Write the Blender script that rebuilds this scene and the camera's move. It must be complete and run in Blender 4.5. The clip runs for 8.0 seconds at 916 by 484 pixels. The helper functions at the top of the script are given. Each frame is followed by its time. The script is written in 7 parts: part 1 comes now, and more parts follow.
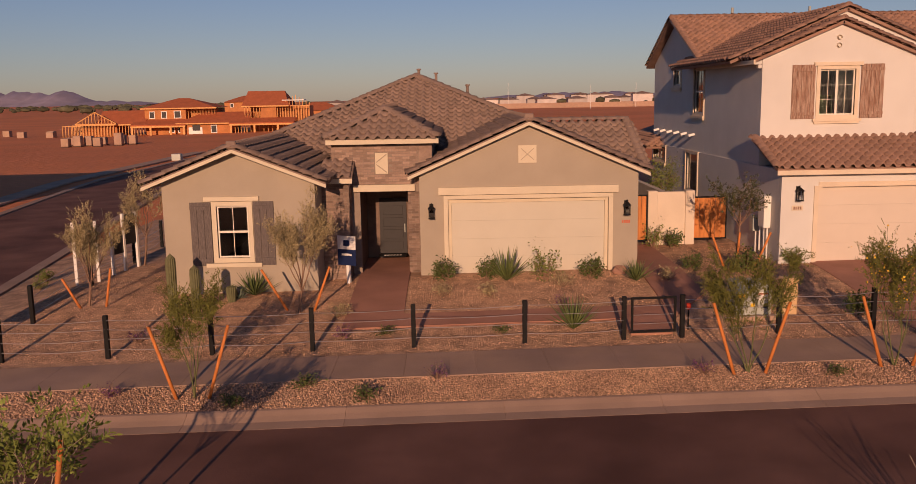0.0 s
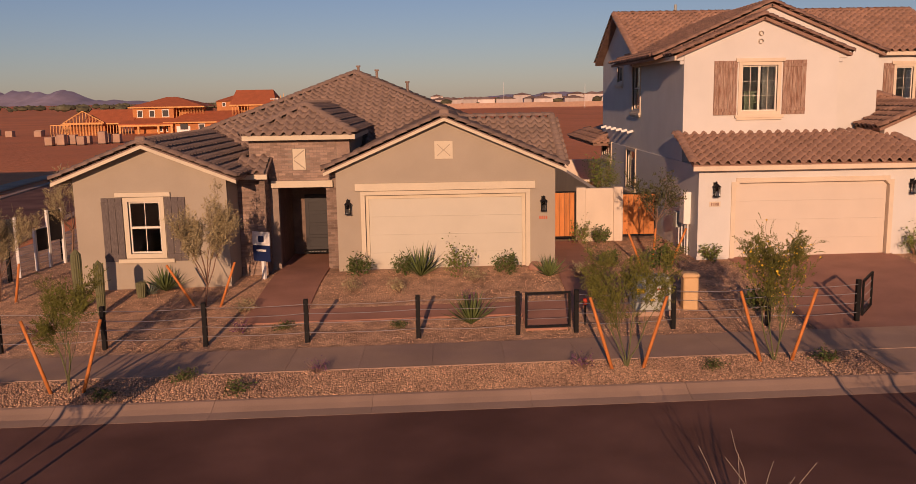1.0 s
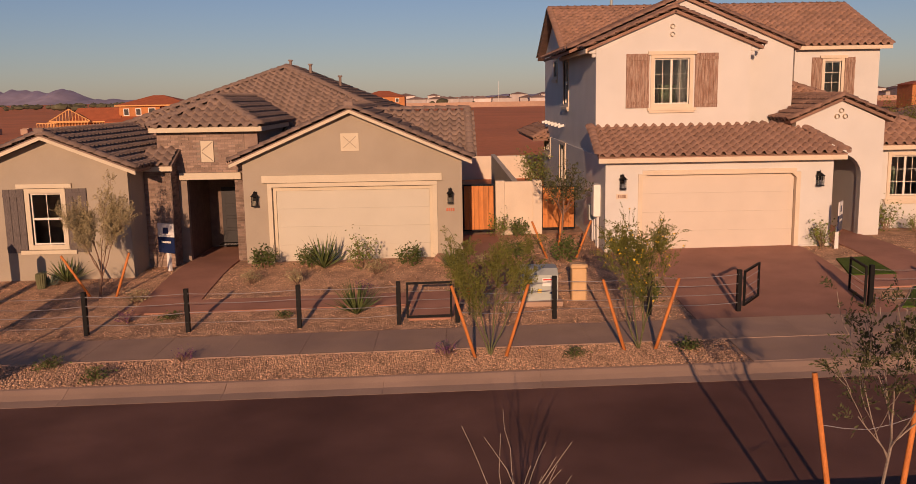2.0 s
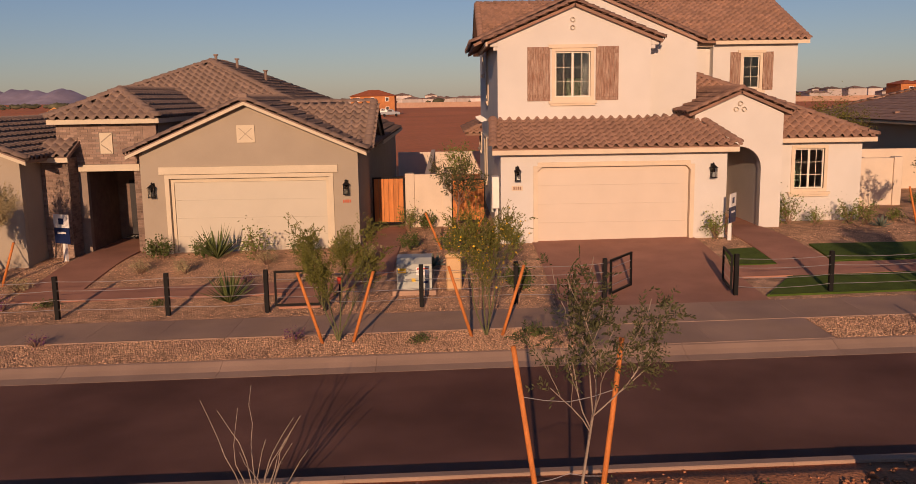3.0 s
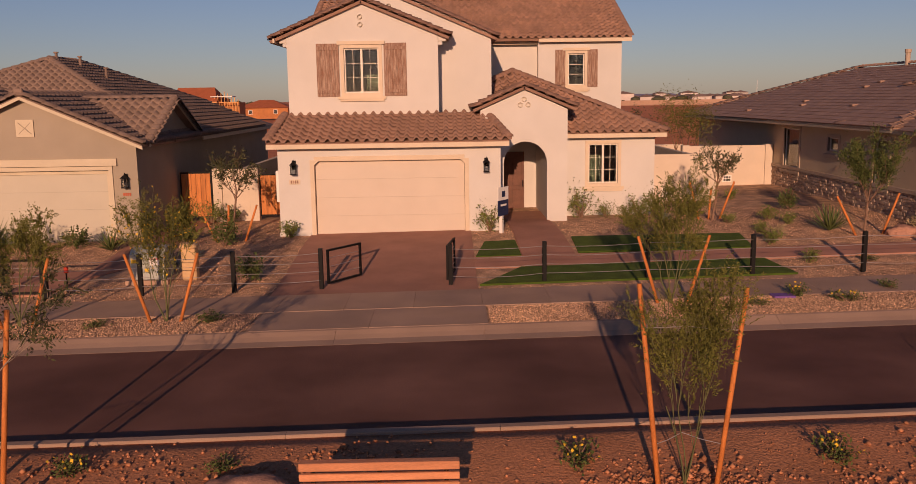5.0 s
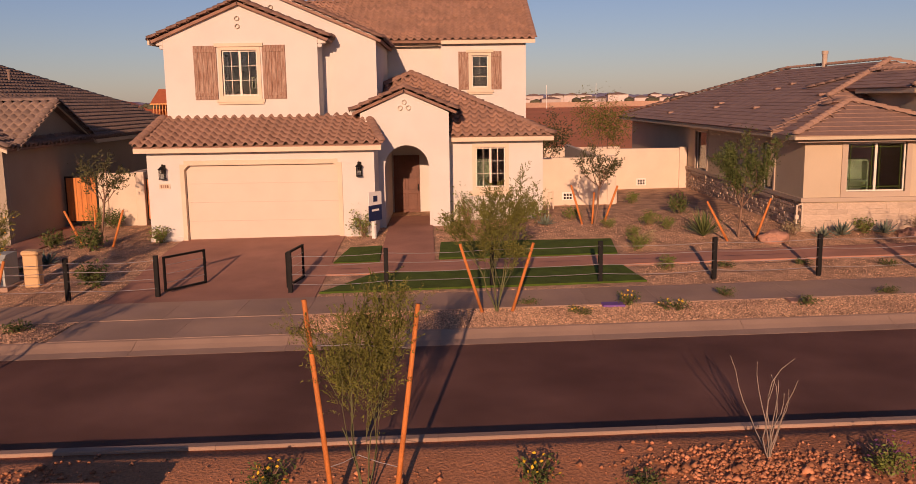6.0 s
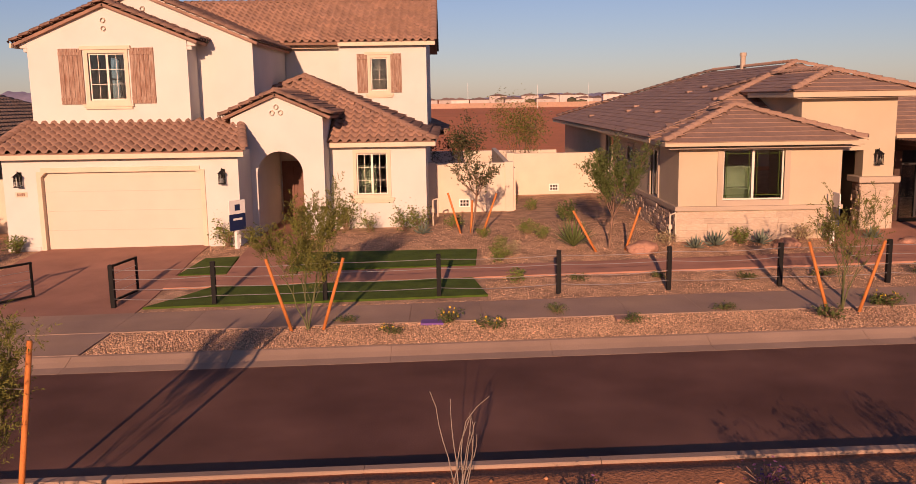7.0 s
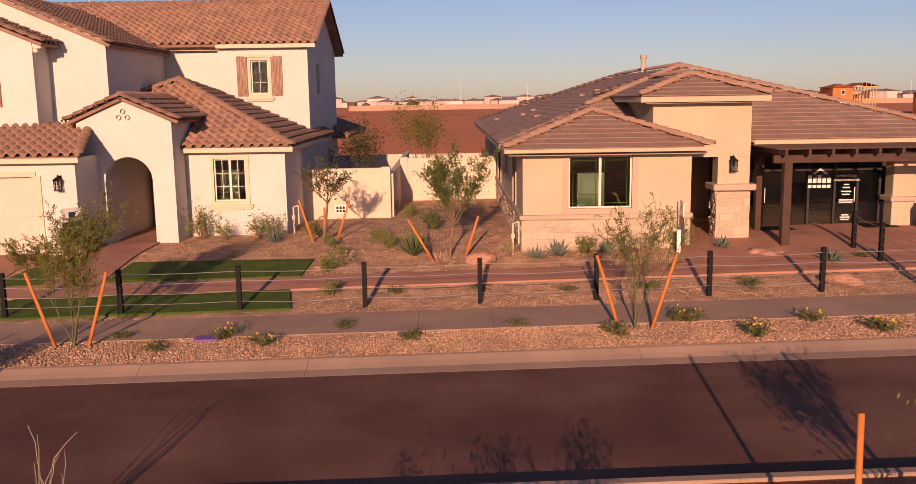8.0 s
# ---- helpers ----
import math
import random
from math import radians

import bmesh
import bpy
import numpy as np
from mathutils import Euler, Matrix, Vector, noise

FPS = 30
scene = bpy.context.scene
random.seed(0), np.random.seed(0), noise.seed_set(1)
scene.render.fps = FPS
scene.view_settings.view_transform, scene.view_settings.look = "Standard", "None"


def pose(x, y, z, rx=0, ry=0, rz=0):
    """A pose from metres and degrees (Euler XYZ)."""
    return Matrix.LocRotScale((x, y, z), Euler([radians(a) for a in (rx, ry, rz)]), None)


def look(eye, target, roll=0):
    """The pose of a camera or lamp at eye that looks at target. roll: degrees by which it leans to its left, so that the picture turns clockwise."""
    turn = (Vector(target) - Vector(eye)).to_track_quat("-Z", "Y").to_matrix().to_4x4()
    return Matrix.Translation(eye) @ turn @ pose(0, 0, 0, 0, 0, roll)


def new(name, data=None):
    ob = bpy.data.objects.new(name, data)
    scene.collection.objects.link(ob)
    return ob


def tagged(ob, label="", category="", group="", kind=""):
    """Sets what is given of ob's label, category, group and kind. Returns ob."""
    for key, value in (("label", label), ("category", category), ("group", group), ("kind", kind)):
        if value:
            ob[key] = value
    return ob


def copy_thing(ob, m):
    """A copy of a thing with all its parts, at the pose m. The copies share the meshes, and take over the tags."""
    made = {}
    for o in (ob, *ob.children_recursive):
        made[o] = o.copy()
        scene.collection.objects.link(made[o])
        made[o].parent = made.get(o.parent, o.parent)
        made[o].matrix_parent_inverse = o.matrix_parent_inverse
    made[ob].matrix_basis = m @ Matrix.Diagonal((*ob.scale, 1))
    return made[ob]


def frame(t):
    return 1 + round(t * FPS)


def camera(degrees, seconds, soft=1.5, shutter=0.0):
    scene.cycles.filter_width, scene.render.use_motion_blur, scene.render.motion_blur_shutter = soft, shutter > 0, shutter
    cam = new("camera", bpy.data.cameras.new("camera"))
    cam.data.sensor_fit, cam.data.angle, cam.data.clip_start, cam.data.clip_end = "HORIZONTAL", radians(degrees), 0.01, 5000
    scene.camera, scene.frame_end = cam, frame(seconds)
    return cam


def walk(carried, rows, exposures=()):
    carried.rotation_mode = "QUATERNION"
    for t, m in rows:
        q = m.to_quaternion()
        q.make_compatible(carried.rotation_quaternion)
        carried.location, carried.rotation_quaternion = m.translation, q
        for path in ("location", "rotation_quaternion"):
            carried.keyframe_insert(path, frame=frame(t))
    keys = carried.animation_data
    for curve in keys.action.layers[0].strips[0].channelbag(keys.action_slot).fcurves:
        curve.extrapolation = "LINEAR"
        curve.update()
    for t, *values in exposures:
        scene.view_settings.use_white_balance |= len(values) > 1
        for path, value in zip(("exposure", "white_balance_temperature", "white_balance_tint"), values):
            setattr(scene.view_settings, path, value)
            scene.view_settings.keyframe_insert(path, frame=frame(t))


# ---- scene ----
cam = camera(55.2, 8.0, soft=0.8)
# seconds, place in metres, yaw, pitch, roll in degrees
ROWS = [
    (0.0, 0.004, 0.094, 5.640, -0.77, -9.38, 1.00),
    (0.5, 1.290, 0.070, 5.580, -0.76, -9.40, 1.00),
    (1.0, 2.495, 0.050, 5.495, -0.77, -9.42, 0.99),
    (1.5, 3.812, 0.010, 5.370, -0.78, -9.45, 0.97),
    (3.0, 8.441, -0.353, 4.961, -0.74, -9.46, 0.90),
    (3.5, 10.016, -0.550, 4.824, -0.71, -9.45, 0.89),
    (4.0, 11.658, -0.790, 4.732, -0.69, -9.43, 0.88),
    (4.5, 13.432, -0.990, 4.655, -0.68, -9.38, 0.87),
    (6.0, 19.193, -0.523, 4.670, -0.73, -9.29, 0.88),
    (6.5, 21.062, -0.050, 4.729, -0.75, -9.31, 0.89),
    (7.0, 23.120, 0.408, 4.769, -0.72, -9.33, 0.89),
    (7.5, 25.331, 0.830, 4.780, -0.69, -9.31, 0.87),
    (8.0, 27.579, 1.170, 4.810, -0.70, -9.28, 0.83),
]
walk(cam, [(t, pose(x, y, z, 90 + pitch, roll, yaw)) for t, x, y, z, yaw, pitch, roll in ROWS], [(0.0, -0.36, 6600, 25), (1.5, -0.27, 6580, 23), (3.0, -0.26, 6480, 19), (3.5, -0.35, 6540, 22), (4.5, -0.48, 6600, 26), (6.0, -0.09, 6650, 28), (8.0, 0.22, 6650, 29)])

# ---- world and sun: low warm sun behind the camera ----
ELEV, SUN_X = 13.2, 0.10
world = bpy.data.worlds.new("world")
scene.world = world
world.use_nodes = True
wn = world.node_tree.nodes
sky = wn.new("ShaderNodeTexSky")
sky.sky_type = "NISHITA"
sky.sun_disc = False
sky.sun_elevation = radians(ELEV)
sky.sun_rotation = math.pi + math.atan(SUN_X)
sky.dust_density = 0.2
sky.air_density = 1.0
sky.ozone_density = 3.0
wn["Background"].inputs["Strength"].default_value = 0.072
haze = wn.new("ShaderNodeMix")
haze.data_type, haze.blend_type = "RGBA", "MULTIPLY"
haze.inputs[0].default_value = 1.0
haze.inputs[7].default_value = (0.97, 0.93, 1.06, 1)
world.node_tree.links.new(sky.outputs[0], haze.inputs[6])
world.node_tree.links.new(haze.outputs[2], wn["Background"].inputs["Color"])
sun = new("sun", bpy.data.lights.new("sun", "SUN"))
sun.data.energy = 5.0
sun.data.angle = radians(0.5)
sun.data.color = (1.0, 0.652, 0.388)
sun.matrix_basis = look((-30 * SUN_X, -30, 30.5 * math.tan(radians(ELEV))), (0, 0, 0))


# ---- materials ----
def mat(name, base, rough=0.8, var=0.15, scale=6.0, fine=60.0, bump=0.2, metal=0.0, second=None, mix_scale=1.5, piece=0.0, island=0.0, stretch=(1, 1, 1), spec=0.3, dist=0.02):
    """A weathered surface: base colour with large stains, fine grain and relief."""
    m = bpy.data.materials.new(name)
    m.use_nodes = True
    nt = m.node_tree
    n, link = nt.nodes, nt.links
    bsdf = n["Principled BSDF"]
    tc = n.new("ShaderNodeTexCoord")
    mp = n.new("ShaderNodeMapping")
    mp.inputs["Scale"].default_value = stretch
    link.new(tc.outputs["Object"], mp.inputs["Vector"])

    def nz(s, detail):
        t = n.new("ShaderNodeTexNoise")
        t.inputs["Scale"].default_value = s
        t.inputs["Detail"].default_value = detail
        link.new(mp.outputs[0], t.inputs["Vector"])
        return t.outputs["Fac"]

    big, small = nz(scale, 3), nz(fine, 4)

    def mixed(fac, a, b):
        x = n.new("ShaderNodeMix")
        x.data_type = "RGBA"
        if isinstance(fac, float):
            x.inputs[0].default_value = fac
        else:
            link.new(fac, x.inputs[0])
        for k, v in ((6, a), (7, b)):
            if isinstance(v, tuple):
                x.inputs[k].default_value = (*v, 1)
            else:
                link.new(v, x.inputs[k])
        return x.outputs[2]

    def ramp(fac, lo, hi):
        r = n.new("ShaderNodeMapRange")
        r.inputs[1].default_value, r.inputs[2].default_value = 0.3, 0.7
        r.inputs[3].default_value, r.inputs[4].default_value = lo, hi
        link.new(fac, r.inputs[0])
        return r.outputs[0]

    col = mixed(ramp(nz(mix_scale, 4), 0.0, 1.0), base, second) if second else base
    hsv = n.new("ShaderNodeHueSaturation")
    if isinstance(col, tuple):
        hsv.inputs["Color"].default_value = (*col, 1)
    else:
        link.new(col, hsv.inputs["Color"])
    add = n.new("ShaderNodeMath")
    add.operation = "MULTIPLY"
    link.new(ramp(big, 1 - var, 1 + var), add.inputs[0])
    link.new(ramp(small, 1 - var, 1 + var), add.inputs[1])
    val = add.outputs[0]
    for amount, kind, out in ((piece, "ShaderNodeObjectInfo", "Random"), (island, "ShaderNodeNewGeometry", "Random Per Island")):
        if amount:
            oi = n.new(kind)
            r = n.new("ShaderNodeMapRange")
            r.inputs[3].default_value, r.inputs[4].default_value = 1 - amount, 1 + amount
            link.new(oi.outputs[out], r.inputs[0])
            mu = n.new("ShaderNodeMath")
            mu.operation = "MULTIPLY"
            link.new(val, mu.inputs[0])
            link.new(r.outputs[0], mu.inputs[1])
            val = mu.outputs[0]
    link.new(val, hsv.inputs["Value"])
    link.new(hsv.outputs[0], bsdf.inputs["Base Color"])
    bsdf.inputs["Roughness"].default_value = rough
    bsdf.inputs["Metallic"].default_value = metal
    bsdf.inputs["Specular IOR Level"].default_value = spec
    if bump:
        b = n.new("ShaderNodeBump")
        b.inputs["Strength"].default_value = bump
        b.inputs["Distance"].default_value = dist
        link.new(small, b.inputs["Height"])
        link.new(b.outputs[0], bsdf.inputs["Normal"])
    return m


M = {
    "stucco_a": mat("stucco_taupe", (0.37, 0.31, 0.235), 0.95, 0.05, 1.2, 90, 0.25),
    "stucco_b": mat("stucco_cream", (0.63, 0.595, 0.545), 0.95, 0.04, 1.0, 90, 0.25),
    "stucco_c": mat("stucco_tan", (0.52, 0.42, 0.295), 0.95, 0.05, 1.0, 90, 0.25),
    "stucco_c2": mat("stucco_trim", (0.46, 0.36, 0.27), 0.95, 0.05, 1.0, 90, 0.2),
    "trim_a": mat("trim_ivory", (0.60, 0.51, 0.37), 0.8, 0.05, 2, 60, 0.1),
    "trim_b": mat("trim_sand", (0.66, 0.54, 0.40), 0.8, 0.05, 2, 60, 0.1),
    "gdoor_a": mat("garage_door_ivory", (0.525, 0.475, 0.375), 0.55, 0.03, 1.5, 120, 0.04),
    "gdoor_b": mat("garage_door_sand", (0.60, 0.51, 0.415), 0.55, 0.03, 1.5, 120, 0.04),
    "tile_a": mat("roof_tile_brown_grey", (0.22, 0.155, 0.125), 0.85, 0.16, 2.0, 40, 0.3, second=(0.26, 0.18, 0.14), piece=0.07, island=0.08),
    "tile_b": mat("roof_tile_red_brown", (0.26, 0.155, 0.115), 0.85, 0.16, 2.0, 40, 0.3, second=(0.33, 0.19, 0.13), piece=0.09, island=0.10),
    "tile_c": mat("roof_tile_flat_brown", (0.33, 0.205, 0.15), 0.85, 0.12, 2.0, 40, 0.3, second=(0.38, 0.24, 0.175), piece=0.07, island=0.08),
    "under": mat("roof_underlay", (0.06, 0.045, 0.04), 0.95, 0.1, 3, 40, 0.1),
    "soffit": mat("soffit", (0.40, 0.31, 0.24), 0.9, 0.05, 3, 40, 0.1),
    "brick": mat("brick_brown_grey", (0.24, 0.16, 0.125), 0.9, 0.15, 5, 60, 0.4, second=(0.30, 0.21, 0.16), piece=0.28, island=0.28),
    "mortar": mat("mortar", (0.27, 0.21, 0.165), 0.95, 0.1, 5, 60, 0.3),
    "stone": mat("ledge_stone", (0.42, 0.31, 0.23), 0.92, 0.18, 5, 50, 0.5, second=(0.34, 0.25, 0.19), piece=0.22, island=0.25),
    "block": mat("stone_veneer_block", (0.55, 0.43, 0.32), 0.92, 0.1, 4, 50, 0.35, second=(0.50, 0.38, 0.28), piece=0.10),
    "frame_w": mat("window_vinyl", (0.74, 0.66, 0.55), 0.5, 0.02, 3, 60, 0.0),
    "shutter_a": mat("shutter_grey", (0.13, 0.105, 0.095), 0.85, 0.25, 8, 60, 0.3, stretch=(6, 6, 1)),
    "shutter_b": mat("shutter_brown", (0.22, 0.105, 0.065), 0.75, 0.25, 6, 50, 0.3, second=(0.40, 0.28, 0.21), mix_scale=4, stretch=(6, 6, 0.6)),
    "black": mat("black_metal", (0.010, 0.009, 0.009), 0.6, 0.2, 6, 60, 0.05, spec=0.15),
    "cable": mat("steel_cable", (0.55, 0.50, 0.46), 0.35, 0.1, 6, 60, 0.0, metal=0.6),
    "concrete": mat("sidewalk_concrete", (0.47, 0.305, 0.20), 0.9, 0.10, 0.8, 70, 0.6, dist=0.008, second=(0.38, 0.25, 0.185), mix_scale=0.6, piece=0.05),
    "kerb": mat("kerb_concrete", (0.37, 0.245, 0.175), 0.9, 0.12, 0.8, 70, 0.5, dist=0.008, piece=0.05),
    "asphalt": mat("asphalt", (0.15, 0.07, 0.052), 0.9, 0.24, 0.5, 140, 0.9, second=(0.195, 0.098, 0.07), mix_scale=0.25, dist=0.006, spec=0.15),
    "gravel": mat("gravel_bed", (0.54, 0.335, 0.205), 0.95, 0.35, 2.5, 26, 1.0, dist=0.04, second=(0.44, 0.265, 0.165), mix_scale=1.2),
    "stones": mat("gravel_stones", (0.59, 0.365, 0.225), 0.92, 0.1, 2, 30, 0.2, second=(0.42, 0.255, 0.165), mix_scale=0.8, island=0.52),
    "soil": mat("red_soil", (0.50, 0.22, 0.105), 0.97, 0.22, 0.7, 22, 0.45, dist=0.05, second=(0.35, 0.15, 0.075), mix_scale=0.35),
    "desert": mat("desert_ground", (0.74, 0.245, 0.09), 0.97, 0.08, 0.05, 1.2, 0.3, second=(0.62, 0.20, 0.075), mix_scale=0.02, dist=0.6),
    "paver": mat("paver_red_brown", (0.45, 0.222, 0.15), 0.88, 0.10, 1.2, 60, 0.6, dist=0.01, second=(0.37, 0.18, 0.122), mix_scale=0.8, piece=0.12, island=0.14),
    "turf": mat("artificial_turf", (0.07, 0.115, 0.012), 0.95, 0.2, 3, 150, 0.8),
    "wood_gate": mat("cedar", (0.60, 0.22, 0.055), 0.6, 0.15, 3, 30, 0.15, second=(0.50, 0.17, 0.04), mix_scale=2, piece=0.12, stretch=(5, 5, 0.6)),
    "stake": mat("stake_wood", (0.56, 0.185, 0.045), 0.75, 0.2, 4, 40, 0.2, stretch=(4, 4, 0.7)),
    "blockwall": mat("block_wall_stucco", (0.66, 0.55, 0.43), 0.95, 0.05, 1.5, 70, 0.2),
    "perg": mat("pergola_wood", (0.075, 0.038, 0.026), 0.7, 0.2, 4, 40, 0.2),
    "door_dark": mat("door_espresso", (0.15, 0.062, 0.038), 0.5, 0.15, 4, 40, 0.1),
    # Doors, frames, panes; also painted room shade on the shop's inner walls.
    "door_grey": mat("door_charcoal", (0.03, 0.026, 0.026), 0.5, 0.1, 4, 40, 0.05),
    "dark": mat("interior_dark", (0.10, 0.08, 0.07), 0.9, 0.1, 2, 30, 0.05),
    "white": mat("white_paint", (0.80, 0.76, 0.70), 0.5, 0.04, 3, 60, 0.03),
    "navy": mat("sign_navy", (0.012, 0.022, 0.075), 0.4, 0.05, 3, 60, 0.0),
    "metal_grey": mat("utility_grey", (0.40, 0.42, 0.38), 0.5, 0.06, 3, 60, 0.03, metal=0.2),
}


def glass(name):
    m = bpy.data.materials.new(name)
    m.use_nodes = True
    b = m.node_tree.nodes["Principled BSDF"]
    b.inputs["Base Color"].default_value = (0.75, 0.8, 0.8, 1)
    b.inputs["Roughness"].default_value = 0.03
    b.inputs["Transmission Weight"].default_value = 1.0
    b.inputs["IOR"].default_value = 1.45
    return m


M["glass"] = glass("window_glass")
M["lampglass"] = glass("lantern_glass")


# ---- building helpers ----
def box(bm, x0, x1, y0, y1, z0, z1):
    v = [bm.verts.new((x, y, z)) for z in (z0, z1) for x, y in ((x0, y0), (x1, y0), (x1, y1), (x0, y1))]
    for f in ((3, 2, 1, 0), (4, 5, 6, 7), (0, 1, 5, 4), (1, 2, 6, 5), (2, 3, 7, 6), (3, 0, 4, 7)):
        bm.faces.new([v[i] for i in f])


def boxes(*rows, bevel=0.0):
    bm = bmesh.new()
    for r in rows:
        box(bm, *r)
    if bevel:
        bmesh.ops.bevel(bm, geom=bm.edges[:], offset=bevel, segments=1, affect="EDGES")
    return bm


def prism(bm, pts, y0, y1):
    """Extrudes a closed outline of (x, z) from y0 to y1."""
    a = [bm.verts.new((x, y0, z)) for x, z in pts]
    b = [bm.verts.new((x, y1, z)) for x, z in pts]
    bm.faces.new(a)
    bm.faces.new(b[::-1])
    for i in range(len(pts)):
        j = (i + 1) % len(pts)
        bm.faces.new((a[j], a[i], b[i], b[j]))


def tube(bm, pts, radii, sides=6):
    """A tapered round bar along pts."""
    rings = []
    for i, p in enumerate(pts):
        p = Vector(p)
        d = (Vector(pts[min(i + 1, len(pts) - 1)]) - Vector(pts[max(i - 1, 0)])).normalized()
        u = d.cross(Vector((0.31, 0.95, 0.07))).normalized()
        w = d.cross(u)
        r = radii[i] if isinstance(radii, (list, tuple)) else radii
        rings.append([bm.verts.new(p + r * (math.cos(6.2832 * k / sides) * u + math.sin(6.2832 * k / sides) * w)) for k in range(sides)])
    for a, b in zip(rings, rings[1:]):
        for k in range(sides):
            bm.faces.new((a[k], a[(k + 1) % sides], b[(k + 1) % sides], b[k]))
    bm.faces.new(rings[0][::-1])
    bm.faces.new(rings[-1])


def mesh_of(name, bm, material, smooth=False):
    bmesh.ops.recalc_face_normals(bm, faces=bm.faces[:])
    me = bpy.data.meshes.new(name)
    bm.to_mesh(me)
    bm.free()
    me.materials.append(material)
    if smooth:
        me.polygons.foreach_set("use_smooth", [True] * len(me.polygons))
    return me


def thing(name, at=(0, 0, 0), label="", category="", group="", kind=""):
    e = new(name)
    e.empty_display_size = 0.3
    e.matrix_basis = Matrix.Translation(at)
    e["base_x"], e["base_y"], e["base_z"] = at
    return tagged(e, label, category, group, kind)


def base_of(ob):
    while ob.parent:
        ob = ob.parent
    return ob


def adopt(ob, parent):
    """Makes ob, whose mesh stands in world places, a part of parent."""
    ob.parent = parent
    if parent.parent is None:
        ob.matrix_parent_inverse = parent.matrix_basis.inverted()
    return ob


def part(name, bm, material, parent, label="", smooth=False):
    me = bm if isinstance(bm, bpy.types.Mesh) else mesh_of(name, bm, material, smooth)
    ob = adopt(new(name, me), parent)
    return tagged(ob, label)


def single(name, bm, material, label="", category="", group="", kind="", smooth=False):
    return tagged(new(name, mesh_of(name, bm, material, smooth)), label, category, group, kind)


def turned(bm, m):
    bm.transform(m)
    return bm


# ---- the lie of the land ----
SK = 0.018          # the street runs at this slope to the house fronts


def z0(x):
    return -0.118 + 0.0125 * max(-40.0, min(x, 70.0))


def smooth01(a, b, v):
    v = max(0.0, min(1.0, (v - a) / (b - a)))
    return v * v * (3 - 2 * v)


def ground(x, y):
    """Height of the open ground."""
    s = y - SK * x
    z = z0(x)
    if s < 10.5:
        return z - 0.02 - 0.16 * smooth01(10.3, 8.2, s)
    lot = 0.45 * smooth01(19.2, 26.0, s) * smooth01(-16, -9, x)
    far = smooth01(45, 75, y)
    return (z + lot) * (1 - far) + (-0.25 + 0.0125 * max(-150.0, min(x, 0.0))) * far


def strip(name, s0, s1, x0, x1, lift, thick, material, nx=60):
    """A band along the street, between two distances from its axis."""
    bm = bmesh.new()
    rows = []
    for i in range(nx + 1):
        x = x0 + (x1 - x0) * i / nx
        rows.append([bm.verts.new((x, s + SK * x, z0(x) + d)) for s, d in ((s0, lift), (s1, lift), (s1, lift - thick), (s0, lift - thick))])
    for a, b in zip(rows, rows[1:]):
        for k in range(4):
            bm.faces.new((a[k], a[(k + 1) % 4], b[(k + 1) % 4], b[k]))
    bm.faces.new(rows[0])
    bm.faces.new(rows[-1][::-1])
    return bm


# ---- ground, road, kerbs, pavement ----
def build_ground():
    xs = [-3500, -1500, -700, -350, -180, -90, -50, -32] + [-24 + 1.0 * i for i in range(9)] + [-15 + 0.5 * i for i in range(121)] + [50, 58, 70, 100, 180, 350, 700, 1500, 3500]
    ss = [-900, -300, -100, -40, -15, -5, 0, 3] + [5 + 0.3 * i for i in range(18)] + [10.42, 10.5, 12, 14, 15.5, 16.06] + [16.5 + 0.4 * i for i in range(28)] + [28 + i for i in range(18)] + [50, 56, 64, 75, 95, 130, 180, 260, 400, 700, 1300, 2400, 4200]
    bm = bmesh.new()
    grid = []
    for s in ss:
        row = []
        for x in xs:
            y = s + (SK * max(-40, min(x, 70)) if s < 60 else 0)
            z = ground(x, y)
            if 10.45 < s < 16.0:
                z = z0(x) - 0.22
            elif 16.0 <= s < 45 and -16 < x < 50:
                z += 0.006 * noise.noise((x * 0.7, y * 0.7, 0.3)) - 0.006
            elif s <= 10.45:
                z += 0.012 * noise.noise((x * 0.9, y * 0.9, 2.0)) - 0.008
            row.append(bm.verts.new((x, y, z)))
        grid.append(row)
    for j in range(len(ss) - 1):
        for i in range(len(xs) - 1):
            f = bm.faces.new((grid[j][i], grid[j][i + 1], grid[j + 1][i + 1], grid[j + 1][i]))
            f.smooth = True
            s, x = (ss[j] + ss[j + 1]) / 2, (xs[i] + xs[i + 1]) / 2
            f.material_index = 1 if s < 10.5 else 0 if (s < 46 and -15 < x < 50) else 2
    ob = single("ground", bm, M["gravel"], "gravel yards, red soil verge and bare desert plain", "ground", kind="structure")
    ob.data.materials.append(M["soil"])
    ob.data.materials.append(M["desert"])


build_ground()
single("road", strip("road", 10.45, 15.6, -60, 90, -0.13, 0.05, M["asphalt"]), M["asphalt"], "dark asphalt residential street, faintly patched", "road", kind="structure")
near_kerb = thing("kerb_near", (12, 10.4, 0), "low concrete kerb along the red soil verge", "kerb", kind="structure")
far_kerb = thing("kerb_far", (12, 15.9, 0), "rolled concrete kerb and gutter along the gravel strip", "kerb", kind="structure")
pavement = thing("pavement", (12, 18.5, 0), "concrete sidewalk with tooled joints", "pavement", kind="structure")


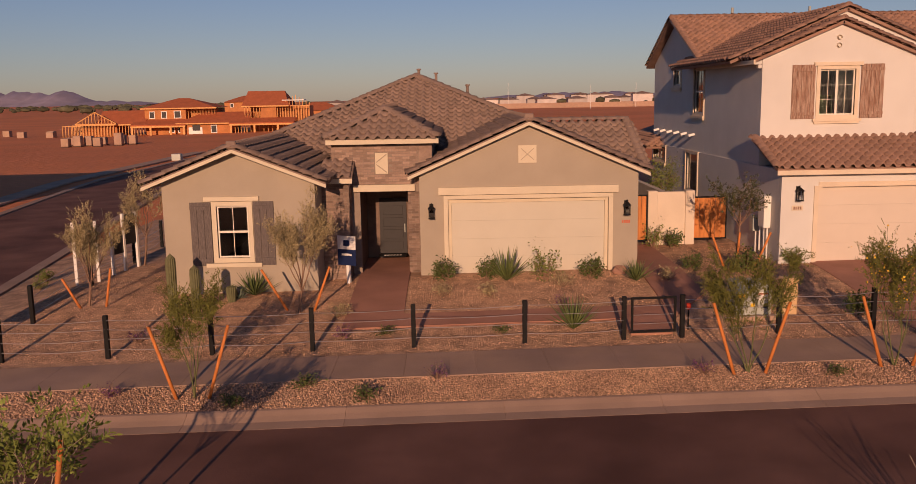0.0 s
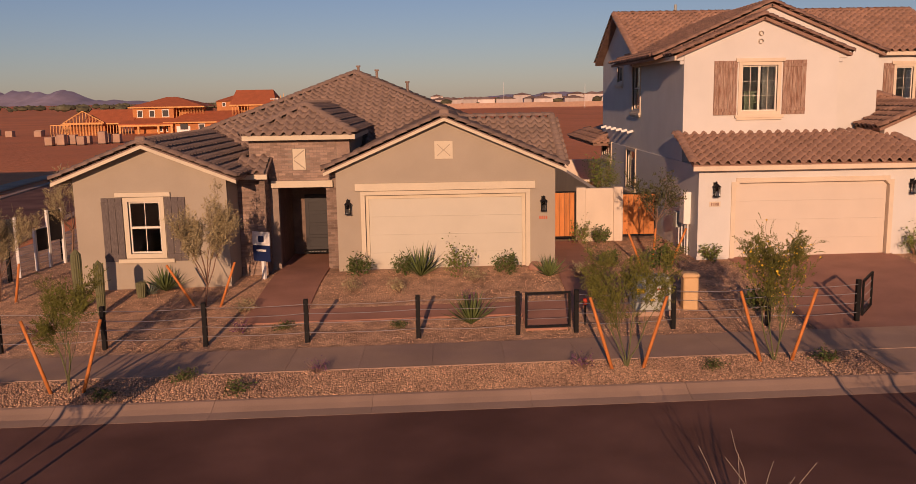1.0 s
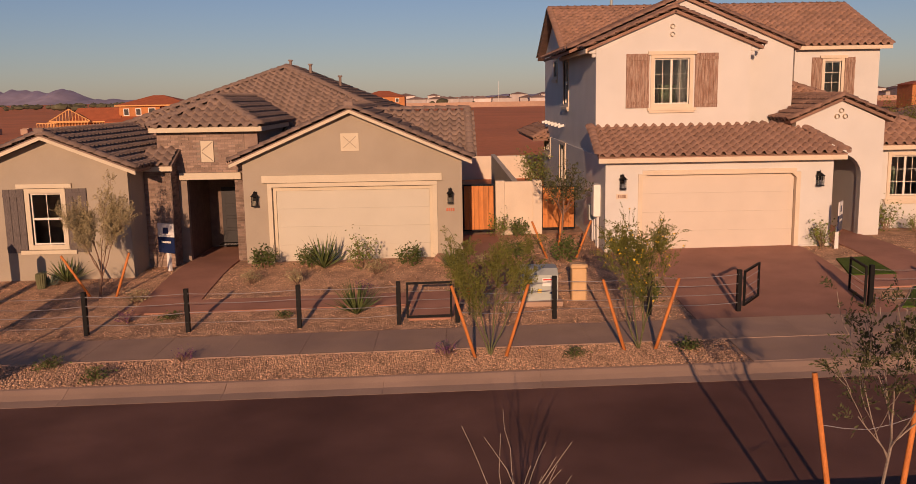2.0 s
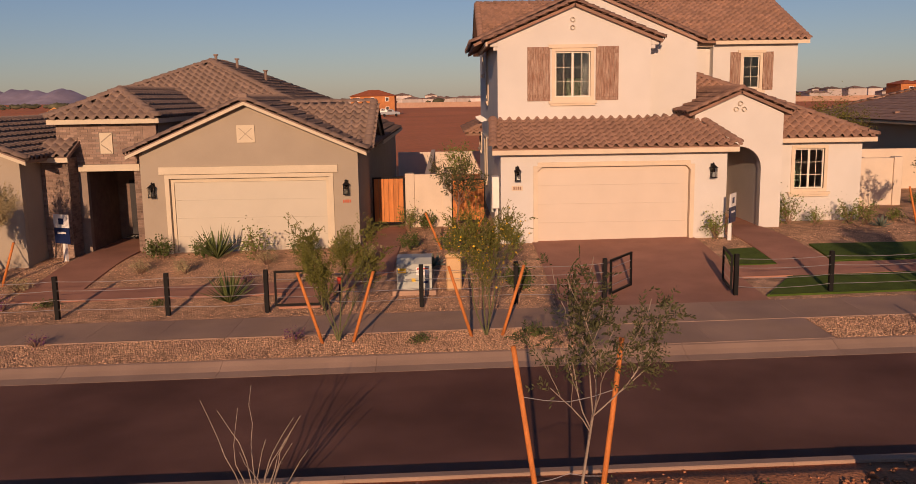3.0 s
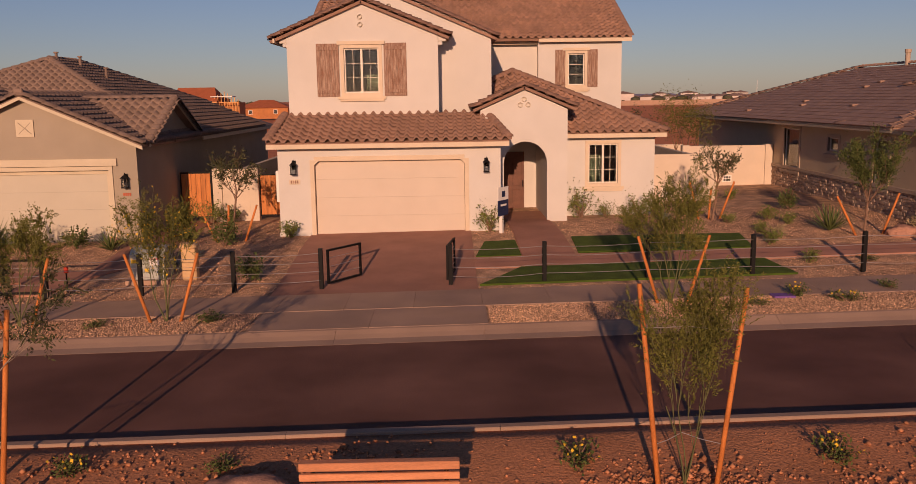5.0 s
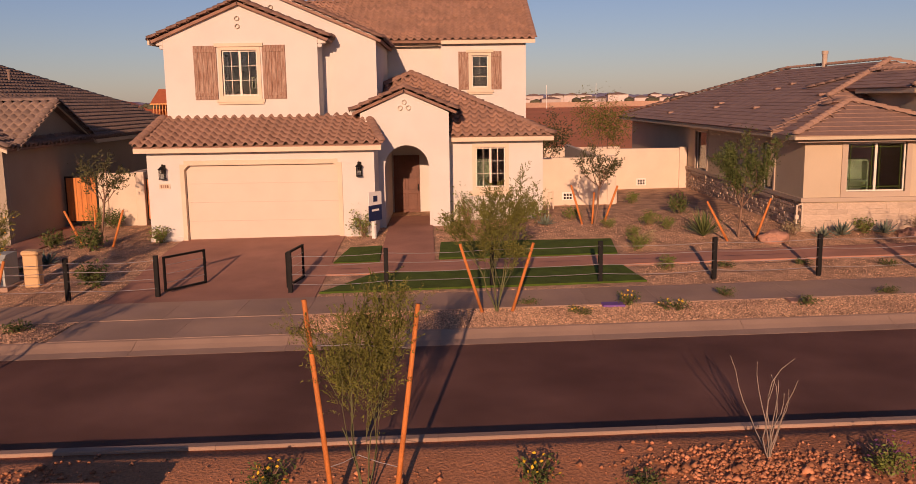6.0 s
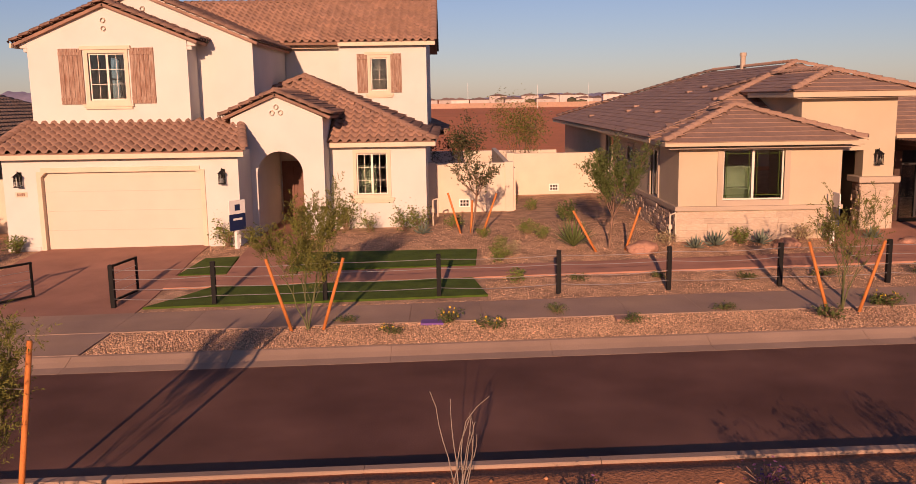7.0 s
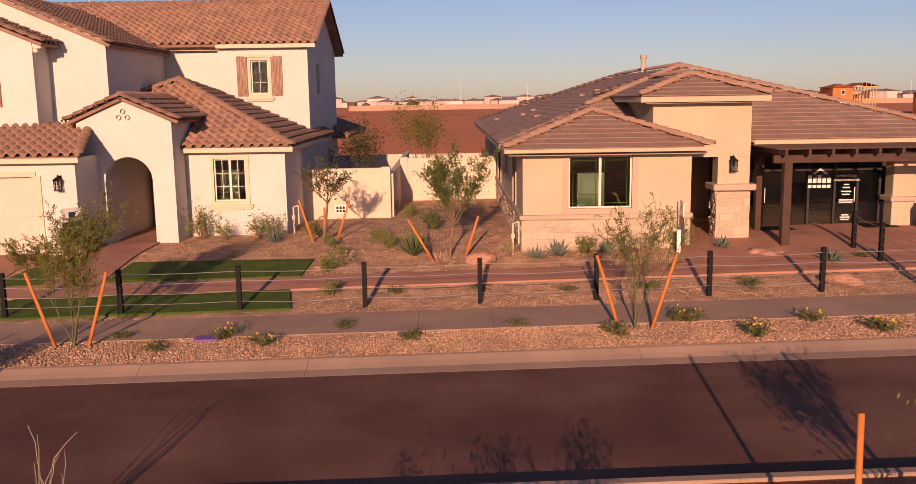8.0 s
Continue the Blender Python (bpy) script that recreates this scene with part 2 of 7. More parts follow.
def slab_row(name, s0, s1, x0, x1, step, lift, thick, material, parent, roll=0.0):
    """Concrete lengths laid end to end with open joints; roll drops the front edge."""
    x = x0
    while x < x1 - 0.01:
        e = min(x + step, x1) - 0.006
        bm = bmesh.new()
        prof = [(s0, lift - roll - 0.012), (s0 + 0.30, lift - roll + 0.012), (s0 + 0.46, lift - 0.07), (s0 + 0.6, lift - 0.012), (s1, lift), (s1, lift - thick), (s0, lift - thick)] if roll else [(s0 + 0.012, lift), (s1 - 0.012, lift), (s1, lift - 0.012), (s1, lift - thick), (s0, lift - thick), (s0, lift - 0.012)]
        a = [bm.verts.new((x, s + SK * x, z0(x) + d)) for s, d in prof]
        b = [bm.verts.new((e, s + SK * e, z0(e) + d)) for s, d in prof]
        bm.faces.new(a)
        bm.faces.new(b[::-1])
        for i in range(len(prof)):
            j = (i + 1) % len(prof)
            bm.faces.new((a[j], a[i], b[i], b[j]))
        part(name, bm, material, parent)
        x += step


slab_row("kerb_length", 10.42, 10.58, -20, 50, 3.0, 0.02, 0.3, M["kerb"], near_kerb)
slab_row("kerb_length", 15.45, 16.12, -20, 50, 3.0, 0.02, 0.25, M["kerb"], far_kerb, roll=0.135)
slab_row("slab", 17.75, 19.45, -13.4, 48, 1.55, 0.02, 0.14, M["concrete"], pavement)
slab_row("apron_slab", 16.14, 17.73, 11.2, 16.1, 2.45, 0.02, 0.14, M["concrete"], pavement)


# ---- roofs ----
def s_tile():
    bm = bmesh.new()
    xs = [0, 0.045, 0.09, 0.135, 0.18, 0.24, 0.30]
    zs = [0.012, 0.085, 0.115, 0.085, 0.012, 0.0, 0.012]
    lo = [bm.verts.new((x - 0.15, 0, z + 0.08)) for x, z in zip(xs, zs)]
    hi = [bm.verts.new((x - 0.15, 0.40, z)) for x, z in zip(xs, zs)]
    un = [bm.verts.new((x - 0.15, 0.002, z + 0.018)) for x, z in zip(xs, zs)]
    for i in range(6):
        bm.faces.new((lo[i], lo[i + 1], hi[i + 1], hi[i]))
        bm.faces.new((un[i], un[i + 1], lo[i + 1], lo[i]))
    return bm


def flat_tile():
    return turned(boxes((-0.163, 0.163, 0, 0.40, 0.0, 0.02)), Matrix.Rotation(radians(-2.4), 4, "X") @ Matrix.Translation((0, 0, 0.02)))


def cap_tile(w=0.13):
    bm = bmesh.new()
    a, b = [], []
    for k in range(6):
        t = math.pi * k / 5
        a.append(bm.verts.new((w * 1.08 * math.cos(t), 0, 0.11 * math.sin(t) + 0.025)))
        b.append(bm.verts.new((w * math.cos(t), 0.42, 0.10 * math.sin(t))))
    for k in range(5):
        bm.faces.new((a[k], a[k + 1], b[k + 1], b[k]))
    bm.faces.new(a)
    return bm


TILES = {"s": (mesh_of("roof_tile", s_tile(), M["tile_a"], True), 0.30, 0.36), "flat": (mesh_of("flat_roof_tile", flat_tile(), M["tile_c"]), 0.33, 0.36)}
TILES["sb"] = (TILES["s"][0].copy(), 0.30, 0.36)
TILES["sb"][0].materials[0] = M["tile_b"]
CAPS = {}
for key, mm in (("s", "tile_a"), ("sb", "tile_b"), ("flat", "tile_c")):
    CAPS[key] = mesh_of("ridge_tile", cap_tile(0.13 if key != "flat" else 0.10), M[mm], True)


def inside(poly, u, v):
    c = False
    for (x0, y0), (x1, y1) in zip(poly, poly[1:] + poly[:1]):
        if (y0 > v) != (y1 > v) and u < (x1 - x0) * (v - y0) / (y1 - y0) + x0:
            c = not c
    return c


class Roof:
    """Collects sloping faces and ridges, then lays tiles on them."""

    def __init__(self, house, style, hidden=()):
        self.house, self.style, self.frames, self.caps = house, style, [], []
        self.decks, self.hidden, self.rng = [], hidden, random.Random(7)

    def face(self, *pts):
        p = [Vector(q) for q in pts]
        U = (p[1] - p[0]).normalized()
        N = U.cross(p[2] - p[0]).normalized()
        V = N.cross(U)
        poly = [((q - p[0]).dot(U), (q - p[0]).dot(V)) for q in p]
        deck = bmesh.new()
        a = [deck.verts.new(q) for q in p]
        b = [deck.verts.new(q - 0.09 * N) for q in p]
        deck.faces.new(a)
        deck.faces.new(b[::-1])
        for i in range(len(p)):
            j = (i + 1) % len(p)
            deck.faces.new((a[j], a[i], b[i], b[j]))
        self.decks.append(deck)
        _, w, e = TILES[self.style]
        top = max(v for _, v in poly)
        u0, u1 = min(u for u, _ in poly), max(u for u, _ in poly)
        row = 0
        v = -0.05
        while v < top:
            shift = (row % 2) * w / 2 if self.style == "flat" else 0
            u = u0 + w / 2 - shift
            while u < u1:
                if inside(poly, u, v + e / 2):
                    c = p[0] + U * u + V * v + N * 0.004
                    if not any(h(c) for h in self.hidden):
                        loose = 0.2 if self.style == "flat" else 1.0
                        jit = self.rng.uniform(-0.012, 0.012) * loose
                        m = Matrix((U, V, N)).transposed().to_4x4()
                        m.translation = c + V * jit + N * self.rng.uniform(0, 0.006) * loose
                        self.frames.append((m @ Matrix.Rotation(self.rng.uniform(-0.02, 0.02) * loose, 4, "Z"), len(self.decks) - 1))
                u += w
            v += e
            row += 1

    def ridge(self, a, b):
        a, b = Vector(a), Vector(b)
        d = (b - a).normalized()
        side = d.cross(Vector((0, 0, 1))).normalized()
        up = side.cross(d)
        n = max(1, round((b - a).length / 0.38))
        for i in range(n):
            c = a + (b - a) * i / n
            if not any(h(c) for h in self.hidden):
                m = Matrix((side, d, up)).transposed().to_4x4()
                m.translation = c + up * 0.05
                self.caps.append(m)

    def gable(self, xc, half, y0, y1, ze, slope, caps=True):
        """Ridge along y at xc; eaves at xc +- half."""
        zr = ze + half * slope
        self.face((xc + half, y0, ze), (xc + half, y1, ze), (xc, y1, zr), (xc, y0, zr))
        self.face((xc - half, y1, ze), (xc - half, y0, ze), (xc, y0, zr), (xc, y1, zr))
        self.ridge((xc, y0, zr), (xc, y1, zr))
        if caps:
            self.ridge((xc + half, y0 + 0.06, ze), (xc, y0 + 0.06, zr))
            self.ridge((xc - half, y0 + 0.06, ze), (xc, y0 + 0.06, zr))

    def cross(self, yc, half, x0, x1, ze, slope, left=True, right=True):
        """Ridge along x at yc."""
        zr = ze + half * slope
        self.face((x0, yc - half, ze), (x1, yc - half, ze), (x1, yc, zr), (x0, yc, zr))
        self.face((x1, yc + half, ze), (x0, yc + half, ze), (x0, yc, zr), (x1, yc, zr))
        self.ridge((x0, yc, zr), (x1, yc, zr))
        for on, x in ((left, x0 + 0.06), (right, x1 - 0.06)):
            if on:
                self.ridge((x, yc - half, ze), (x, yc, zr))
                self.ridge((x, yc + half, ze), (x, yc, zr))

    def hip(self, x0, x1, y0, y1, ze, slope):
        """Four slopes; the ridge lies along the longer way."""
        w, d = (x1 - x0) / 2, (y1 - y0) / 2
        h = min(w, d)
        xc, yc, zr = (x0 + x1) / 2, (y0 + y1) / 2, ze + h * slope
        if d >= w:
            A, B = (xc, y0 + h, zr), (xc, y1 - h, zr)
            self.face((x0, y0, ze), (x1, y0, ze), A)
            self.face((x1, y1, ze), (x0, y1, ze), B)
            self.face((x1, y0, ze), (x1, y1, ze), B, A)
            self.face((x0, y1, ze), (x0, y0, ze), A, B)
            ends = (((x0, y0), A), ((x1, y0), A), ((x0, y1), B), ((x1, y1), B))
        else:
            A, B = (x0 + h, yc, zr), (x1 - h, yc, zr)
            self.face((x0, y0, ze), (x1, y0, ze), B, A)
            self.face((x1, y1, ze), (x0, y1, ze), A, B)
            self.face((x1, y0, ze), (x1, y1, ze), B)
            self.face((x0, y1, ze), (x0, y0, ze), A)
            ends = (((x0, y0), A), ((x0, y1), A), ((x1, y0), B), ((x1, y1), B))
        for (x, y), q in ends:
            self.ridge((x, y, ze), q)
        if A != B:
            self.ridge(A, B)

    def lay(self):
        slopes = [part("roof_slope", bm, TILES[self.style][0].materials[0], self.house, "mortared roof deck below concrete tiles") for bm in self.decks]
        me = TILES[self.style][0]
        order = sorted(self.frames, key=lambda f: f[0].translation.y)
        near, rest = order[:300], [f[0] for f in order[300:]]
        back = self.house.matrix_basis.inverted()
        for m, k in near:
            ob = new("roof_tile", me)
            ob.parent = slopes[k]
            ob.matrix_basis = m
        for m in self.caps:
            ob = new("ridge_tile", CAPS[self.style])
            ob.parent = self.house
            ob.matrix_basis = back @ m
        if rest:
            n = len(me.vertices)
            co = np.empty(n * 3)
            me.vertices.foreach_get("co", co)
            co = np.c_[co.reshape(-1, 3), np.ones(n)]
            allv = np.concatenate([(co @ np.array(m).T)[:, :3] for m in rest])
            faces = [tuple(f.vertices) for f in me.polygons]
            big = bpy.data.meshes.new("roof_tiles")
            big.from_pydata(allv.tolist(), [], [tuple(i + k * n for i in f) for k in range(len(rest)) for f in faces])
            big.materials.append(me.materials[0])
            if self.style != "flat":
                big.polygons.foreach_set("use_smooth", [True] * len(big.polygons))
            tagged(adopt(new("roof_tiles", big), self.house), kind="stuff")


def fascia(house, material, *segs):
    """Boards along eaves and rakes: each from one end to the other, hung under the roof edge."""
    for a, b in segs:
        a, b = Vector(a), Vector(b)
        d = (b - a).normalized()
        side = d.cross(Vector((0, 0, 1))).normalized()
        bm = bmesh.new()
        vs = []
        drop = 0.115 if abs(d.z) > 0.1 else 0.16
        for p in (a, b):
            vs.append([bm.verts.new(p + side * o + Vector((0, 0, z))) for o, z in ((-0.03, -drop), (0.03, -drop), (0.03, -0.02), (-0.03, -0.02))])
        for k in range(4):
            bm.faces.new((vs[0][k], vs[0][(k + 1) % 4], vs[1][(k + 1) % 4], vs[1][k]))
        bm.faces.new(vs[0])
        bm.faces.new(vs[1][::-1])
        part("fascia", bm, material, house)


def wall_with(x0, x1, y0, y1, z0_, z1, holes=()):
    """A straight wall along x with rectangular openings (u0, u1, z0, z1) cut right through, as one closed shell."""
    bm = bmesh.new()
    us = sorted({x0, x1, *[h[0] for h in holes], *[h[1] for h in holes]})
    zs = sorted({z0_, z1, *[max(z0_, min(z1, h[2])) for h in holes], *[max(z0_, min(z1, h[3])) for h in holes]})
    vs = {}

    def v(i, j, k):
        if (i, j, k) not in vs:
            vs[i, j, k] = bm.verts.new((us[i], (y0, y1)[k], zs[j]))
        return vs[i, j, k]

    def solid(i, j):
        if not (0 <= i < len(us) - 1 and 0 <= j < len(zs) - 1):
            return False
        u, z = (us[i] + us[i + 1]) / 2, (zs[j] + zs[j + 1]) / 2
        return not any(h[0] < u < h[1] and h[2] < z < h[3] for h in holes)

    for i in range(len(us) - 1):
        for j in range(len(zs) - 1):
            if not solid(i, j):
                continue
            bm.faces.new((v(i, j, 0), v(i + 1, j, 0), v(i + 1, j + 1, 0), v(i, j + 1, 0)))
            bm.faces.new((v(i, j + 1, 1), v(i + 1, j + 1, 1), v(i + 1, j, 1), v(i, j, 1)))
            for di, dj, p, q in ((-1, 0, (i, j), (i, j + 1)), (1, 0, (i + 1, j), (i + 1, j + 1)), (0, -1, (i, j), (i + 1, j)), (0, 1, (i, j + 1), (i + 1, j + 1))):
                if not solid(i + di, j + dj):
                    bm.faces.new((v(*p, 0), v(*q, 0), v(*q, 1), v(*p, 1)))
    return bm


def split(name, material, house, *rows, bevel=0.0, label=""):
    """Each box a part of its own."""
    for r in rows:
        part(name, boxes(r, bevel=bevel), material, house, label)


def place(bm, way, at):
    """Local walls lie along x and face -y. way: 'front' keeps them; 'west' faces -x; 'east' faces +x; at: the plane."""
    if way == "west":
        bm.transform(Matrix(((0, 1, 0, at), (1, 0, 0, 0), (0, 0, 1, 0), (0, 0, 0, 1))))
    elif way == "east":
        bm.transform(Matrix(((0, -1, 0, at), (1, 0, 0, 0), (0, 0, 1, 0), (0, 0, 0, 1))))
    else:
        bm.transform(Matrix.Translation((0, at, 0)))
    return bm


def window(house, u0, u1, z0_, z1, way, at, trim, style="grid", sill=True, head=True, tw=0.11, vinyl="frame_w"):
    """A window in an opening: surround, sashes, bars, panes, sill and head trim."""
    T = M[trim]
    w = part("window", place(boxes((u0 - tw, u0, -0.04, 0.10, z0_ - tw, z1 + tw), (u1, u1 + tw, -0.04, 0.10, z0_ - tw, z1 + tw), (u0, u1, -0.04, 0.10, z1, z1 + tw), (u0, u1, -0.04, 0.10, z0_ - tw, z0_)), way, at), T, house, "painted window surround")
    f = 0.045
    V = M[vinyl]
    rows = [(u0, u0 + f, 0.05, 0.11, z0_, z1), (u1 - f, u1, 0.05, 0.11, z0_, z1), (u0 + f, u1 - f, 0.05, 0.11, z1 - f, z1), (u0 + f, u1 - f, 0.05, 0.11, z0_, z0_ + f)]
    um, zm = (u0 + u1) / 2, (z0_ + z1) / 2
    if style in ("grid", "prairie"):
        rows.append((um - 0.035, um + 0.035, 0.05, 0.11, z0_ + f, z1 - f))
        cells = [(u0 + f, um - 0.035, z0_ + f, z1 - f), (um + 0.035, u1 - f, z0_ + f, z1 - f)]
    elif style == "hung":
        rows.append((u0 + f, u1 - f, 0.05, 0.11, zm - 0.03, zm + 0.03))
        cells = [(u0 + f, u1 - f, z0_ + f, zm - 0.03), (u0 + f, u1 - f, zm + 0.03, z1 - f)]
    else:
        cells = [(u0 + f, u1 - f, z0_ + f, z1 - f)]
    part("window_frame", place(boxes(*rows), way, at), V, w, "pale vinyl sash frame")
    for a, b, c, d in cells:
        part("pane", place(boxes((a, b, 0.076, 0.084, c, d)), way, at), M["glass"], w, "clear glass pane")
        bars = []
        t = 0.0075
        if style in ("grid", "single_grid"):
            bars.append(((a + b) / 2 - t, (a + b) / 2 + t, 0.062, 0.074, c, d))
            for k in (1, 2):
                z = c + (d - c) * k / 3
                bars.append((a, b, 0.063, 0.073, z - t, z + t))
        elif style == "hung":
            bars.append(((a + b) / 2 - t, (a + b) / 2 + t, 0.062, 0.074, c, d))
        elif style == "prairie":
            bars += [(a + 0.08 - t, a + 0.08 + t, 0.062, 0.074, c, d), (b - 0.08 - t, b - 0.08 + t, 0.062, 0.074, c, d), (a, b, 0.063, 0.073, d - 0.09 - t, d - 0.09 + t), (a, b, 0.063, 0.073, c + 0.09 - t, c + 0.09 + t)]
        if bars:
            part("glazing_bar", place(boxes(*bars), way, at), V if style != "prairie" else M["turf"], w)
    if sill:
        part("sill", place(boxes((u0 - tw - 0.1, u1 + tw + 0.1, -0.11, -0.02, z0_ - tw - 0.09, z0_ - tw), (u0 - tw - 0.05, u1 + tw + 0.05, -0.08, -0.02, z0_ - tw - 0.16, z0_ - tw - 0.092)), way, at), T, w)
    if head:
        part("head_trim", place(boxes((u0 - tw - 0.1, u1 + tw + 0.1, -0.09, -0.002, z1 + tw, z1 + tw + 0.11)), way, at), T, w)
    return w


def shutter(house, u0, u1, z0_, z1, at, material, boards):
    s = part("shutter", boxes((u0, u1, at - 0.025, at - 0.004, z0_, z1)), material, house, "weathered board shutter")
    n = boards
    for k in range(n):
        a = u0 + (u1 - u0) * k / n
        part("board", boxes((a + 0.006, a + (u1 - u0) / n - 0.006, at - 0.045, at - 0.026, z0_, z1)), material, s)
    for z in (z0_ + 0.16, z1 - 0.16):
        part("batten", boxes((u0 + 0.004, u1 - 0.004, at - 0.065, at - 0.046, z - 0.05, z + 0.05)), material, s)


def garage_door(house, u0, u1, z0_, z1, at, depth, material):
    d = part("garage_door", boxes((u0, u1, at + depth + 0.035, at + depth + 0.07, z0_, z1)), material, house, "smooth sectional garage door")
    n = 4
    for k in range(n):
        a, b = z0_ + (z1 - z0_) * k / n, z0_ + (z1 - z0_) * (k + 1) / n
        part("door_panel", boxes((u0 + 0.005, u1 - 0.005, at + depth, at + depth + 0.034, a + 0.0012, b - 0.0012)), material, d)


def wall_lantern(x, y, z, way=1):
    """Black carriage lantern on a back plate."""
    L = thing("wall_lantern", (x, y, z), "black metal wall lantern with glass sides beside garage", "lamp", "wall lanterns")
    bm = boxes((x - 0.06, x + 0.06, y - 0.03, y - 0.002, z - 0.05, z + 0.22))
    tube(bm, [(x, y - 0.03, z + 0.16), (x, y - 0.14, z + 0.25), (x, y - 0.17, z + 0.2)], 0.014)
    part("back_plate", bm, M["black"], L)
    yc = y - 0.17
    bm = boxes((x - 0.09, x + 0.09, yc - 0.09, yc + 0.09, z - 0.21, z - 0.18))
    for a in (-0.075, 0.075):
        for b in (-0.075, 0.075):
            box(bm, x + a - 0.009, x + a + 0.009, yc + b - 0.009, yc + b + 0.009, z - 0.18, z + 0.09)
    part("cage", bm, M["black"], L)
    part("glass_body", boxes((x - 0.062, x + 0.062, yc - 0.062, yc + 0.062, z - 0.178, z + 0.088)), M["lampglass"], L)
    bm = bmesh.new()
    bmesh.ops.create_cone(bm, cap_ends=True, segments=4, radius1=0.16, radius2=0.03, depth=0.1, matrix=Matrix.Translation((x, yc, z + 0.142)) @ Matrix.Rotation(radians(45), 4, "Z"))
    part("cap", bm, M["black"], L)
    return L


def number_bars(x, y, z, material, plate=None):
    """House number as plain bars."""
    t = thing("house_number", (x, y, z), "small house number plate, digits as plain bars", "number plate")
    if plate:
        part("plate", boxes((x - 0.17, x + 0.17, y - 0.02, y - 0.002, z - 0.075, z + 0.075), bevel=0.004), plate, t)
    for k in range(4):
        a = x - 0.125 + 0.065 * k
        part("digit_bar", boxes((a, a + 0.045, y - 0.032, y - 0.021, z - 0.045, z + 0.045)), material, t)


# ---- house with brick entry ----
ZA = 0.30


def house_a():
    H = thing("house", (-1.2, 30, ZA), "one-storey taupe stucco house with brown tile roof and brick entry", "house", "houses on the street")
    S, T = M["stucco_a"], M["trim_a"]
    lo = ZA - 0.5
    # left wing
    part("wall", wall_with(-8.05, -3.75, 24.75, 24.95, lo, 3.45, [(-6.55, -5.66, 1.24, 2.72)]), S, H)
    bm = bmesh.new()
    prism(bm, [(-8.05, 3.45), (-3.75, 3.45), (-5.9, 4.26)], 24.752, 24.95)
    part("gable_wall", bm, S, H)
    part("wall", boxes((-8.05, -7.85, 24.96, 46, lo, 3.4)), S, H)
    part("wall", boxes((-3.95, -3.75, 24.96, 27.4, lo, 3.4)), S, H)
    window(H, -6.55, -5.66, 1.24, 2.72, "front", 24.75, "trim_a", "hung", sill=False, head=False, tw=0.13)
    part("sill", boxes((-6.9, -5.32, 24.67, 24.748, 0.98, 1.09)), T, H)
    part("head_trim", boxes((-6.88, -5.33, 24.67, 24.748, 2.87, 2.99)), T, H)
    shutter(H, -7.29, -6.70, 1.02, 2.84, 24.75, M["shutter_a"], 3)
    shutter(H, -5.51, -4.93, 1.02, 2.84, 24.75, M["shutter_a"], 3)
    # garage
    part("wall", wall_with(-0.85, 5.72, 26.23, 26.45, lo, 3.45, [(0.0, 4.83, ZA - 0.5, 2.62)]), S, H)
    bm = bmesh.new()
    prism(bm, [(-0.85, 3.45), (5.72, 3.45), (2.43, 4.83)], 26.232, 26.45)
    part("gable_wall", bm, S, H)
    part("wall", boxes((5.5, 5.72, 26.46, 46, lo, 3.4)), S, H)
    part("wall", boxes((-0.85, -0.65, 26.46, 29.5, lo, 3.4)), S, H)
    part("wall", boxes((-7.84, 5.49, 45.8, 46, lo, 3.4)), S, H)
    split("door_surround", T, H, (-0.13, -0.002, 26.18, 26.42, ZA - 0.1, 2.62), (4.832, 4.96, 26.18, 26.42, ZA - 0.1, 2.62), (-0.13, 4.96, 26.18, 26.42, 2.622, 2.74))
    split("door_stop", T, H, (0.0, 0.10, 26.33, 26.44, ZA - 0.1, 2.6), (4.73, 4.83, 26.33, 26.44, ZA - 0.1, 2.6), (0.1, 4.73, 26.33, 26.44, 2.5, 2.6))
    part("head_trim", boxes((-0.28, 5.11, 26.14, 26.228, 2.76, 2.98)), T, H)
    garage_door(H, 0.10, 4.73, ZA - 0.02, 2.5, 26.36, 0.02, M["gdoor_a"])
    part("vent", boxes((2.12, 2.66, 26.19, 26.228, 3.68, 4.2)), T, H, "square cross-board gable vent")
    for s in (1, -1):
        bm = boxes((-0.26, 0.26, -0.008, 0.0, -0.011, 0.011))
        part("vent_cross", turned(bm, Matrix.Translation((2.39, 26.188 - 0.006 * s, 3.94)) @ Matrix.Rotation(s * radians(42), 4, "Y")), M["stucco_a"], H)
    bm = bmesh.new()
    prism(bm, [(26.7, 3.4), (32.5, 3.4), (29.6, 4.66)], 0, 0.2)
    part("gable_wall", place(bm, "west", 5.52), S, H)
    # brick entry
    E_ = part("entry", wall_with(-3.5, -0.86, 26.75, 26.95, lo, 4.32, [(-2.68, -1.22, lo, 2.95)]), M["mortar"], H, "brown brick entry")
    part("entry_pier", boxes((-3.74, -2.95, 26.05, 26.74, lo, 3.3)), M["mortar"], H)
    part("beam", boxes((-2.86, -1.0, 26.60, 26.74, 2.86, 3.06)), T, H, "pale lintel beam")
    split("wall", S, H, (-3.5, -3.3, 26.96, 31, 3.0, 4.3), (-0.64, -0.44, 26.96, 31, 3.0, 4.3))
    split("porch_wall", M["brick"], H, (-2.98, -2.72, 26.96, 29.3, lo, 3.0), (-1.18, -0.88, 26.96, 29.3, lo, 3.0))
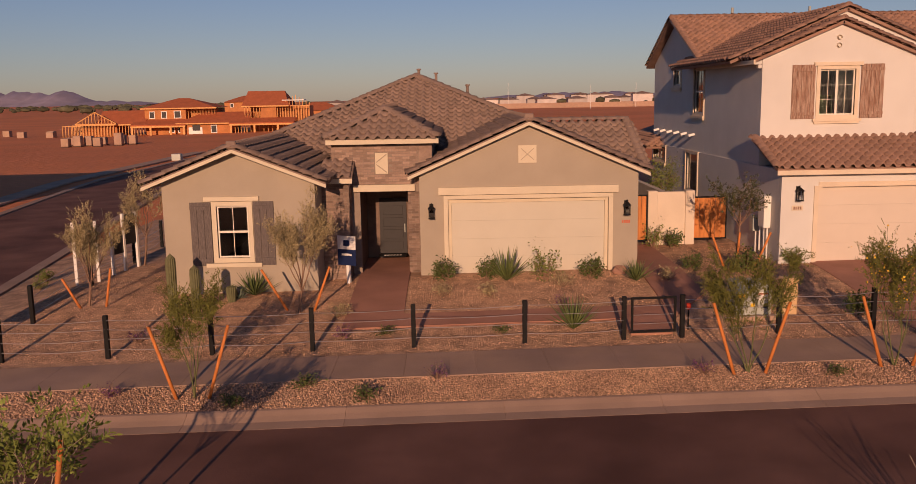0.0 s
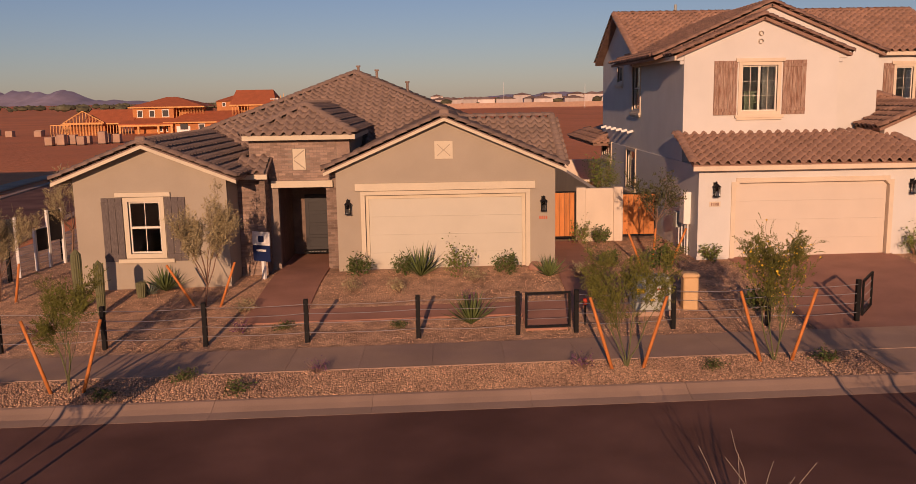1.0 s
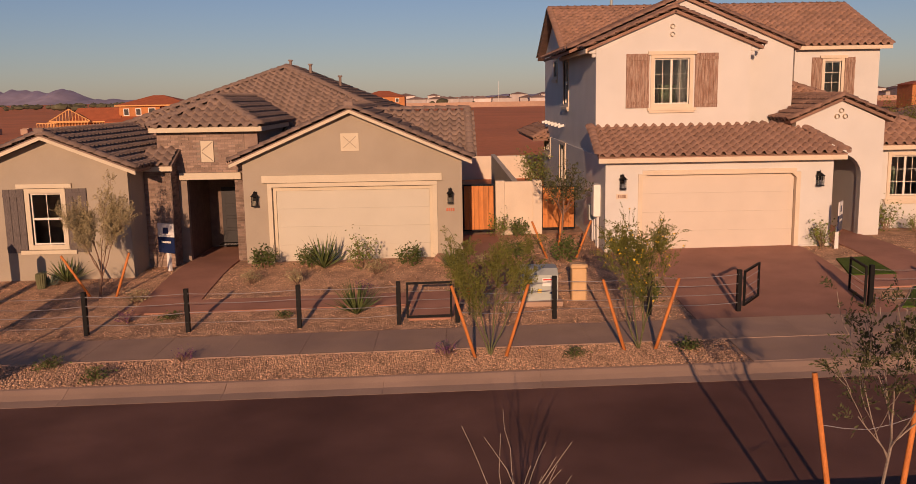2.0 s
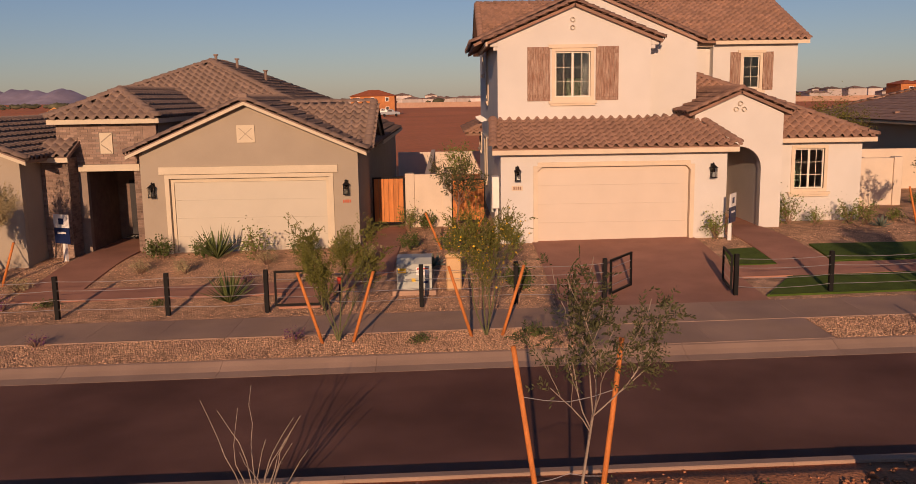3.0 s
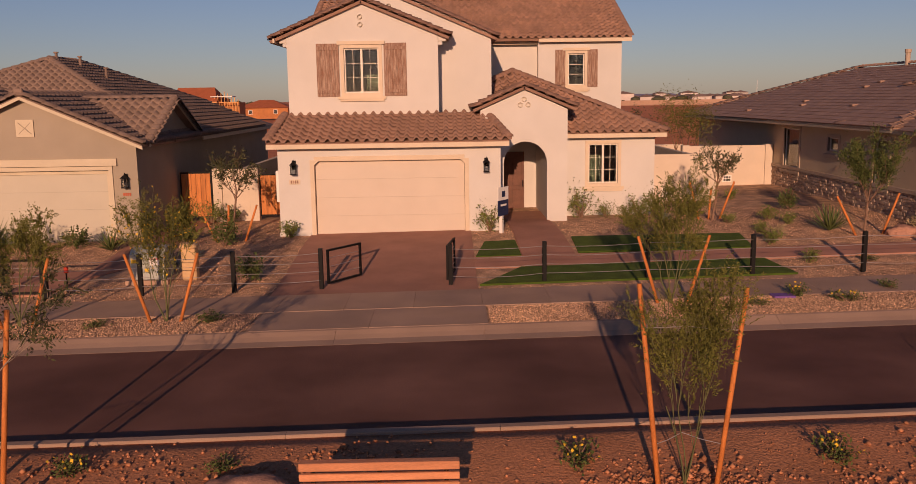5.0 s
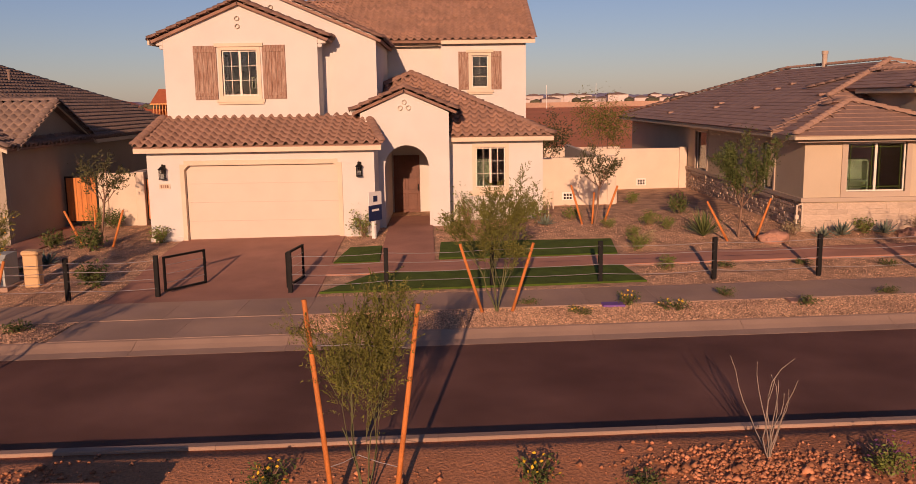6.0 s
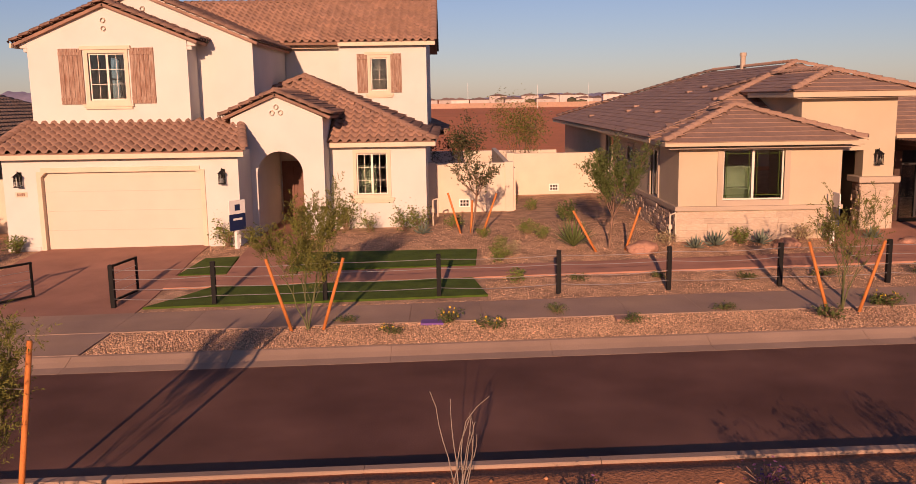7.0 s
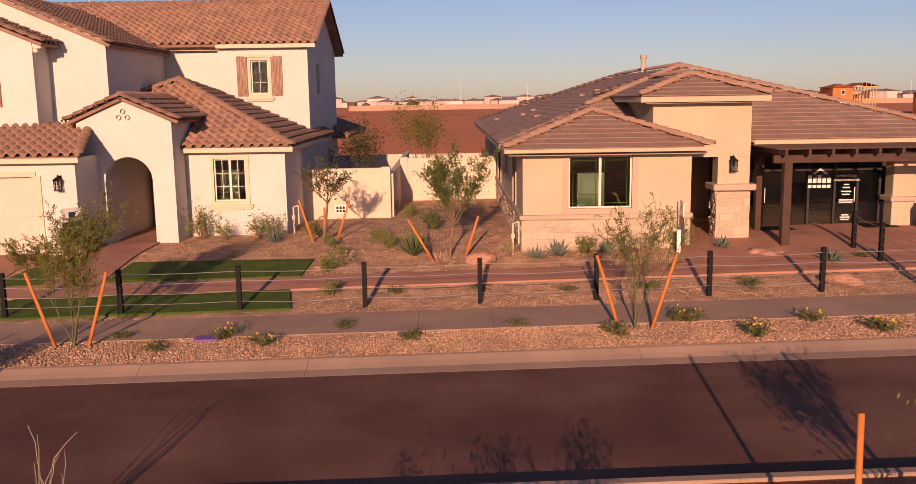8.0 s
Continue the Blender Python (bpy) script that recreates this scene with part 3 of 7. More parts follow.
    part("entry_return", boxes((-0.858, -0.46, 26.752, 26.95, 3.3, 4.318)), M["brick"], H)
    part("wall", boxes((-2.98, -0.88, 29.31, 29.5, lo, 3.2)), M["brick"], H)
    part("porch_ceiling", boxes((-3.3, -0.64, 26.96, 29.3, 3.02, 3.1)), S, H)
    d = part("front_door", boxes((-2.3, -1.4, 29.24, 29.3, ZA + 0.02, 2.36)), M["door_grey"], H, "dark charcoal front door")
    for z in (0.75, 1.15, 1.55, 1.95):
        part("door_panel", boxes((-2.18, -1.52, 29.222, 29.238, z - 0.15, z + 0.15), bevel=0.006), M["door_grey"], d)
    part("handle", boxes((-1.48, -1.44, 29.16, 29.2, 1.2, 1.5), bevel=0.01), M["metal_grey"], d)
    mt = part("door_mat", boxes((-2.3, -1.4, 28.5, 29.1, ZA + 0.205, ZA + 0.22)), M["black"], H)
    for k in range(6):
        part("word_bar", boxes((-2.14 + 0.1 * k, -2.07 + 0.1 * k, 28.62, 28.78, ZA + 0.221, ZA + 0.224)), M["white"], mt)
    w = part("attic_shutter", boxes((-2.18, -1.80, 26.70, 26.748, 3.39, 4.02)), T, H, "small ivory cross-board shutter")
    for z, s in ((3.55, 1), (3.86, -1)):
        part("cross_bar", turned(boxes((-0.2, 0.2, 0, 0.012, -0.015, 0.015)), Matrix.Translation((-1.99, 26.686, z)) @ Matrix.Rotation(s * radians(38), 4, "Y")), M["stucco_a"], w)
    # roof
    r = Roof(H, "s", hidden=(lambda c: c.y > 44,))
    r.hip(-8.45, 6.05, 29.2, 46.6, 3.4, 0.425)
    r.gable(-5.93, 2.56, 24.35, 36.0, 3.36, 0.395)
    r.gable(2.42, 3.60, 25.95, 36.5, 3.38, 0.432)
    r.cross(29.6, 3.0, 2.6, 6.05, 3.42, 0.45, left=False)
    r.hip(-3.64, -0.26, 26.4, 36, 4.44, 0.5)
    r.face((-3.76, 25.75, 3.36), (-2.8, 25.75, 3.36), (-2.8, 26.75, 3.8), (-3.76, 26.75, 3.8))
    r.lay()
    fascia(H, T, ((-8.49, 24.36, 3.34), (-5.93, 24.36, 4.35)), ((-5.93, 24.36, 4.35), (-3.37, 24.36, 3.34)), ((-1.18, 25.96, 3.36), (2.42, 25.96, 4.915)), ((2.42, 25.96, 4.915), (6.02, 25.96, 3.36)),
           ((-3.62, 26.42, 4.46), (-0.28, 26.42, 4.46)), ((-3.74, 25.77, 3.36), (-2.8, 25.77, 3.36)), ((6.02, 26.62, 3.41), (6.02, 29.6, 4.76)), ((6.02, 29.6, 4.76), (6.02, 32.6, 3.41)), ((6.04, 32.6, 3.40), (6.04, 46.5, 3.40)), ((-8.44, 24.4, 3.40), (-8.44, 46.5, 3.40)), ((-0.28, 26.4, 4.46), (-0.28, 31, 4.46)))
    for x, y, z in ((-1.1, 36.9, 6.57), (-0.4, 37.6, 6.42), (0.9, 37.0, 5.9)):
        bm = bmesh.new()
        tube(bm, [(x, y, z - 0.4), (x, y, z + 0.2)], 0.06, 8)
        tube(bm, [(x, y, z + 0.2), (x, y, z + 0.26)], 0.10, 8)
        part("roof_vent", bm, M["tile_a"], H)
    for x, y, z in ((-5.93, 24.3, 4.43), (2.42, 25.9, 5.0)):
        part("ridge_end", boxes((x - 0.14, x + 0.14, y, y + 0.12, z - 0.08, z + 0.14), bevel=0.03), M["tile_a"], H)
    part("floor", boxes((-7.8, 5.4, 29.6, 45.7, ZA - 0.06, ZA)), M["dark"], H)
    return H


HA = house_a()
for x in (-0.5, 5.36):
    wall_lantern(x, 26.23, 2.28)
number_bars(5.36, 26.23, 1.86, mat("terracotta_digit", (0.5, 0.12, 0.06), 0.6))

# ---- two-storey cream house ----
ZB = 0.50


def rosette(H, x, y, z):
    bm = bmesh.new()
    bmesh.ops.create_cone(bm, cap_ends=False, segments=14, radius1=0.085, radius2=0.075, depth=0.05, matrix=Matrix.Translation((x, y - 0.025, z)) @ Matrix.Rotation(radians(90), 4, "X"))
    bmesh.ops.create_cone(bm, cap_ends=False, segments=14, radius1=0.055, radius2=0.055, depth=0.05, matrix=Matrix.Translation((x, y - 0.025, z)) @ Matrix.Rotation(radians(90), 4, "X"))
    part("vent_pipe", bm, M["trim_b"], H)


def arch_wall(x0, x1, y0, y1, zb, zt, a0, a1, spring, peak):
    """Gabled wall with a round-headed opening."""
    bm = bmesh.new()
    r, c = (a1 - a0) / 2, (a0 + a1) / 2
    arc = [(c - r * math.cos(math.pi * k / 14), spring + r * math.sin(math.pi * k / 14)) for k in range(15)]
    prism(bm, [(x0, zb), (a0, zb), *arc, (a1, zb), (x1, zb), (x1, zt), ((x0 + x1) / 2, peak), (x0, zt)], y0, y1)
    return bm


def house_b():
    H = thing("house", (15, 32, ZB), "two-storey cream stucco house with brown tile roofs and shutters", "house", "houses on the street")
    S, T = M["stucco_b"], M["trim_b"]
    lo = ZB - 0.6
    # garage
    part("wall", wall_with(10.05, 16.95, 26.25, 26.5, lo, 3.35, [(11.15, 15.85, lo, 2.80)]), S, H)
    part("wall", boxes((16.75, 16.95, 26.51, 28.0, lo, 3.3)), S, H)
    part("wall", place(wall_with(26.51, 43, 0, 0.2, lo, 3.3, [(35.2, 36.9, 1.65, 3.2), (40.4, 42.6, 2.6, 3.2)]), "west", 10.05), S, H)
    split("wall_foot", S, H, (10.02, 11.0, 26.22, 26.249, lo, ZB + 0.08), (16.02, 16.98, 26.22, 26.249, lo, ZB + 0.08))
    split("door_surround", T, H, (11.04, 11.17, 26.21, 26.49, lo, 2.82), (15.83, 15.96, 26.21, 26.49, lo, 2.82), (11.17, 15.83, 26.21, 26.49, 2.79, 2.93), label="sand trim beside garage opening")
    for x, s in ((11.17, 1), (15.83, -1)):
        bm = bmesh.new()
        prism(bm, [(x, 2.66), (x, 2.788), (x + s * 0.13, 2.788)], 26.212, 26.48)
        part("corner_trim", bm, T, H)
    garage_door(H, 11.175, 15.825, ZB - 0.02, 2.788, 26.3, 0.1, M["gdoor_b"])
    # upper storey, front gables
    part("wall", wall_with(10.1, 15.05, 28.4, 28.6, 3.3, 6.72, [(11.96, 13.10, 4.87, 6.32)]), S, H)
    bm = bmesh.new()
    prism(bm, [(10.1, 6.72), (15.05, 6.72), (12.575, 7.72)], 28.402, 28.6)
    part("gable_wall", bm, S, H)
    split("wall", S, H, (10.1, 10.3, 28.61, 34.59, 3.3, 6.72), (14.85, 15.05, 28.61, 29.7, 3.3, 6.6))
    part("wall", boxes((13, 16.85, 29.5, 29.7, 3.3, 6.8)), S, H)
    bm = bmesh.new()
    prism(bm, [(9.9, 6.8), (16.85, 6.8), (13.2, 8.35)], 29.502, 29.7)
    part("gable_wall", bm, S, H)
    part("wall", boxes((16.65, 16.85, 29.71, 36, 3.3, 6.8)), S, H)
    split("corbel", S, H, (15.05, 15.32, 28.42, 28.62, 6.5, 6.68), (15.05, 15.2, 28.42, 28.62, 6.38, 6.498), (9.86, 10.1, 28.42, 28.62, 6.5, 6.68), (9.97, 10.1, 28.42, 28.62, 6.38, 6.498), bevel=0.02)
    window(H, 11.96, 13.10, 4.87, 6.32, "front", 28.4, "trim_b", "grid")
    shutter(H, 11.06, 11.80, 4.76, 6.47, 28.4, M["shutter_b"], 5)
    shutter(H, 13.27, 14.01, 4.76, 6.47, 28.4, M["shutter_b"], 5)
    for z in (7.06, 7.31):
        rosette(H, 12.52, 28.4, z)
    rosette(H, 13.4, 29.5, 7.75)
    # main block
    part("wall", boxes((16.86, 19.0, 35.3, 35.5, 3.3, 7.0)), S, H)
    part("wall", wall_with(19.0, 22.35, 34.85, 35.05, 3.0, 7.0, [(20.2, 20.86, 5.1, 6.35)]), S, H)
    part("wall", boxes((19.0, 19.2, 35.06, 35.3, 3.0, 7.0)), S, H)
    window(H, 20.2, 20.86, 5.1, 6.35, "front", 34.85, "trim_b", "single_grid")
    shutter(H, 19.68, 20.08, 5.02, 6.50, 34.85, M["shutter_b"], 4)
    shutter(H, 20.98, 21.39, 5.02, 6.50, 34.85, M["shutter_b"], 4)
    for x0 in (10.1, 22.15):
        bm = bmesh.new()
        prism(bm, [(35.06, 7.0), (43, 7.0), (39.0, 8.75)], 0, 0.2)
        part("gable_wall", place(bm, "west", x0), S, H)
    part("wall", place(wall_with(34.6, 43, 0, 0.2, 3.3, 7.0, [(34.75, 36.1, 4.85, 6.55), (38.2, 39.3, 6.0, 6.65)]), "west", 10.1), S, H)
    part("wall", place(wall_with(35.06, 43, 0, 0.2, 0.0, 7.0, [(37.0, 37.9, 5.1, 6.3)]), "west", 22.15), S, H)
    window(H, 34.75, 36.1, 4.85, 6.55, "west", 10.1, "trim_b", "hung", head=False)
    window(H, 38.2, 39.3, 6.0, 6.65, "west", 10.1, "trim_b", "plain")
    window(H, 40.4, 42.6, 2.6, 3.2, "west", 10.05, "trim_b", "grid", head=False)
    window(H, 35.2, 36.9, 1.65, 3.2, "west", 10.05, "trim_b", "plain", head=False)
    part("wall", boxes((10.3, 22.15, 42.8, 43, lo, 7.0)), S, H)
    for k in range(6):
        y = 35.8 + 1.2 * k
        part("drain_scupper", turned(boxes((-0.26, 0, -0.07, 0.07, -0.05, 0.05), bevel=0.01), Matrix.Translation((10.06, y, 4.0)) @ Matrix.Rotation(radians(-14), 4, "Y")), M["white"], H)
    # porch
    part("porch_wall", arch_wall(16.4, 19.25, 27.9, 28.2, lo, 4.25, 17.15, 18.58, 2.5, 4.9), S, H)
    split("wall", S, H, (16.97, 17.14, 28.21, 31.8, lo, 3.6), (18.6, 19.25, 28.21, 31.8, lo, 4.2))
    part("wall", boxes((16.97, 19.2, 31.8, 32.0, lo, 4.0)), S, H)
    d = part("front_door", boxes((17.2, 18.15, 31.73, 31.79, ZB, 2.65)), M["door_dark"], H, "dark brown panelled front door")
    for a, b in ((17.28, 17.62), (17.72, 18.06)):
        for c, e in ((0.65, 1.25), (1.4, 2.45)):
            part("door_panel", boxes((a, b, 31.705, 31.729, c, e), bevel=0.008), M["door_dark"], d)
    part("handle", boxes((18.08, 18.12, 31.66, 31.704, 1.35, 1.6), bevel=0.01), M["black"], d)
    part("door_mat", boxes((17.2, 18.15, 31.0, 31.6, ZB + 0.005, ZB + 0.02)), M["black"], H)
    for x, z in ((17.83, 4.58), (17.7, 4.4), (17.96, 4.4)):
        rosette(H, x, 27.9, z)
    # right room
    part("wall", wall_with(19.26, 22.4, 29.08, 29.28, lo, 3.4, [(20.13, 21.14, 1.69, 3.04)]), S, H)
    part("wall", boxes((22.2, 22.4, 29.29, 35, lo, 3.4)), S, H)
    window(H, 20.13, 21.14, 1.69, 3.04, "front", 29.08, "trim_b", "grid", head=False)
    # roofs
    r = Roof(H, "sb", hidden=(lambda c: 10.2 < c.x < 15.0 and c.y > 28.5 and c.z < 6.5, lambda c: 10.2 < c.x < 16.8 and c.y > 29.6 and c.z < 6.6, lambda c: c.y > 35.0 and c.z < 6.5 and 10.3 < c.x < 22.1))
    r.face((9.78, 25.9, 3.37), (17.2, 25.9, 3.37), (16.6, 28.45, 4.12), (9.92, 28.45, 4.12))
    r.ridge((17.2, 25.95, 3.40), (16.6, 28.4, 4.15))
    r.ridge((9.80, 25.95, 3.40), (9.94, 28.4, 4.15))
    r.gable(12.575, 2.85, 28.24, 35, 6.64, 0.415)
    r.gable(13.2, 3.85, 29.36, 37, 6.65, 0.435)
    r.cross(39.0, 4.45, 9.78, 22.7, 6.93, 0.43)
    r.gable(17.83, 1.68, 27.74, 33, 4.28, 0.43)
    r.hip(13.0, 22.72, 28.7, 38.5, 3.42, 0.45)
    r.hip(9.3, 23.1, 41.0, 49.0, 3.2, 0.45)
    r.lay()
    fascia(H, T, ((9.78, 25.92, 3.35), (17.2, 25.92, 3.35)), ((19.2, 28.72, 3.42), (22.72, 28.72, 3.42)), ((22.70, 28.72, 3.42), (22.70, 36, 3.42)), ((19.0, 34.57, 6.95), (22.7, 34.57, 6.95)), ((16.9, 35.0, 6.9), (19.1, 35.0, 6.9)), ((22.66, 34.6, 6.93), (22.66, 39, 8.84)), ((9.8, 34.6, 6.93), (9.8, 39, 8.84)), ((9.74, 28.1, 6.66), (9.74, 34.5, 6.66)))
    for x in (12.6, 16.0):
        bm = bmesh.new()
        tube(bm, [(x, 39.4, 8.5), (x, 39.4, 9.3)], 0.06, 8)
        part("roof_vent", bm, M["metal_grey"], H)
    for x, y, z in ((17.6, 36.6, 7.85), (11.6, 35.6, 7.45)):
        part("roof_vent", boxes((x - 0.12, x + 0.12, y - 0.12, y + 0.12, z - 0.1, z + 0.16), bevel=0.03), M["tile_b"], H)
    part("floor", boxes((10.3, 22.1, 30.7, 42.7, ZB - 0.06, ZB)), M["dark"], H)
    part("upper_floor", boxes((10.4, 16.6, 29.8, 42.7, 4.2, 4.4)), M["dark"], H)
    part("upper_floor", boxes((16.61, 22.1, 35.6, 42.7, 4.2, 4.4)), M["dark"], H)
    return H


HB = house_b()
for x in (10.55, 16.5):
    wall_lantern(x, 26.25, 2.60)
number_bars(10.55, 26.25, 2.16, M["shutter_b"], M["trim_b"])

# ---- sales house ----
ZC = 0.72


def house_c():
    H = thing("house", (35, 34, ZC), "one-storey tan stucco house with flat tile hip roof and pergola", "house", "houses on the street")
    S, T = M["stucco_c"], M["stucco_c2"]
    lo = ZC - 0.6
    part("wall", wall_with(29.6, 34.2, 24.95, 25.15, lo, 3.5, [(30.85, 32.58, 1.8, 3.24)]), S, H)
    part("wall", place(wall_with(25.16, 49, 0, 0.2, lo, 3.5, [(27.3, 28.3, 1.6, 3.1), (31.0, 31.9, 2.5, 3.0), (34.6, 36.2, 1.6, 3.2)]), "west", 29.6), S, H)
    for a, b, c, d in ((27.3, 28.3, 1.6, 3.1), (31.0, 31.9, 2.5, 3.0), (34.6, 36.2, 1.6, 3.2)):
        window(H, a, b, c, d, "west", 29.6, "stucco_c2", "plain", head=False)
    window(H, 30.85, 32.58, 1.8, 3.24, "front", 24.95, "stucco_c2", "prairie", sill=False, head=False, tw=0.16)
    split("band", T, H, (29.5, 34.24, 24.83, 24.948, 1.52, 1.64), (29.5, 29.598, 24.949, 47, 1.52, 1.64))
    split("head_trim", T, H, (32.85, 34.22, 24.88, 24.948, 3.3, 3.42), (29.58, 30.7, 24.88, 24.948, 3.3, 3.42))
    part("wall", boxes((34.0, 34.2, 25.16, 30, lo, 3.5)), T, H)
    part("wall", boxes((34.21, 37, 30.0, 30.2, lo, 3.5)), T, H)
    # entry tower
    split("tower_wall", S, H, (33.3, 36.05, 25.7, 25.95, 3.1, 4.78), (35.15, 36.05, 25.7, 26.2, 2.2, 3.098))
    split("tower_wall", S, H, (33.3, 33.55, 25.96, 30, 3.3, 4.78), (35.85, 36.05, 25.96, 30, 3.0, 4.78))
    part("pier_cap", boxes((35.0, 36.2, 25.52, 26.36, 2.16, 2.34), bevel=0.02), T, H)
    part("pier_core", boxes((35.15, 36.05, 25.7, 26.2, lo, 2.158)), M["mortar"], H)
    # shop front under the pergola
    split("wall", S, H, (36.06, 36.5, 27.6, 27.8, lo, 3.5), (41.4, 46, 27.2, 27.4, lo, 3.5), (36.5, 41.4, 27.6, 27.8, 2.95, 3.5))
    part("column", boxes((40.75, 41.4, 26.9, 27.4, lo, 3.3), bevel=0.01), S, H)
    part("column_band", boxes((40.66, 41.49, 26.8, 27.5, 1.62, 1.76), bevel=0.01), T, H)
    sf = part("shop_front", boxes(*[(x, x + 0.07, 27.62, 27.72, ZC, 2.95) for x in (36.5, 37.0, 37.75, 38.5, 39.3, 40.0, 40.68)], (36.57, 40.68, 27.625, 27.715, 2.5, 2.57), (36.57, 40.68, 27.625, 27.715, ZC, ZC + 0.1)), M["door_grey"], H, "dark metal glazed shop front")
    for a, b in ((36.57, 37.0), (37.07, 37.75), (37.82, 38.5), (38.57, 39.3), (39.37, 40.0), (40.07, 40.68)):
        part("pane", boxes((a, b, 27.665, 27.675, ZC + 0.1, 2.5)), M["glass"], sf)
    for x in (37.18, 39.92):
        bm = bmesh.new()
        tube(bm, [(x, 27.56, 1.55), (x, 27.56, 2.0)], 0.014)
        part("handle", bm, M["white"], sf)
    # roof
    r = Roof(H, "flat", hidden=(lambda c: c.y > 50, lambda c: abs((c.x - 29.05) - (c.y - 26.1)) < 0.07 and c.x < 31.9, lambda c: c.y > 27.3 and 29.2 < c.x < 34.4 and c.z < 3.62 + 0.33 * min(c.x - 29.05, c.y - 26.1) - 0.14))
    r.hip(29.05, 42.8, 26.1, 50.2, 3.55, 0.33)
    r.hip(29.08, 34.6, 24.4, 30.2, 3.46, 0.335)
    r.hip(32.85, 36.4, 25.2, 33, 4.8, 0.33)
    r.lay()
    fascia(H, M["stucco_c"], ((29.08, 24.42, 3.52), (34.6, 24.42, 3.52)), ((29.10, 24.42, 3.52), (29.10, 26.2, 3.52)), ((34.58, 24.42, 3.5), (34.58, 26, 3.5)), ((32.85, 25.22, 4.8), (36.4, 25.22, 4.8)), ((32.87, 25.22, 4.8), (32.87, 29, 4.8)), ((36.38, 25.22, 4.8), (36.38, 28, 4.8)), ((36.3, 26.14, 3.56), (42.8, 26.14, 3.56)), ((29.07, 26.2, 3.54), (29.07, 50, 3.54)))
    split("soffit", M["soffit"], H, (29.15, 29.6, 26.2, 50, 3.36, 3.4), (29.2, 34.5, 24.5, 24.94, 3.28, 3.3), (33.0, 36.3, 25.3, 25.69, 4.6, 4.62))
    bm = bmesh.new()
    tube(bm, [(35.85, 38.6, 5.3), (35.85, 38.6, 6.35)], 0.11, 10)
    tube(bm, [(35.85, 38.6, 6.35), (35.85, 38.6, 6.5)], 0.14, 10)
    part("flue", bm, M["stucco_c2"], H)
    rr = random.Random(3)
    for k in range(7):
        x, y = rr.uniform(29.8, 33.5), rr.uniform(29, 44)
        z = 3.55 + 0.33 * (x - 29.05)
        part("roof_vent", turned(boxes((-0.13, 0.13, -0.16, 0.16, 0, 0.1), bevel=0.03), Matrix.Translation((x, y, z))), M["tile_c"], H)
    part("floor", boxes((29.8, 46, 25.2, 48.8, ZC - 0.1, ZC - 0.005)), M["dark"], H)
    # Near-black material puts the unlit room's shade into the walls' colour.
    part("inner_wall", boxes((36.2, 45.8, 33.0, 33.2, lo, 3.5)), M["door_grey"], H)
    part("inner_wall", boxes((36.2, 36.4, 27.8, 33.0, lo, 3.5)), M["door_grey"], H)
    split("wall", S, H, (29.8, 46, 48.8, 49, lo, 3.5), (45.8, 46, 27.4, 48.8, lo, 3.5))
    return H


HC = house_c()


def pergola():
    P = thing("pergola", (39.5, 25.5, ZC), "dark brown timber pergola over shop entrance", "pergola")
    for x, y in ((36.72, 24.7), (36.75, 26.9), (43.4, 24.7)):
        part("post", boxes((x - 0.11, x + 0.11, y - 0.11, y + 0.11, ZC - 0.1, 3.0), bevel=0.012), M["perg"], P)
    for y in (24.62, 27.2):
        part("beam", boxes((36.3, 44, y - 0.06, y + 0.06, 2.98, 3.2), bevel=0.012), M["perg"], P)
    for k in range(12):
        x = 36.5 + 0.62 * k
        part("rafter", boxes((x - 0.04, x + 0.04, 24.2, 27.3, 3.21, 3.36), bevel=0.008), M["perg"], P)
    for k in range(16):
        y = 24.25 + 0.185 * k
        part("slat", boxes((36.25, 44, y - 0.025, y + 0.025, 3.362, 3.41)), M["perg"], P)


pergola()
wall_lantern(35.54, 25.7, 2.9)


# ---- yards: paths, drive, turf ----
def sheet(name, pts, lift, material, label, category, thick=0.06, n=8, kind="structure"):
    """A thin laid surface that follows the ground: a four-cornered patch, corners in order round it."""
    bm = bmesh.new()
    p = [Vector((*q, 0)) for q in pts]
    g = []
    for j in range(n + 1):
        row = []
        for i in range(n + 1):
            u, v = i / n, j / n
            q = (p[0] * (1 - u) + p[1] * u) * (1 - v) + (p[3] * (1 - u) + p[2] * u) * v
            row.append(bm.verts.new((q.x, q.y, ground(q.x, q.y) + lift)))
        g.append(row)
    for j in range(n):
        for i in range(n):
            bm.faces.new((g[j][i], g[j][i + 1], g[j + 1][i + 1], g[j + 1][i]))
    ext = bmesh.ops.extrude_face_region(bm, geom=bm.faces[:])
    for e in ext["geom"]:
        if isinstance(e, bmesh.types.BMVert):
            e.co.z -= thick
    return single(name, bm, material, label, category, kind=kind)


def paved(name, pts, label, w=0.30, d=0.20):
    """A paved patch: bed with each paver laid on it; the pavers nearest the street are parts, the rest joined."""
    base = sheet(name, pts, 0.018, M["paver"], label, "paving", thick=0.15)
    return base


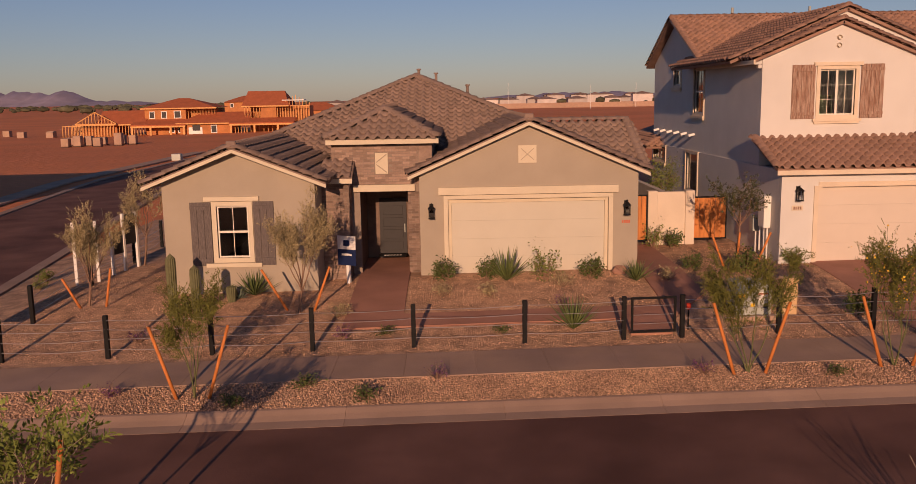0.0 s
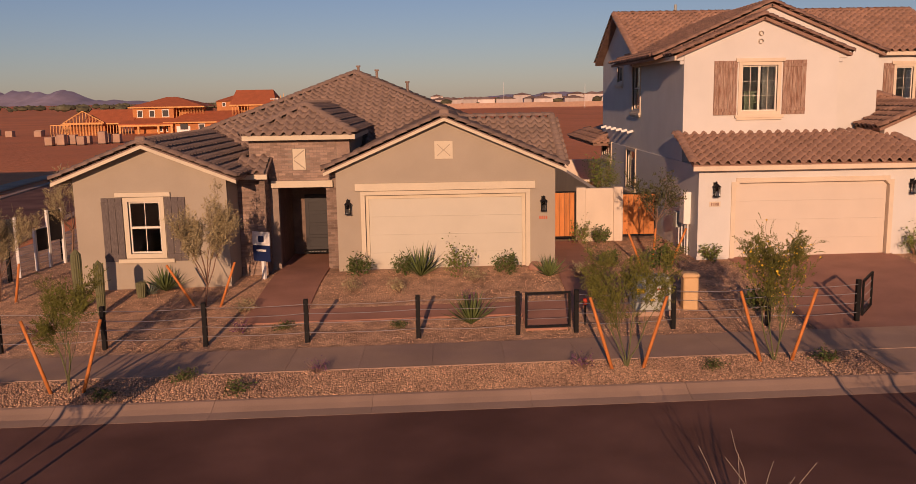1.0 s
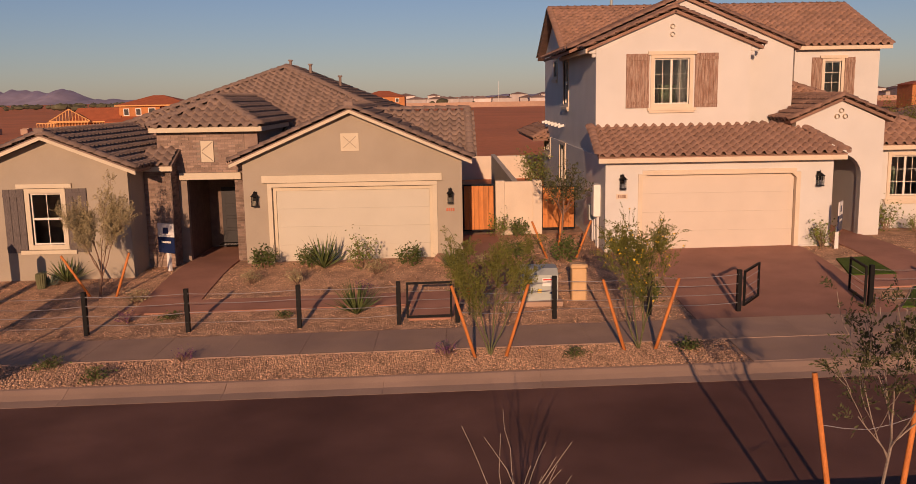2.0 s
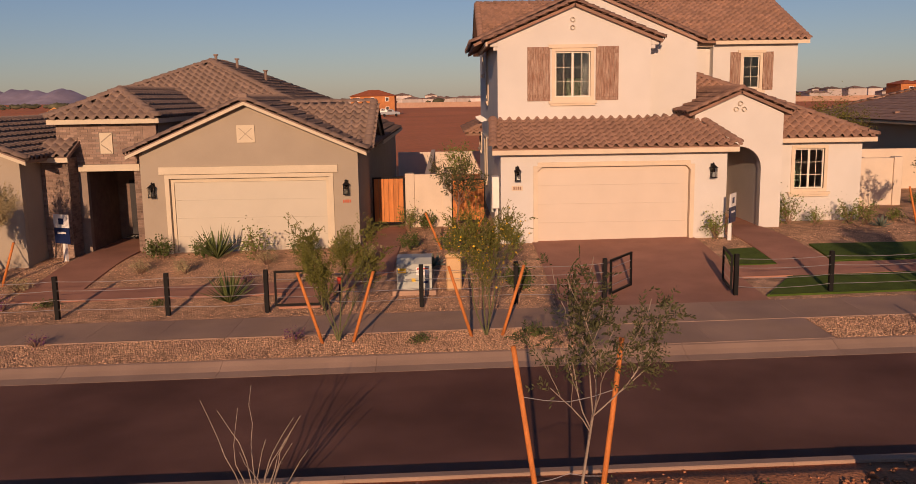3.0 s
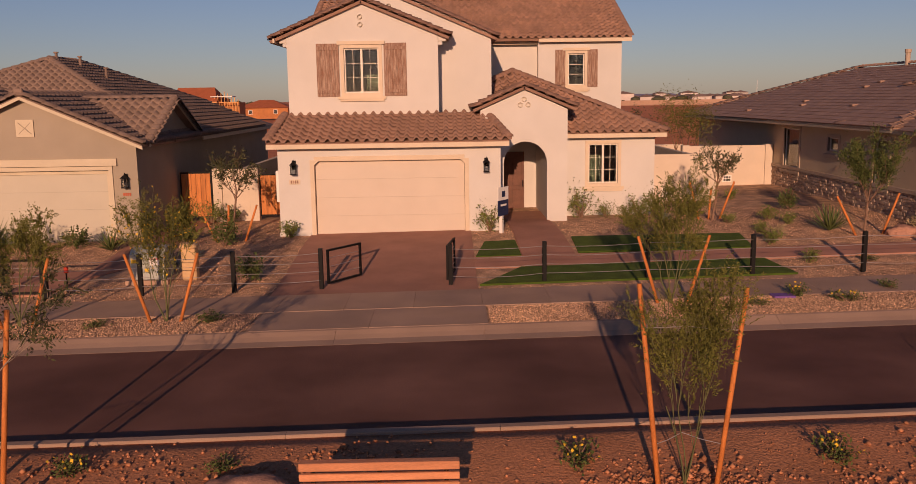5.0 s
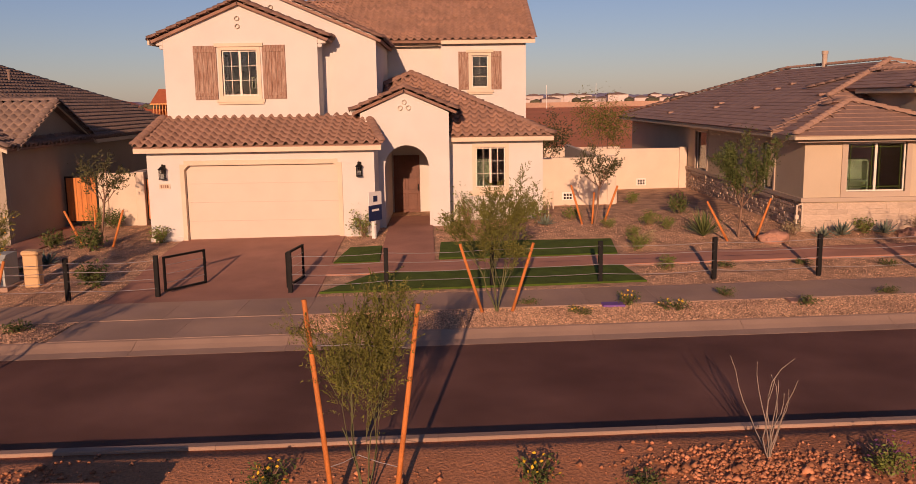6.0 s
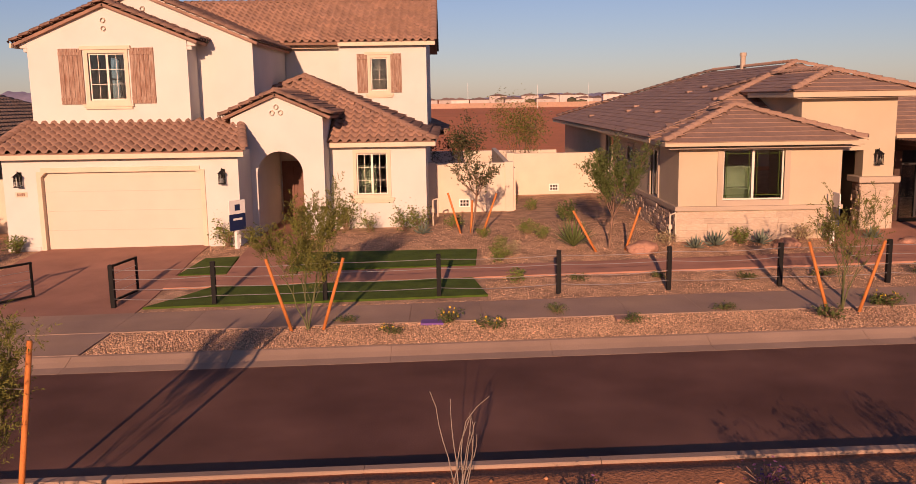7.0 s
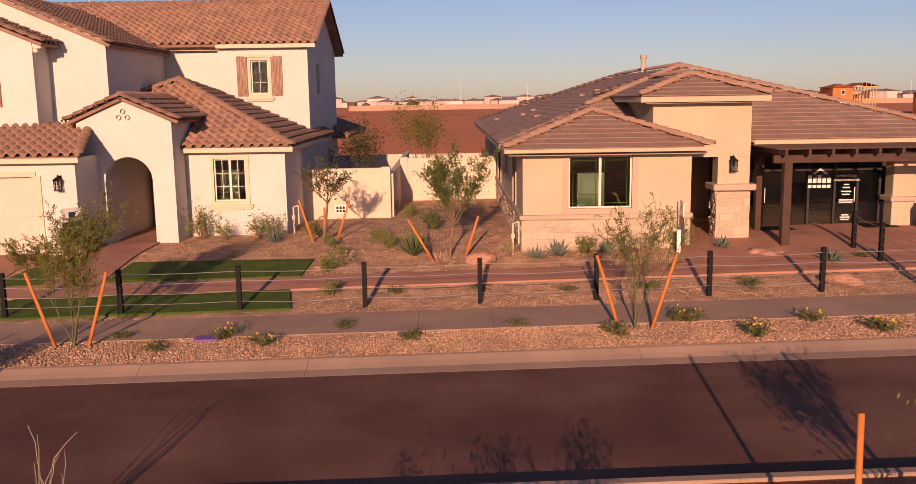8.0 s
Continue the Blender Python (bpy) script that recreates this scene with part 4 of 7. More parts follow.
paved("drive", [(11.0, 19.6), (16.0, 19.7), (16.0, 26.6), (11.0, 26.6)], "red-brown paver driveway before cream house")
sheet("path_entry", [(-2.72, 22.3), (-1.2, 22.3), (-1.2, 29.3), (-2.72, 29.3)], 0.04, M["paver"], "red-brown paver walk to brick entry", "path")
sheet("path_front", [(-2.72, 21.35), (5.6, 21.5), (5.6, 22.45), (-2.72, 22.3)], 0.04, M["paver"], "red-brown paver path along the front yard", "path", n=14)
sheet("path_gate", [(5.6, 21.5), (6.9, 23.2), (7.0, 30.2), (5.75, 30.2)], 0.043, M["paver"], "paver path towards side gate", "path")
sheet("path_gate_link", [(4.3, 20.3), (5.3, 20.3), (5.6, 21.52), (4.3, 21.5)], 0.046, M["paver"], "paver link from garden gate", "path")
sheet("path_porch", [(17.35, 21.0), (18.85, 21.0), (18.6, 30.3), (17.2, 30.3)], 0.04, M["paver"], "red-brown paver walk to arched porch", "path", n=14)
sheet("path_lawn", [(16.0, 21.75), (24.0, 21.95), (24.0, 22.95), (16.0, 22.75)], 0.036, M["paver"], "paver path between turf strips", "path")
sheet("path_sales", [(24.0, 21.95), (34.2, 22.2), (34.2, 23.3), (24.0, 22.95)], 0.04, M["paver"], "paver path towards sales house", "path", n=14)
sheet("path_sales_porch", [(34.2, 22.2), (47, 22.4), (47, 27.6), (34.2, 27.6)], 0.05, M["paver"], "paver terrace before shop front", "path", n=10)
sheet("path_sales_link", [(33.5, 23.2), (34.25, 22.9), (34.9, 27.6), (34.25, 27.6)], 0.047, M["paver"], "paver link to sales house entry", "path")
for pts, lab in (([(16.05, 22.85), (17.3, 22.85), (17.25, 24.5), (16.35, 24.4)], "small square of green artificial turf"), ([(18.9, 23.0), (23.8, 23.05), (23.9, 24.6), (18.95, 24.75)], "strip of green artificial turf under window"), ([(16.05, 20.1), (24.0, 20.35), (23.7, 21.9), (17.2, 21.7)], "long strip of green artificial turf by fence")):
    sheet("turf", pts, 0.045, M["turf"], lab, "lawn", n=12)


# ---- cable fence and gates ----
def fence_y(x):
    return 19.97 + SK * x


def fence_run(pts, label):
    x, y = pts[0]
    F = thing("cable_fence", (x, y, ground(x, y)), label, "fence", "cable fences")
    for x, y in pts:
        z = ground(x, y)
        bm = boxes((x - 0.052, x + 0.052, y - 0.052, y + 0.052, z - 0.15, z + 1.03), bevel=0.006)
        part("post", bm, M["black"], F)
    rr = random.Random(int(pts[0][0] * 10))
    for h in (0.24, 0.47, 0.70, 0.92):
        bm = bmesh.new()
        line = []
        for (xa, ya), (xb, yb) in zip(pts, pts[1:]):
            sag = rr.uniform(0.01, 0.06)
            for k in range(6):
                u = k / 6
                x, y = xa + (xb - xa) * u, ya + (yb - ya) * u
                line.append((x, y - 0.045, ground(x, y) + h - sag * 4 * u * (1 - u)))
        xb, yb = pts[-1]
        line.append((xb, yb - 0.045, ground(xb, yb) + h))
        tube(bm, line, 0.007, 4)
        part("cable", bm, M["cable"], F, "pale wire rope")
    return F


fence_run([(x, fence_y(x)) for x in (-10.4, -7.95, -5.55, -3.22, -0.86, 1.74, 4.08)], "black steel post fence with four cables, taupe house yard")
fence_run([(x, fence_y(x)) for x in (5.46, 7.76, 10.02, 12.16)], "black steel post fence with four cables beside driveway")
fence_run([(x, fence_y(x)) for x in (15.34, 17.66, 20.22, 22.86, 25.66, 28.25, 30.88, 33.46, 36.05, 38.6, 41.2)], "long black post fence with four cables before turf and gravel")
fence_run([(38.5, 21.0), (38.5, 22.9), (38.4, 24.2)], "short black post fence with cables beside terrace")
fence_run([(-11.0, 22.7), (-11.0, 26.6), (-11.0, 30.4), (-11.2, 34.0), (-11.3, 38.0)], "black post fence with cables along side street")


def steel_gate(a, b, label, h0=0.12, h1=0.98, post=False):
    """A gate leaf of square tube from its hinge at a to its free end at b."""
    ax, ay = a
    G = thing("steel_gate", (ax, ay, ground(ax, ay)), label, "gate", "steel gates")
    d = Vector((b[0] - ax, b[1] - ay, 0))
    L = d.length
    m = Matrix.Translation((ax, ay, ground(ax, ay))) @ Matrix.Rotation(math.atan2(d.y, d.x), 4, "Z")
    t = 0.025
    for nm, r in (("stile", (0.05, 0.05 + 2 * t, -t, t, h0, h1)), ("stile", (L - 2 * t, L, -t, t, h0, h1)), ("rail", (0.1, L - 0.05, -t, t, h1 - 2 * t, h1)), ("rail", (0.1, L - 0.05, -t, t, h0, h0 + 2 * t))):
        part(nm, turned(boxes(r), m), M["black"], G)
    for k in (1, 2, 3):
        z = h0 + (h1 - h0) * k / 4
        bm = bmesh.new()
        tube(bm, [(0.1, 0, z), (L - 0.05, 0, z)], 0.006, 4)
        part("wire", turned(bm, m), M["cable"], G)
    if post:
        part("hinge_post", boxes((ax - 0.055, ax + 0.055, ay - 0.055, ay + 0.055, ground(ax, ay) - 0.15, ground(ax, ay) + 1.05), bevel=0.006), M["black"], G)
    return G


steel_gate((4.21, fence_y(4.15) + 0.06), (5.34, fence_y(5.3) + 0.12), "closed black steel garden gate in cable fence")
steel_gate((12.28, fence_y(12.18) + 0.03), (13.03, 21.3), "open black steel driveway gate swung inward")
steel_gate((15.25, fence_y(15.25) + 0.03), (15.45, 21.6), "open black steel driveway gate against turf")


# ---- boundary walls and cedar gates ----
def cedar_gate(x0, x1, y, zb, zt, label):
    G = thing("cedar_gate", ((x0 + x1) / 2, y, zb), label, "gate", "cedar gates")
    part("gate_frame", boxes((x0, x0 + 0.05, y - 0.02, y + 0.05, zb, zt + 0.02)), M["black"], G, "black steel frame")
    part("gate_frame", boxes((x1 - 0.05, x1, y - 0.02, y + 0.05, zb, zt + 0.02)), M["black"], G)
    part("gate_frame", boxes((x0 + 0.05, x1 - 0.05, y - 0.02, y + 0.05, zt - 0.03, zt + 0.02)), M["black"], G)
    part("gate_frame", boxes((x0 + 0.05, x1 - 0.05, y - 0.02, y + 0.05, zb, zb + 0.05)), M["black"], G)
    n = 6
    w = (x1 - x0 - 0.1) / n
    for k in range(n):
        a = x0 + 0.05 + k * w
        part("board", boxes((a + 0.004, a + w - 0.004, y - 0.032, y - 0.021, zb + 0.05, zt - 0.03)), M["wood_gate"], G)


cedar_gate(5.8, 6.92, 30.2, 0.58, 2.18, "orange cedar board gate in black frame beside taupe house")
cedar_gate(8.55, 9.75, 30.4, 0.58, 2.06, "orange cedar board gate dappled with leaf shadow")


def block_wall(name, x0, x1, y, zb, zt, label, deep=0.2, cap=True):
    W = thing(name, ((x0 + x1) / 2, y, zb), label, "wall", "garden walls", kind="structure")
    part("wall_body", boxes((x0, x1, y, y + deep, zb - 0.4, zt), bevel=0.008), M["blockwall"], W)
    for xx in (x0, x1):
        part("pilaster", boxes((xx - 0.16, xx + 0.16, y - 0.08, y + deep + 0.08, zb - 0.4, zt + 0.04), bevel=0.012), M["blockwall"], W)
    return W


block_wall("garden_wall", 7.1, 8.4, 30.25, 0.58, 2.28, "short cream stucco garden wall between cedar gates")
block_wall("garden_wall", 22.5, 25.35, 32.4, 0.72, 2.42, "cream stucco garden wall beside two-storey house")
block_wall("garden_wall", 25.75, 29.4, 37.5, 0.78, 2.42, "cream stucco garden wall set back near sales house")
for x, y in ((23.7, 32.4), (27.6, 37.5)):
    v = thing("wall_vent", (x, y, 0.95), "pierced white drain block in garden wall foot", "vent")
    part("plate", boxes((x - 0.2, x + 0.2, y - 0.03, y - 0.004, 0.82, 1.12)), M["white"], v)
    # Black chips on the plate put the holes' shade into colour.
    for k in range(3):
        for j in range(2):
            part("hole", boxes((x - 0.15 + 0.11 * k, x - 0.07 + 0.11 * k, y - 0.036, y - 0.031, 0.86 + 0.12 * j, 0.95 + 0.12 * j)), M["black"], v)
sw = thing("side_wall", (9.6, 38, 0.5), "low block wall running back between the yards", "wall", kind="structure")
part("wall_body", boxes((7.6, 7.8, 30.5, 46, 0.2, 2.2)), M["blockwall"], sw)
sw = thing("side_wall", (25.5, 40, 0.5), "block wall running back between the yards", "wall", kind="structure")
part("wall_body", boxes((25.4, 25.6, 32.6, 46, 0.2, 2.2)), M["blockwall"], sw)
sw = thing("rear_wall", (20, 48, 0.5), "block wall behind the rear yards", "wall", kind="structure")
part("wall_body", boxes((5.5, 29.5, 52, 52.2, -0.3, 1.7)), M["blockwall"], sw)


# ---- plants ----
def leaf_mat(name, base, var=0.3):
    m = mat(name, base, 0.75, var * 0.6, 2.0, 30, 0.0, island=0.24, spec=0.15)
    b = m.node_tree.nodes["Principled BSDF"]
    b.inputs["Subsurface Weight"].default_value = 0.0
    return m


LEAF = {"paloverde": leaf_mat("leaf_paloverde", (0.135, 0.132, 0.03)), "grey": leaf_mat("leaf_grey_green", (0.36, 0.29, 0.155)), "green": leaf_mat("leaf_green", (0.085, 0.105, 0.03)), "dark": leaf_mat("leaf_dark", (0.075, 0.075, 0.032)), "bright": leaf_mat("leaf_bright", (0.15, 0.18, 0.04)), "yellow": leaf_mat("flower_yellow", (0.75, 0.48, 0.04), 0.1), "orange": leaf_mat("flower_orange", (0.75, 0.3, 0.03), 0.1), "purple": leaf_mat("flower_purple", (0.16, 0.06, 0.14), 0.2)}
BARK = {"green": mat("bark_green", (0.115, 0.115, 0.045), 0.8, 0.2, 5, 50, 0.2), "brown": mat("bark_brown", (0.22, 0.13, 0.085), 0.9, 0.25, 5, 50, 0.4), "pale": mat("bark_pale", (0.29, 0.225, 0.175), 0.85, 0.2, 5, 50, 0.2)}


def leaves(bm, places, size, rng, long=2.2, droop=0.0):
    for p in places:
        d = Vector((rng.gauss(0, 1), rng.gauss(0, 1), rng.gauss(0, 0.7) - droop)).normalized()
        s = d.cross(Vector((rng.gauss(0, 1), rng.gauss(0, 1), rng.gauss(0, 1)))).normalized()
        L = size * rng.uniform(0.6, 1.3)
        w = L / long
        p = Vector(p)
        a, b, c, e = (bm.verts.new(q) for q in (p, p + d * L * 0.5 + s * w * 0.5, p + d * L, p + d * L * 0.5 - s * w * 0.5))
        bm.faces.new((a, b, c, e))


def sprigs(bm, tips, core, n, per, length, leaf, up, rng, loose=0.06, slim=2.8):
    """Feathery twigs set with paired leaflets, reaching outward from the branch ends."""
    for _ in range(n):
        q = rng.choice(tips) + Vector((rng.gauss(0, loose), rng.gauss(0, loose), rng.gauss(0, loose)))
        d = ((q - core).normalized() * 0.7 + Vector((rng.gauss(0, 0.45), rng.gauss(0, 0.45), up + rng.gauss(0, 0.3)))).normalized()
        s = d.cross(Vector((rng.gauss(0, 1), rng.gauss(0, 1), rng.gauss(0, 1)))).normalized()
        L = length * rng.uniform(0.6, 1.25)
        for j in range(per):
            p = q + d * L * (j + rng.random()) / per - Vector((0, 0, 0.25 * L * (j / per) ** 2))
            e = (d * 0.7 + s * (1 if j % 2 else -1) * rng.uniform(0.5, 1.0) + Vector((0, 0, rng.gauss(0, 0.25)))).normalized()
            w = e.cross(Vector((rng.gauss(0, 1), rng.gauss(0, 1), rng.gauss(0, 1)))).normalized()
            a = leaf * rng.uniform(0.7, 1.3)
            bm.faces.new([bm.verts.new(v) for v in (p, p + e * a * 0.5 + w * a / slim * 0.5, p + e * a, p + e * a * 0.5 - w * a / slim * 0.5)])


def grow(rng, p, d, length, r, depth, bars, tips, spread, up):
    """Branches that fork; tips collects places along the thin wood."""
    pts, rad = [Vector(p)], [r]
    n = 4
    for k in range(n):
        d = (d + Vector((rng.gauss(0, 0.12), rng.gauss(0, 0.12), up * 0.12))).normalized()
        pts.append(pts[-1] + d * length / n)
        rad.append(r * (1 - 0.45 * (k + 1) / n))
        if depth <= 1:
            tips.append(pts[-1].copy())
    bars.append((pts, rad))
    if depth > 0:
        for k in range(rng.choice((2, 3, 3))):
            a = rng.uniform(0, 6.283)
            side = Vector((math.cos(a), math.sin(a), 0))
            nd = (d + side * spread * rng.uniform(0.6, 1.2)).normalized()
            q = pts[rng.choice((2, 3, 4))]
            grow(rng, q, nd, length * rng.uniform(0.55, 0.85), rad[-1] * 0.75, depth - 1, bars, tips, spread, up)


def tree(name, at, height, seed, leaf, bark, label, stems=1, trunk=0.45, spread=0.8, count=1400, size=0.06, puff=0.1, long=2.2, lean=0.15, flowers=None, radius=0.03, depth=3, up=1.0, twigs=None, low=0.45):
    rng = random.Random(seed)
    x, y = at
    T = thing(name, (x, y, ground(x, y)), label, "tree", "staked young trees")
    bars, tips = [], []
    g = Vector((x, y, ground(x, y) - 0.05))
    for s in range(stems):
        a = 6.283 * s / stems + rng.uniform(0, 1)
        d = Vector((math.cos(a) * lean, math.sin(a) * lean, 1)).normalized()
        if trunk > 0 and stems == 1:
            pts = [g, g + d * height * trunk * 0.5 + Vector((rng.gauss(0, 0.015), rng.gauss(0, 0.015), 0)), g + d * height * trunk]
            bars.append((pts, [radius * 1.25, radius * 1.05, radius * 0.95]))
            for k in range(5):
                a = 6.283 * k / 5 + rng.uniform(-0.4, 0.4)
                nd = Vector((math.cos(a) * spread, math.sin(a) * spread, rng.uniform(0.5, 1.3))).normalized()
                grow(rng, pts[-1] - d * height * trunk * rng.uniform(0, 0.12), nd, height * (1 - trunk) * rng.uniform(0.4, 0.6), radius * 0.55, depth - 1, bars, tips, spread * 0.8, up)
            grow(rng, pts[-1], Vector((0, 0, 1)), height * (1 - trunk) * 0.55, radius * 0.7, depth - 1, bars, tips, spread * 0.7, up)
        else:
            grow(rng, g, d, height * 0.48, radius, depth, bars, tips, spread, up)
    for i, (pts, rad) in enumerate(bars):
        if i == 0:
            bm = bmesh.new()
        tube(bm, pts, [max(q, 0.004) for q in rad], 5)
    part("trunk", bm, BARK[bark], T)
    if stems > 1:
        tips = [q for q in tips if q.z > g.z + low * height] or tips
    bm = bmesh.new()
    if twigs:
        sprigs(bm, tips, g + Vector((0, 0, height * 0.35)), *twigs, rng)
    places = []
    for k in range(count):
        q = rng.choice(tips)
        places.append(q + Vector((rng.gauss(0, puff), rng.gauss(0, puff), rng.gauss(0, puff))))
    leaves(bm, places, size, rng, long)
    part("crown", bm, LEAF[leaf], T)
    if flowers:
        bm = bmesh.new()
        leaves(bm, [rng.choice(tips) + Vector((rng.gauss(0, 0.08), rng.gauss(0, 0.08), rng.gauss(0, 0.08))) for _ in range(280)], 0.045, rng, 1.1)
        tagged(part("blossom", bm, LEAF[flowers], T), kind="stuff")
    return T


def stake(foot, top, label="orange-stained wooden tree stake leaning in gravel", r=0.035, wires=()):
    x, y = foot
    S_ = thing("tree_stake", (x, y, ground(x, y)), label, "stake", "tree stakes")
    z = ground(x, y)
    bm = bmesh.new()
    a, b = Vector((x, y, z - 0.1)), Vector(top)
    tube(bm, [a, a + (b - a) * 0.5, b], [r * 1.05, r, r * 0.92], 8)
    part("pole", bm, M["stake"], S_, smooth=True)
    if wires:
        for h, end in wires:
            q = a + (b - a) * h
            tw = bmesh.new()
            tube(tw, [q, (q + Vector(end)) / 2 + Vector((0, 0, -0.015)), Vector(end)], 0.005, 4)
            part("tie_wire", tw, M["cable"], S_, "thin tie wire")



def pair(cx, y, half_foot, half_top, h, dy=0.0):
    for s in (-1, 1):
        stake((cx + s * half_foot, y), (cx + s * half_top, y + dy, ground(cx, y) + h))


# trees on the gravel strip, two stakes each
for cx, y, seed, high, stems, n in ((-5.13, 16.9, 11, 2.25, 3, 760), (6.1, 17.35, 12, 2.3, 4, 1080), (9.2, 17.5, 13, 2.4, 4, 880), (20.2, 17.87, 14, 2.35, 4, 1350), (31.22, 18.0, 15, 2.2, 4, 260)):
    tree("paloverde_tree", (cx, y), high, seed, "paloverde", "green", "wispy young palo verde with thin green stems, staked", stems=stems, spread=0.5, lean=0.26, count=300, size=0.045, puff=0.12, long=2.6, radius=0.019, flowers="yellow" if cx == 9.2 else None, twigs=(n, 12, 0.22, 0.05, 0.2), low=0.32)
    pair(cx, y - 0.1, 0.29, 0.78, 1.5)
# yard trees
tree("acacia_tree", (-4.0, 22.75), 2.55, 21, "grey", "brown", "feathery grey-green young tree before taupe house", trunk=0.27, spread=0.45, count=500, size=0.05, puff=0.12, radius=0.032, twigs=(1500, 15, 0.28, 0.045, 0.6))
stake((-4.3, 23.0), (-4.95, 22.8, 1.25))
stake((-3.65, 22.9), (-3.15, 22.8, 1.3))
tree("acacia_tree", (-10.0, 23.9), 2.5, 22, "grey", "brown", "feathery grey-green young tree near side street", trunk=0.28, spread=0.45, count=400, size=0.05, puff=0.12, radius=0.032, twigs=(1200, 15, 0.28, 0.045, 0.6))
stake((-10.15, 23.8), (-10.55, 23.6, 0.95))
stake((-9.5, 23.8), (-9.25, 23.7, 1.2))
tree("acacia_tree", (-10.4, 29.6), 2.9, 23, "grey", "brown", "feathery grey-green young tree behind sign posts", trunk=0.4, spread=0.7, count=300, size=0.05, puff=0.12, radius=0.032, twigs=(560, 14, 0.30, 0.048, 0.6))
tree("orchid_tree", (8.6, 25.9), 2.75, 24, "dark", "brown", "dark-leaved young tree before cedar gates", trunk=0.52, spread=0.9, count=250, size=0.09, puff=0.1, long=1.9, radius=0.032, twigs=(190, 8, 0.26, 0.085, 0.0, ))
stake((8.25, 25.6), (7.75, 25.5, 1.55))
stake((9.05, 25.6), (9.5, 25.5, 1.55))
stake((8.55, 25.65), (8.62, 25.6, 1.55))
tree("orchid_tree", (23.8, 27.0), 2.5, 25, "dark", "brown", "dark-leaved young tree by cream house corner", trunk=0.52, spread=0.9, count=200, size=0.09, puff=0.1, long=1.9, radius=0.032, twigs=(170, 8, 0.26, 0.085, 0.0))
stake((23.5, 27.3), (23.1, 27.2, 1.9))
stake((24.15, 27.4), (24.6, 27.3, 1.85))
stake((23.8, 27.35), (23.85, 27.3, 1.65))
tree("oak_tree", (27.58, 24.5), 2.75, 26, "green", "brown", "bushy green young tree in gravel side yard", trunk=0.36, spread=0.42, count=1500, size=0.06, puff=0.13, long=1.8, radius=0.032, twigs=(950, 11, 0.22, 0.06, 0.45))
stake((27.2, 24.1), (26.5, 24.0, 1.7))
stake((27.95, 24.2), (28.35, 24.1, 1.75))
tree("rear_tree", (26.4, 40.5), 3.9, 27, "paloverde", "brown", "loose feathery tree behind garden wall", stems=3, spread=0.5, lean=0.35, count=4200, size=0.09, puff=0.22, radius=0.05)
tree("rear_tree", (23.4, 39.5), 3.2, 28, "dark", "brown", "dark bushy tree behind garden wall", trunk=0.3, count=3000, size=0.11, puff=0.2, radius=0.04)
tree("rear_tree", (8.6, 36.0), 2.6, 29, "bright", "brown", "small tree behind cedar gates", trunk=0.3, count=1800, size=0.09, puff=0.15, radius=0.03)

# near verge trees
tree("ash_tree", (9.72, 8.75), 3.35, 31, "dark", "pale", "thin pale-trunked sapling with clumped dark leaflets", trunk=0.52, spread=0.85, count=80, size=0.06, puff=0.08, long=1.8, radius=0.017, depth=3, twigs=(330, 12, 0.22, 0.055, -0.15))
stake((9.48, 8.65), (9.11, 8.75, 2.3), r=0.032, wires=((0.4, (9.72, 8.75, 0.83)), (0.78, (9.72, 8.75, 1.66))))
stake((10.0, 8.75), (10.29, 8.79, 2.36), r=0.032, wires=((0.4, (9.72, 8.75, 0.83)), (0.78, (9.72, 8.75, 1.66))))
tree("paloverde_tree", (18.15, 9.1), 2.2, 32, "paloverde", "green", "upright palo verde sapling tied between two stakes", stems=4, spread=0.42, lean=0.2, count=400, size=0.04, puff=0.08, long=3.0, radius=0.012, up=1.6, twigs=(1400, 13, 0.2, 0.036, 0.15), low=0.4)
stake((17.82, 9.0), (17.55, 9.1, 2.47), r=0.032, wires=((0.25, (18.1, 9.1, 0.62)), (0.8, (18.1, 9.1, 1.95))))
stake((18.5, 9.0), (18.83, 9.1, 2.4), r=0.032, wires=((0.25, (18.1, 9.1, 0.62)), (0.8, (18.1, 9.1, 1.95))))
tree("willow_shrub_tree", (-5.05, 9.4), 2.6, 33, "bright", "pale", "bright green leafy young tree on near verge", trunk=0.5, spread=0.95, count=200, size=0.10, puff=0.08, long=3.4, radius=0.022, twigs=(230, 9, 0.28, 0.085, 0.1))
tree("willow_shrub_tree", (32.35, 8.45), 1.9, 34, "green", "pale", "green young tree beside stake on near verge", trunk=0.35, spread=0.9, count=2600, size=0.07, puff=0.12, long=2.4, radius=0.025)
for x, y, h, seed in ((26.6, 7.1, 1.35, 35), (27.7, 7.2, 1.4, 36), (28.5, 7.0, 1.55, 37)):
    tree("willow_shrub_tree", (x, y), h, seed, "green", "pale", "low leafy young tree casting shade over street", trunk=0.3, spread=0.8, count=650, size=0.07, puff=0.09, long=2.4, radius=0.02)
stake((31.12, 8.3), (31.06, 8.25, 2.12), r=0.032)
stake((32.6, 8.3), (32.75, 8.3, 2.15), r=0.032)
stake((-5.2, 9.3), (-5.6, 9.3, 2.2), r=0.032)
stake((-4.7, 9.3), (-4.3, 9.3, 2.0), r=0.032)


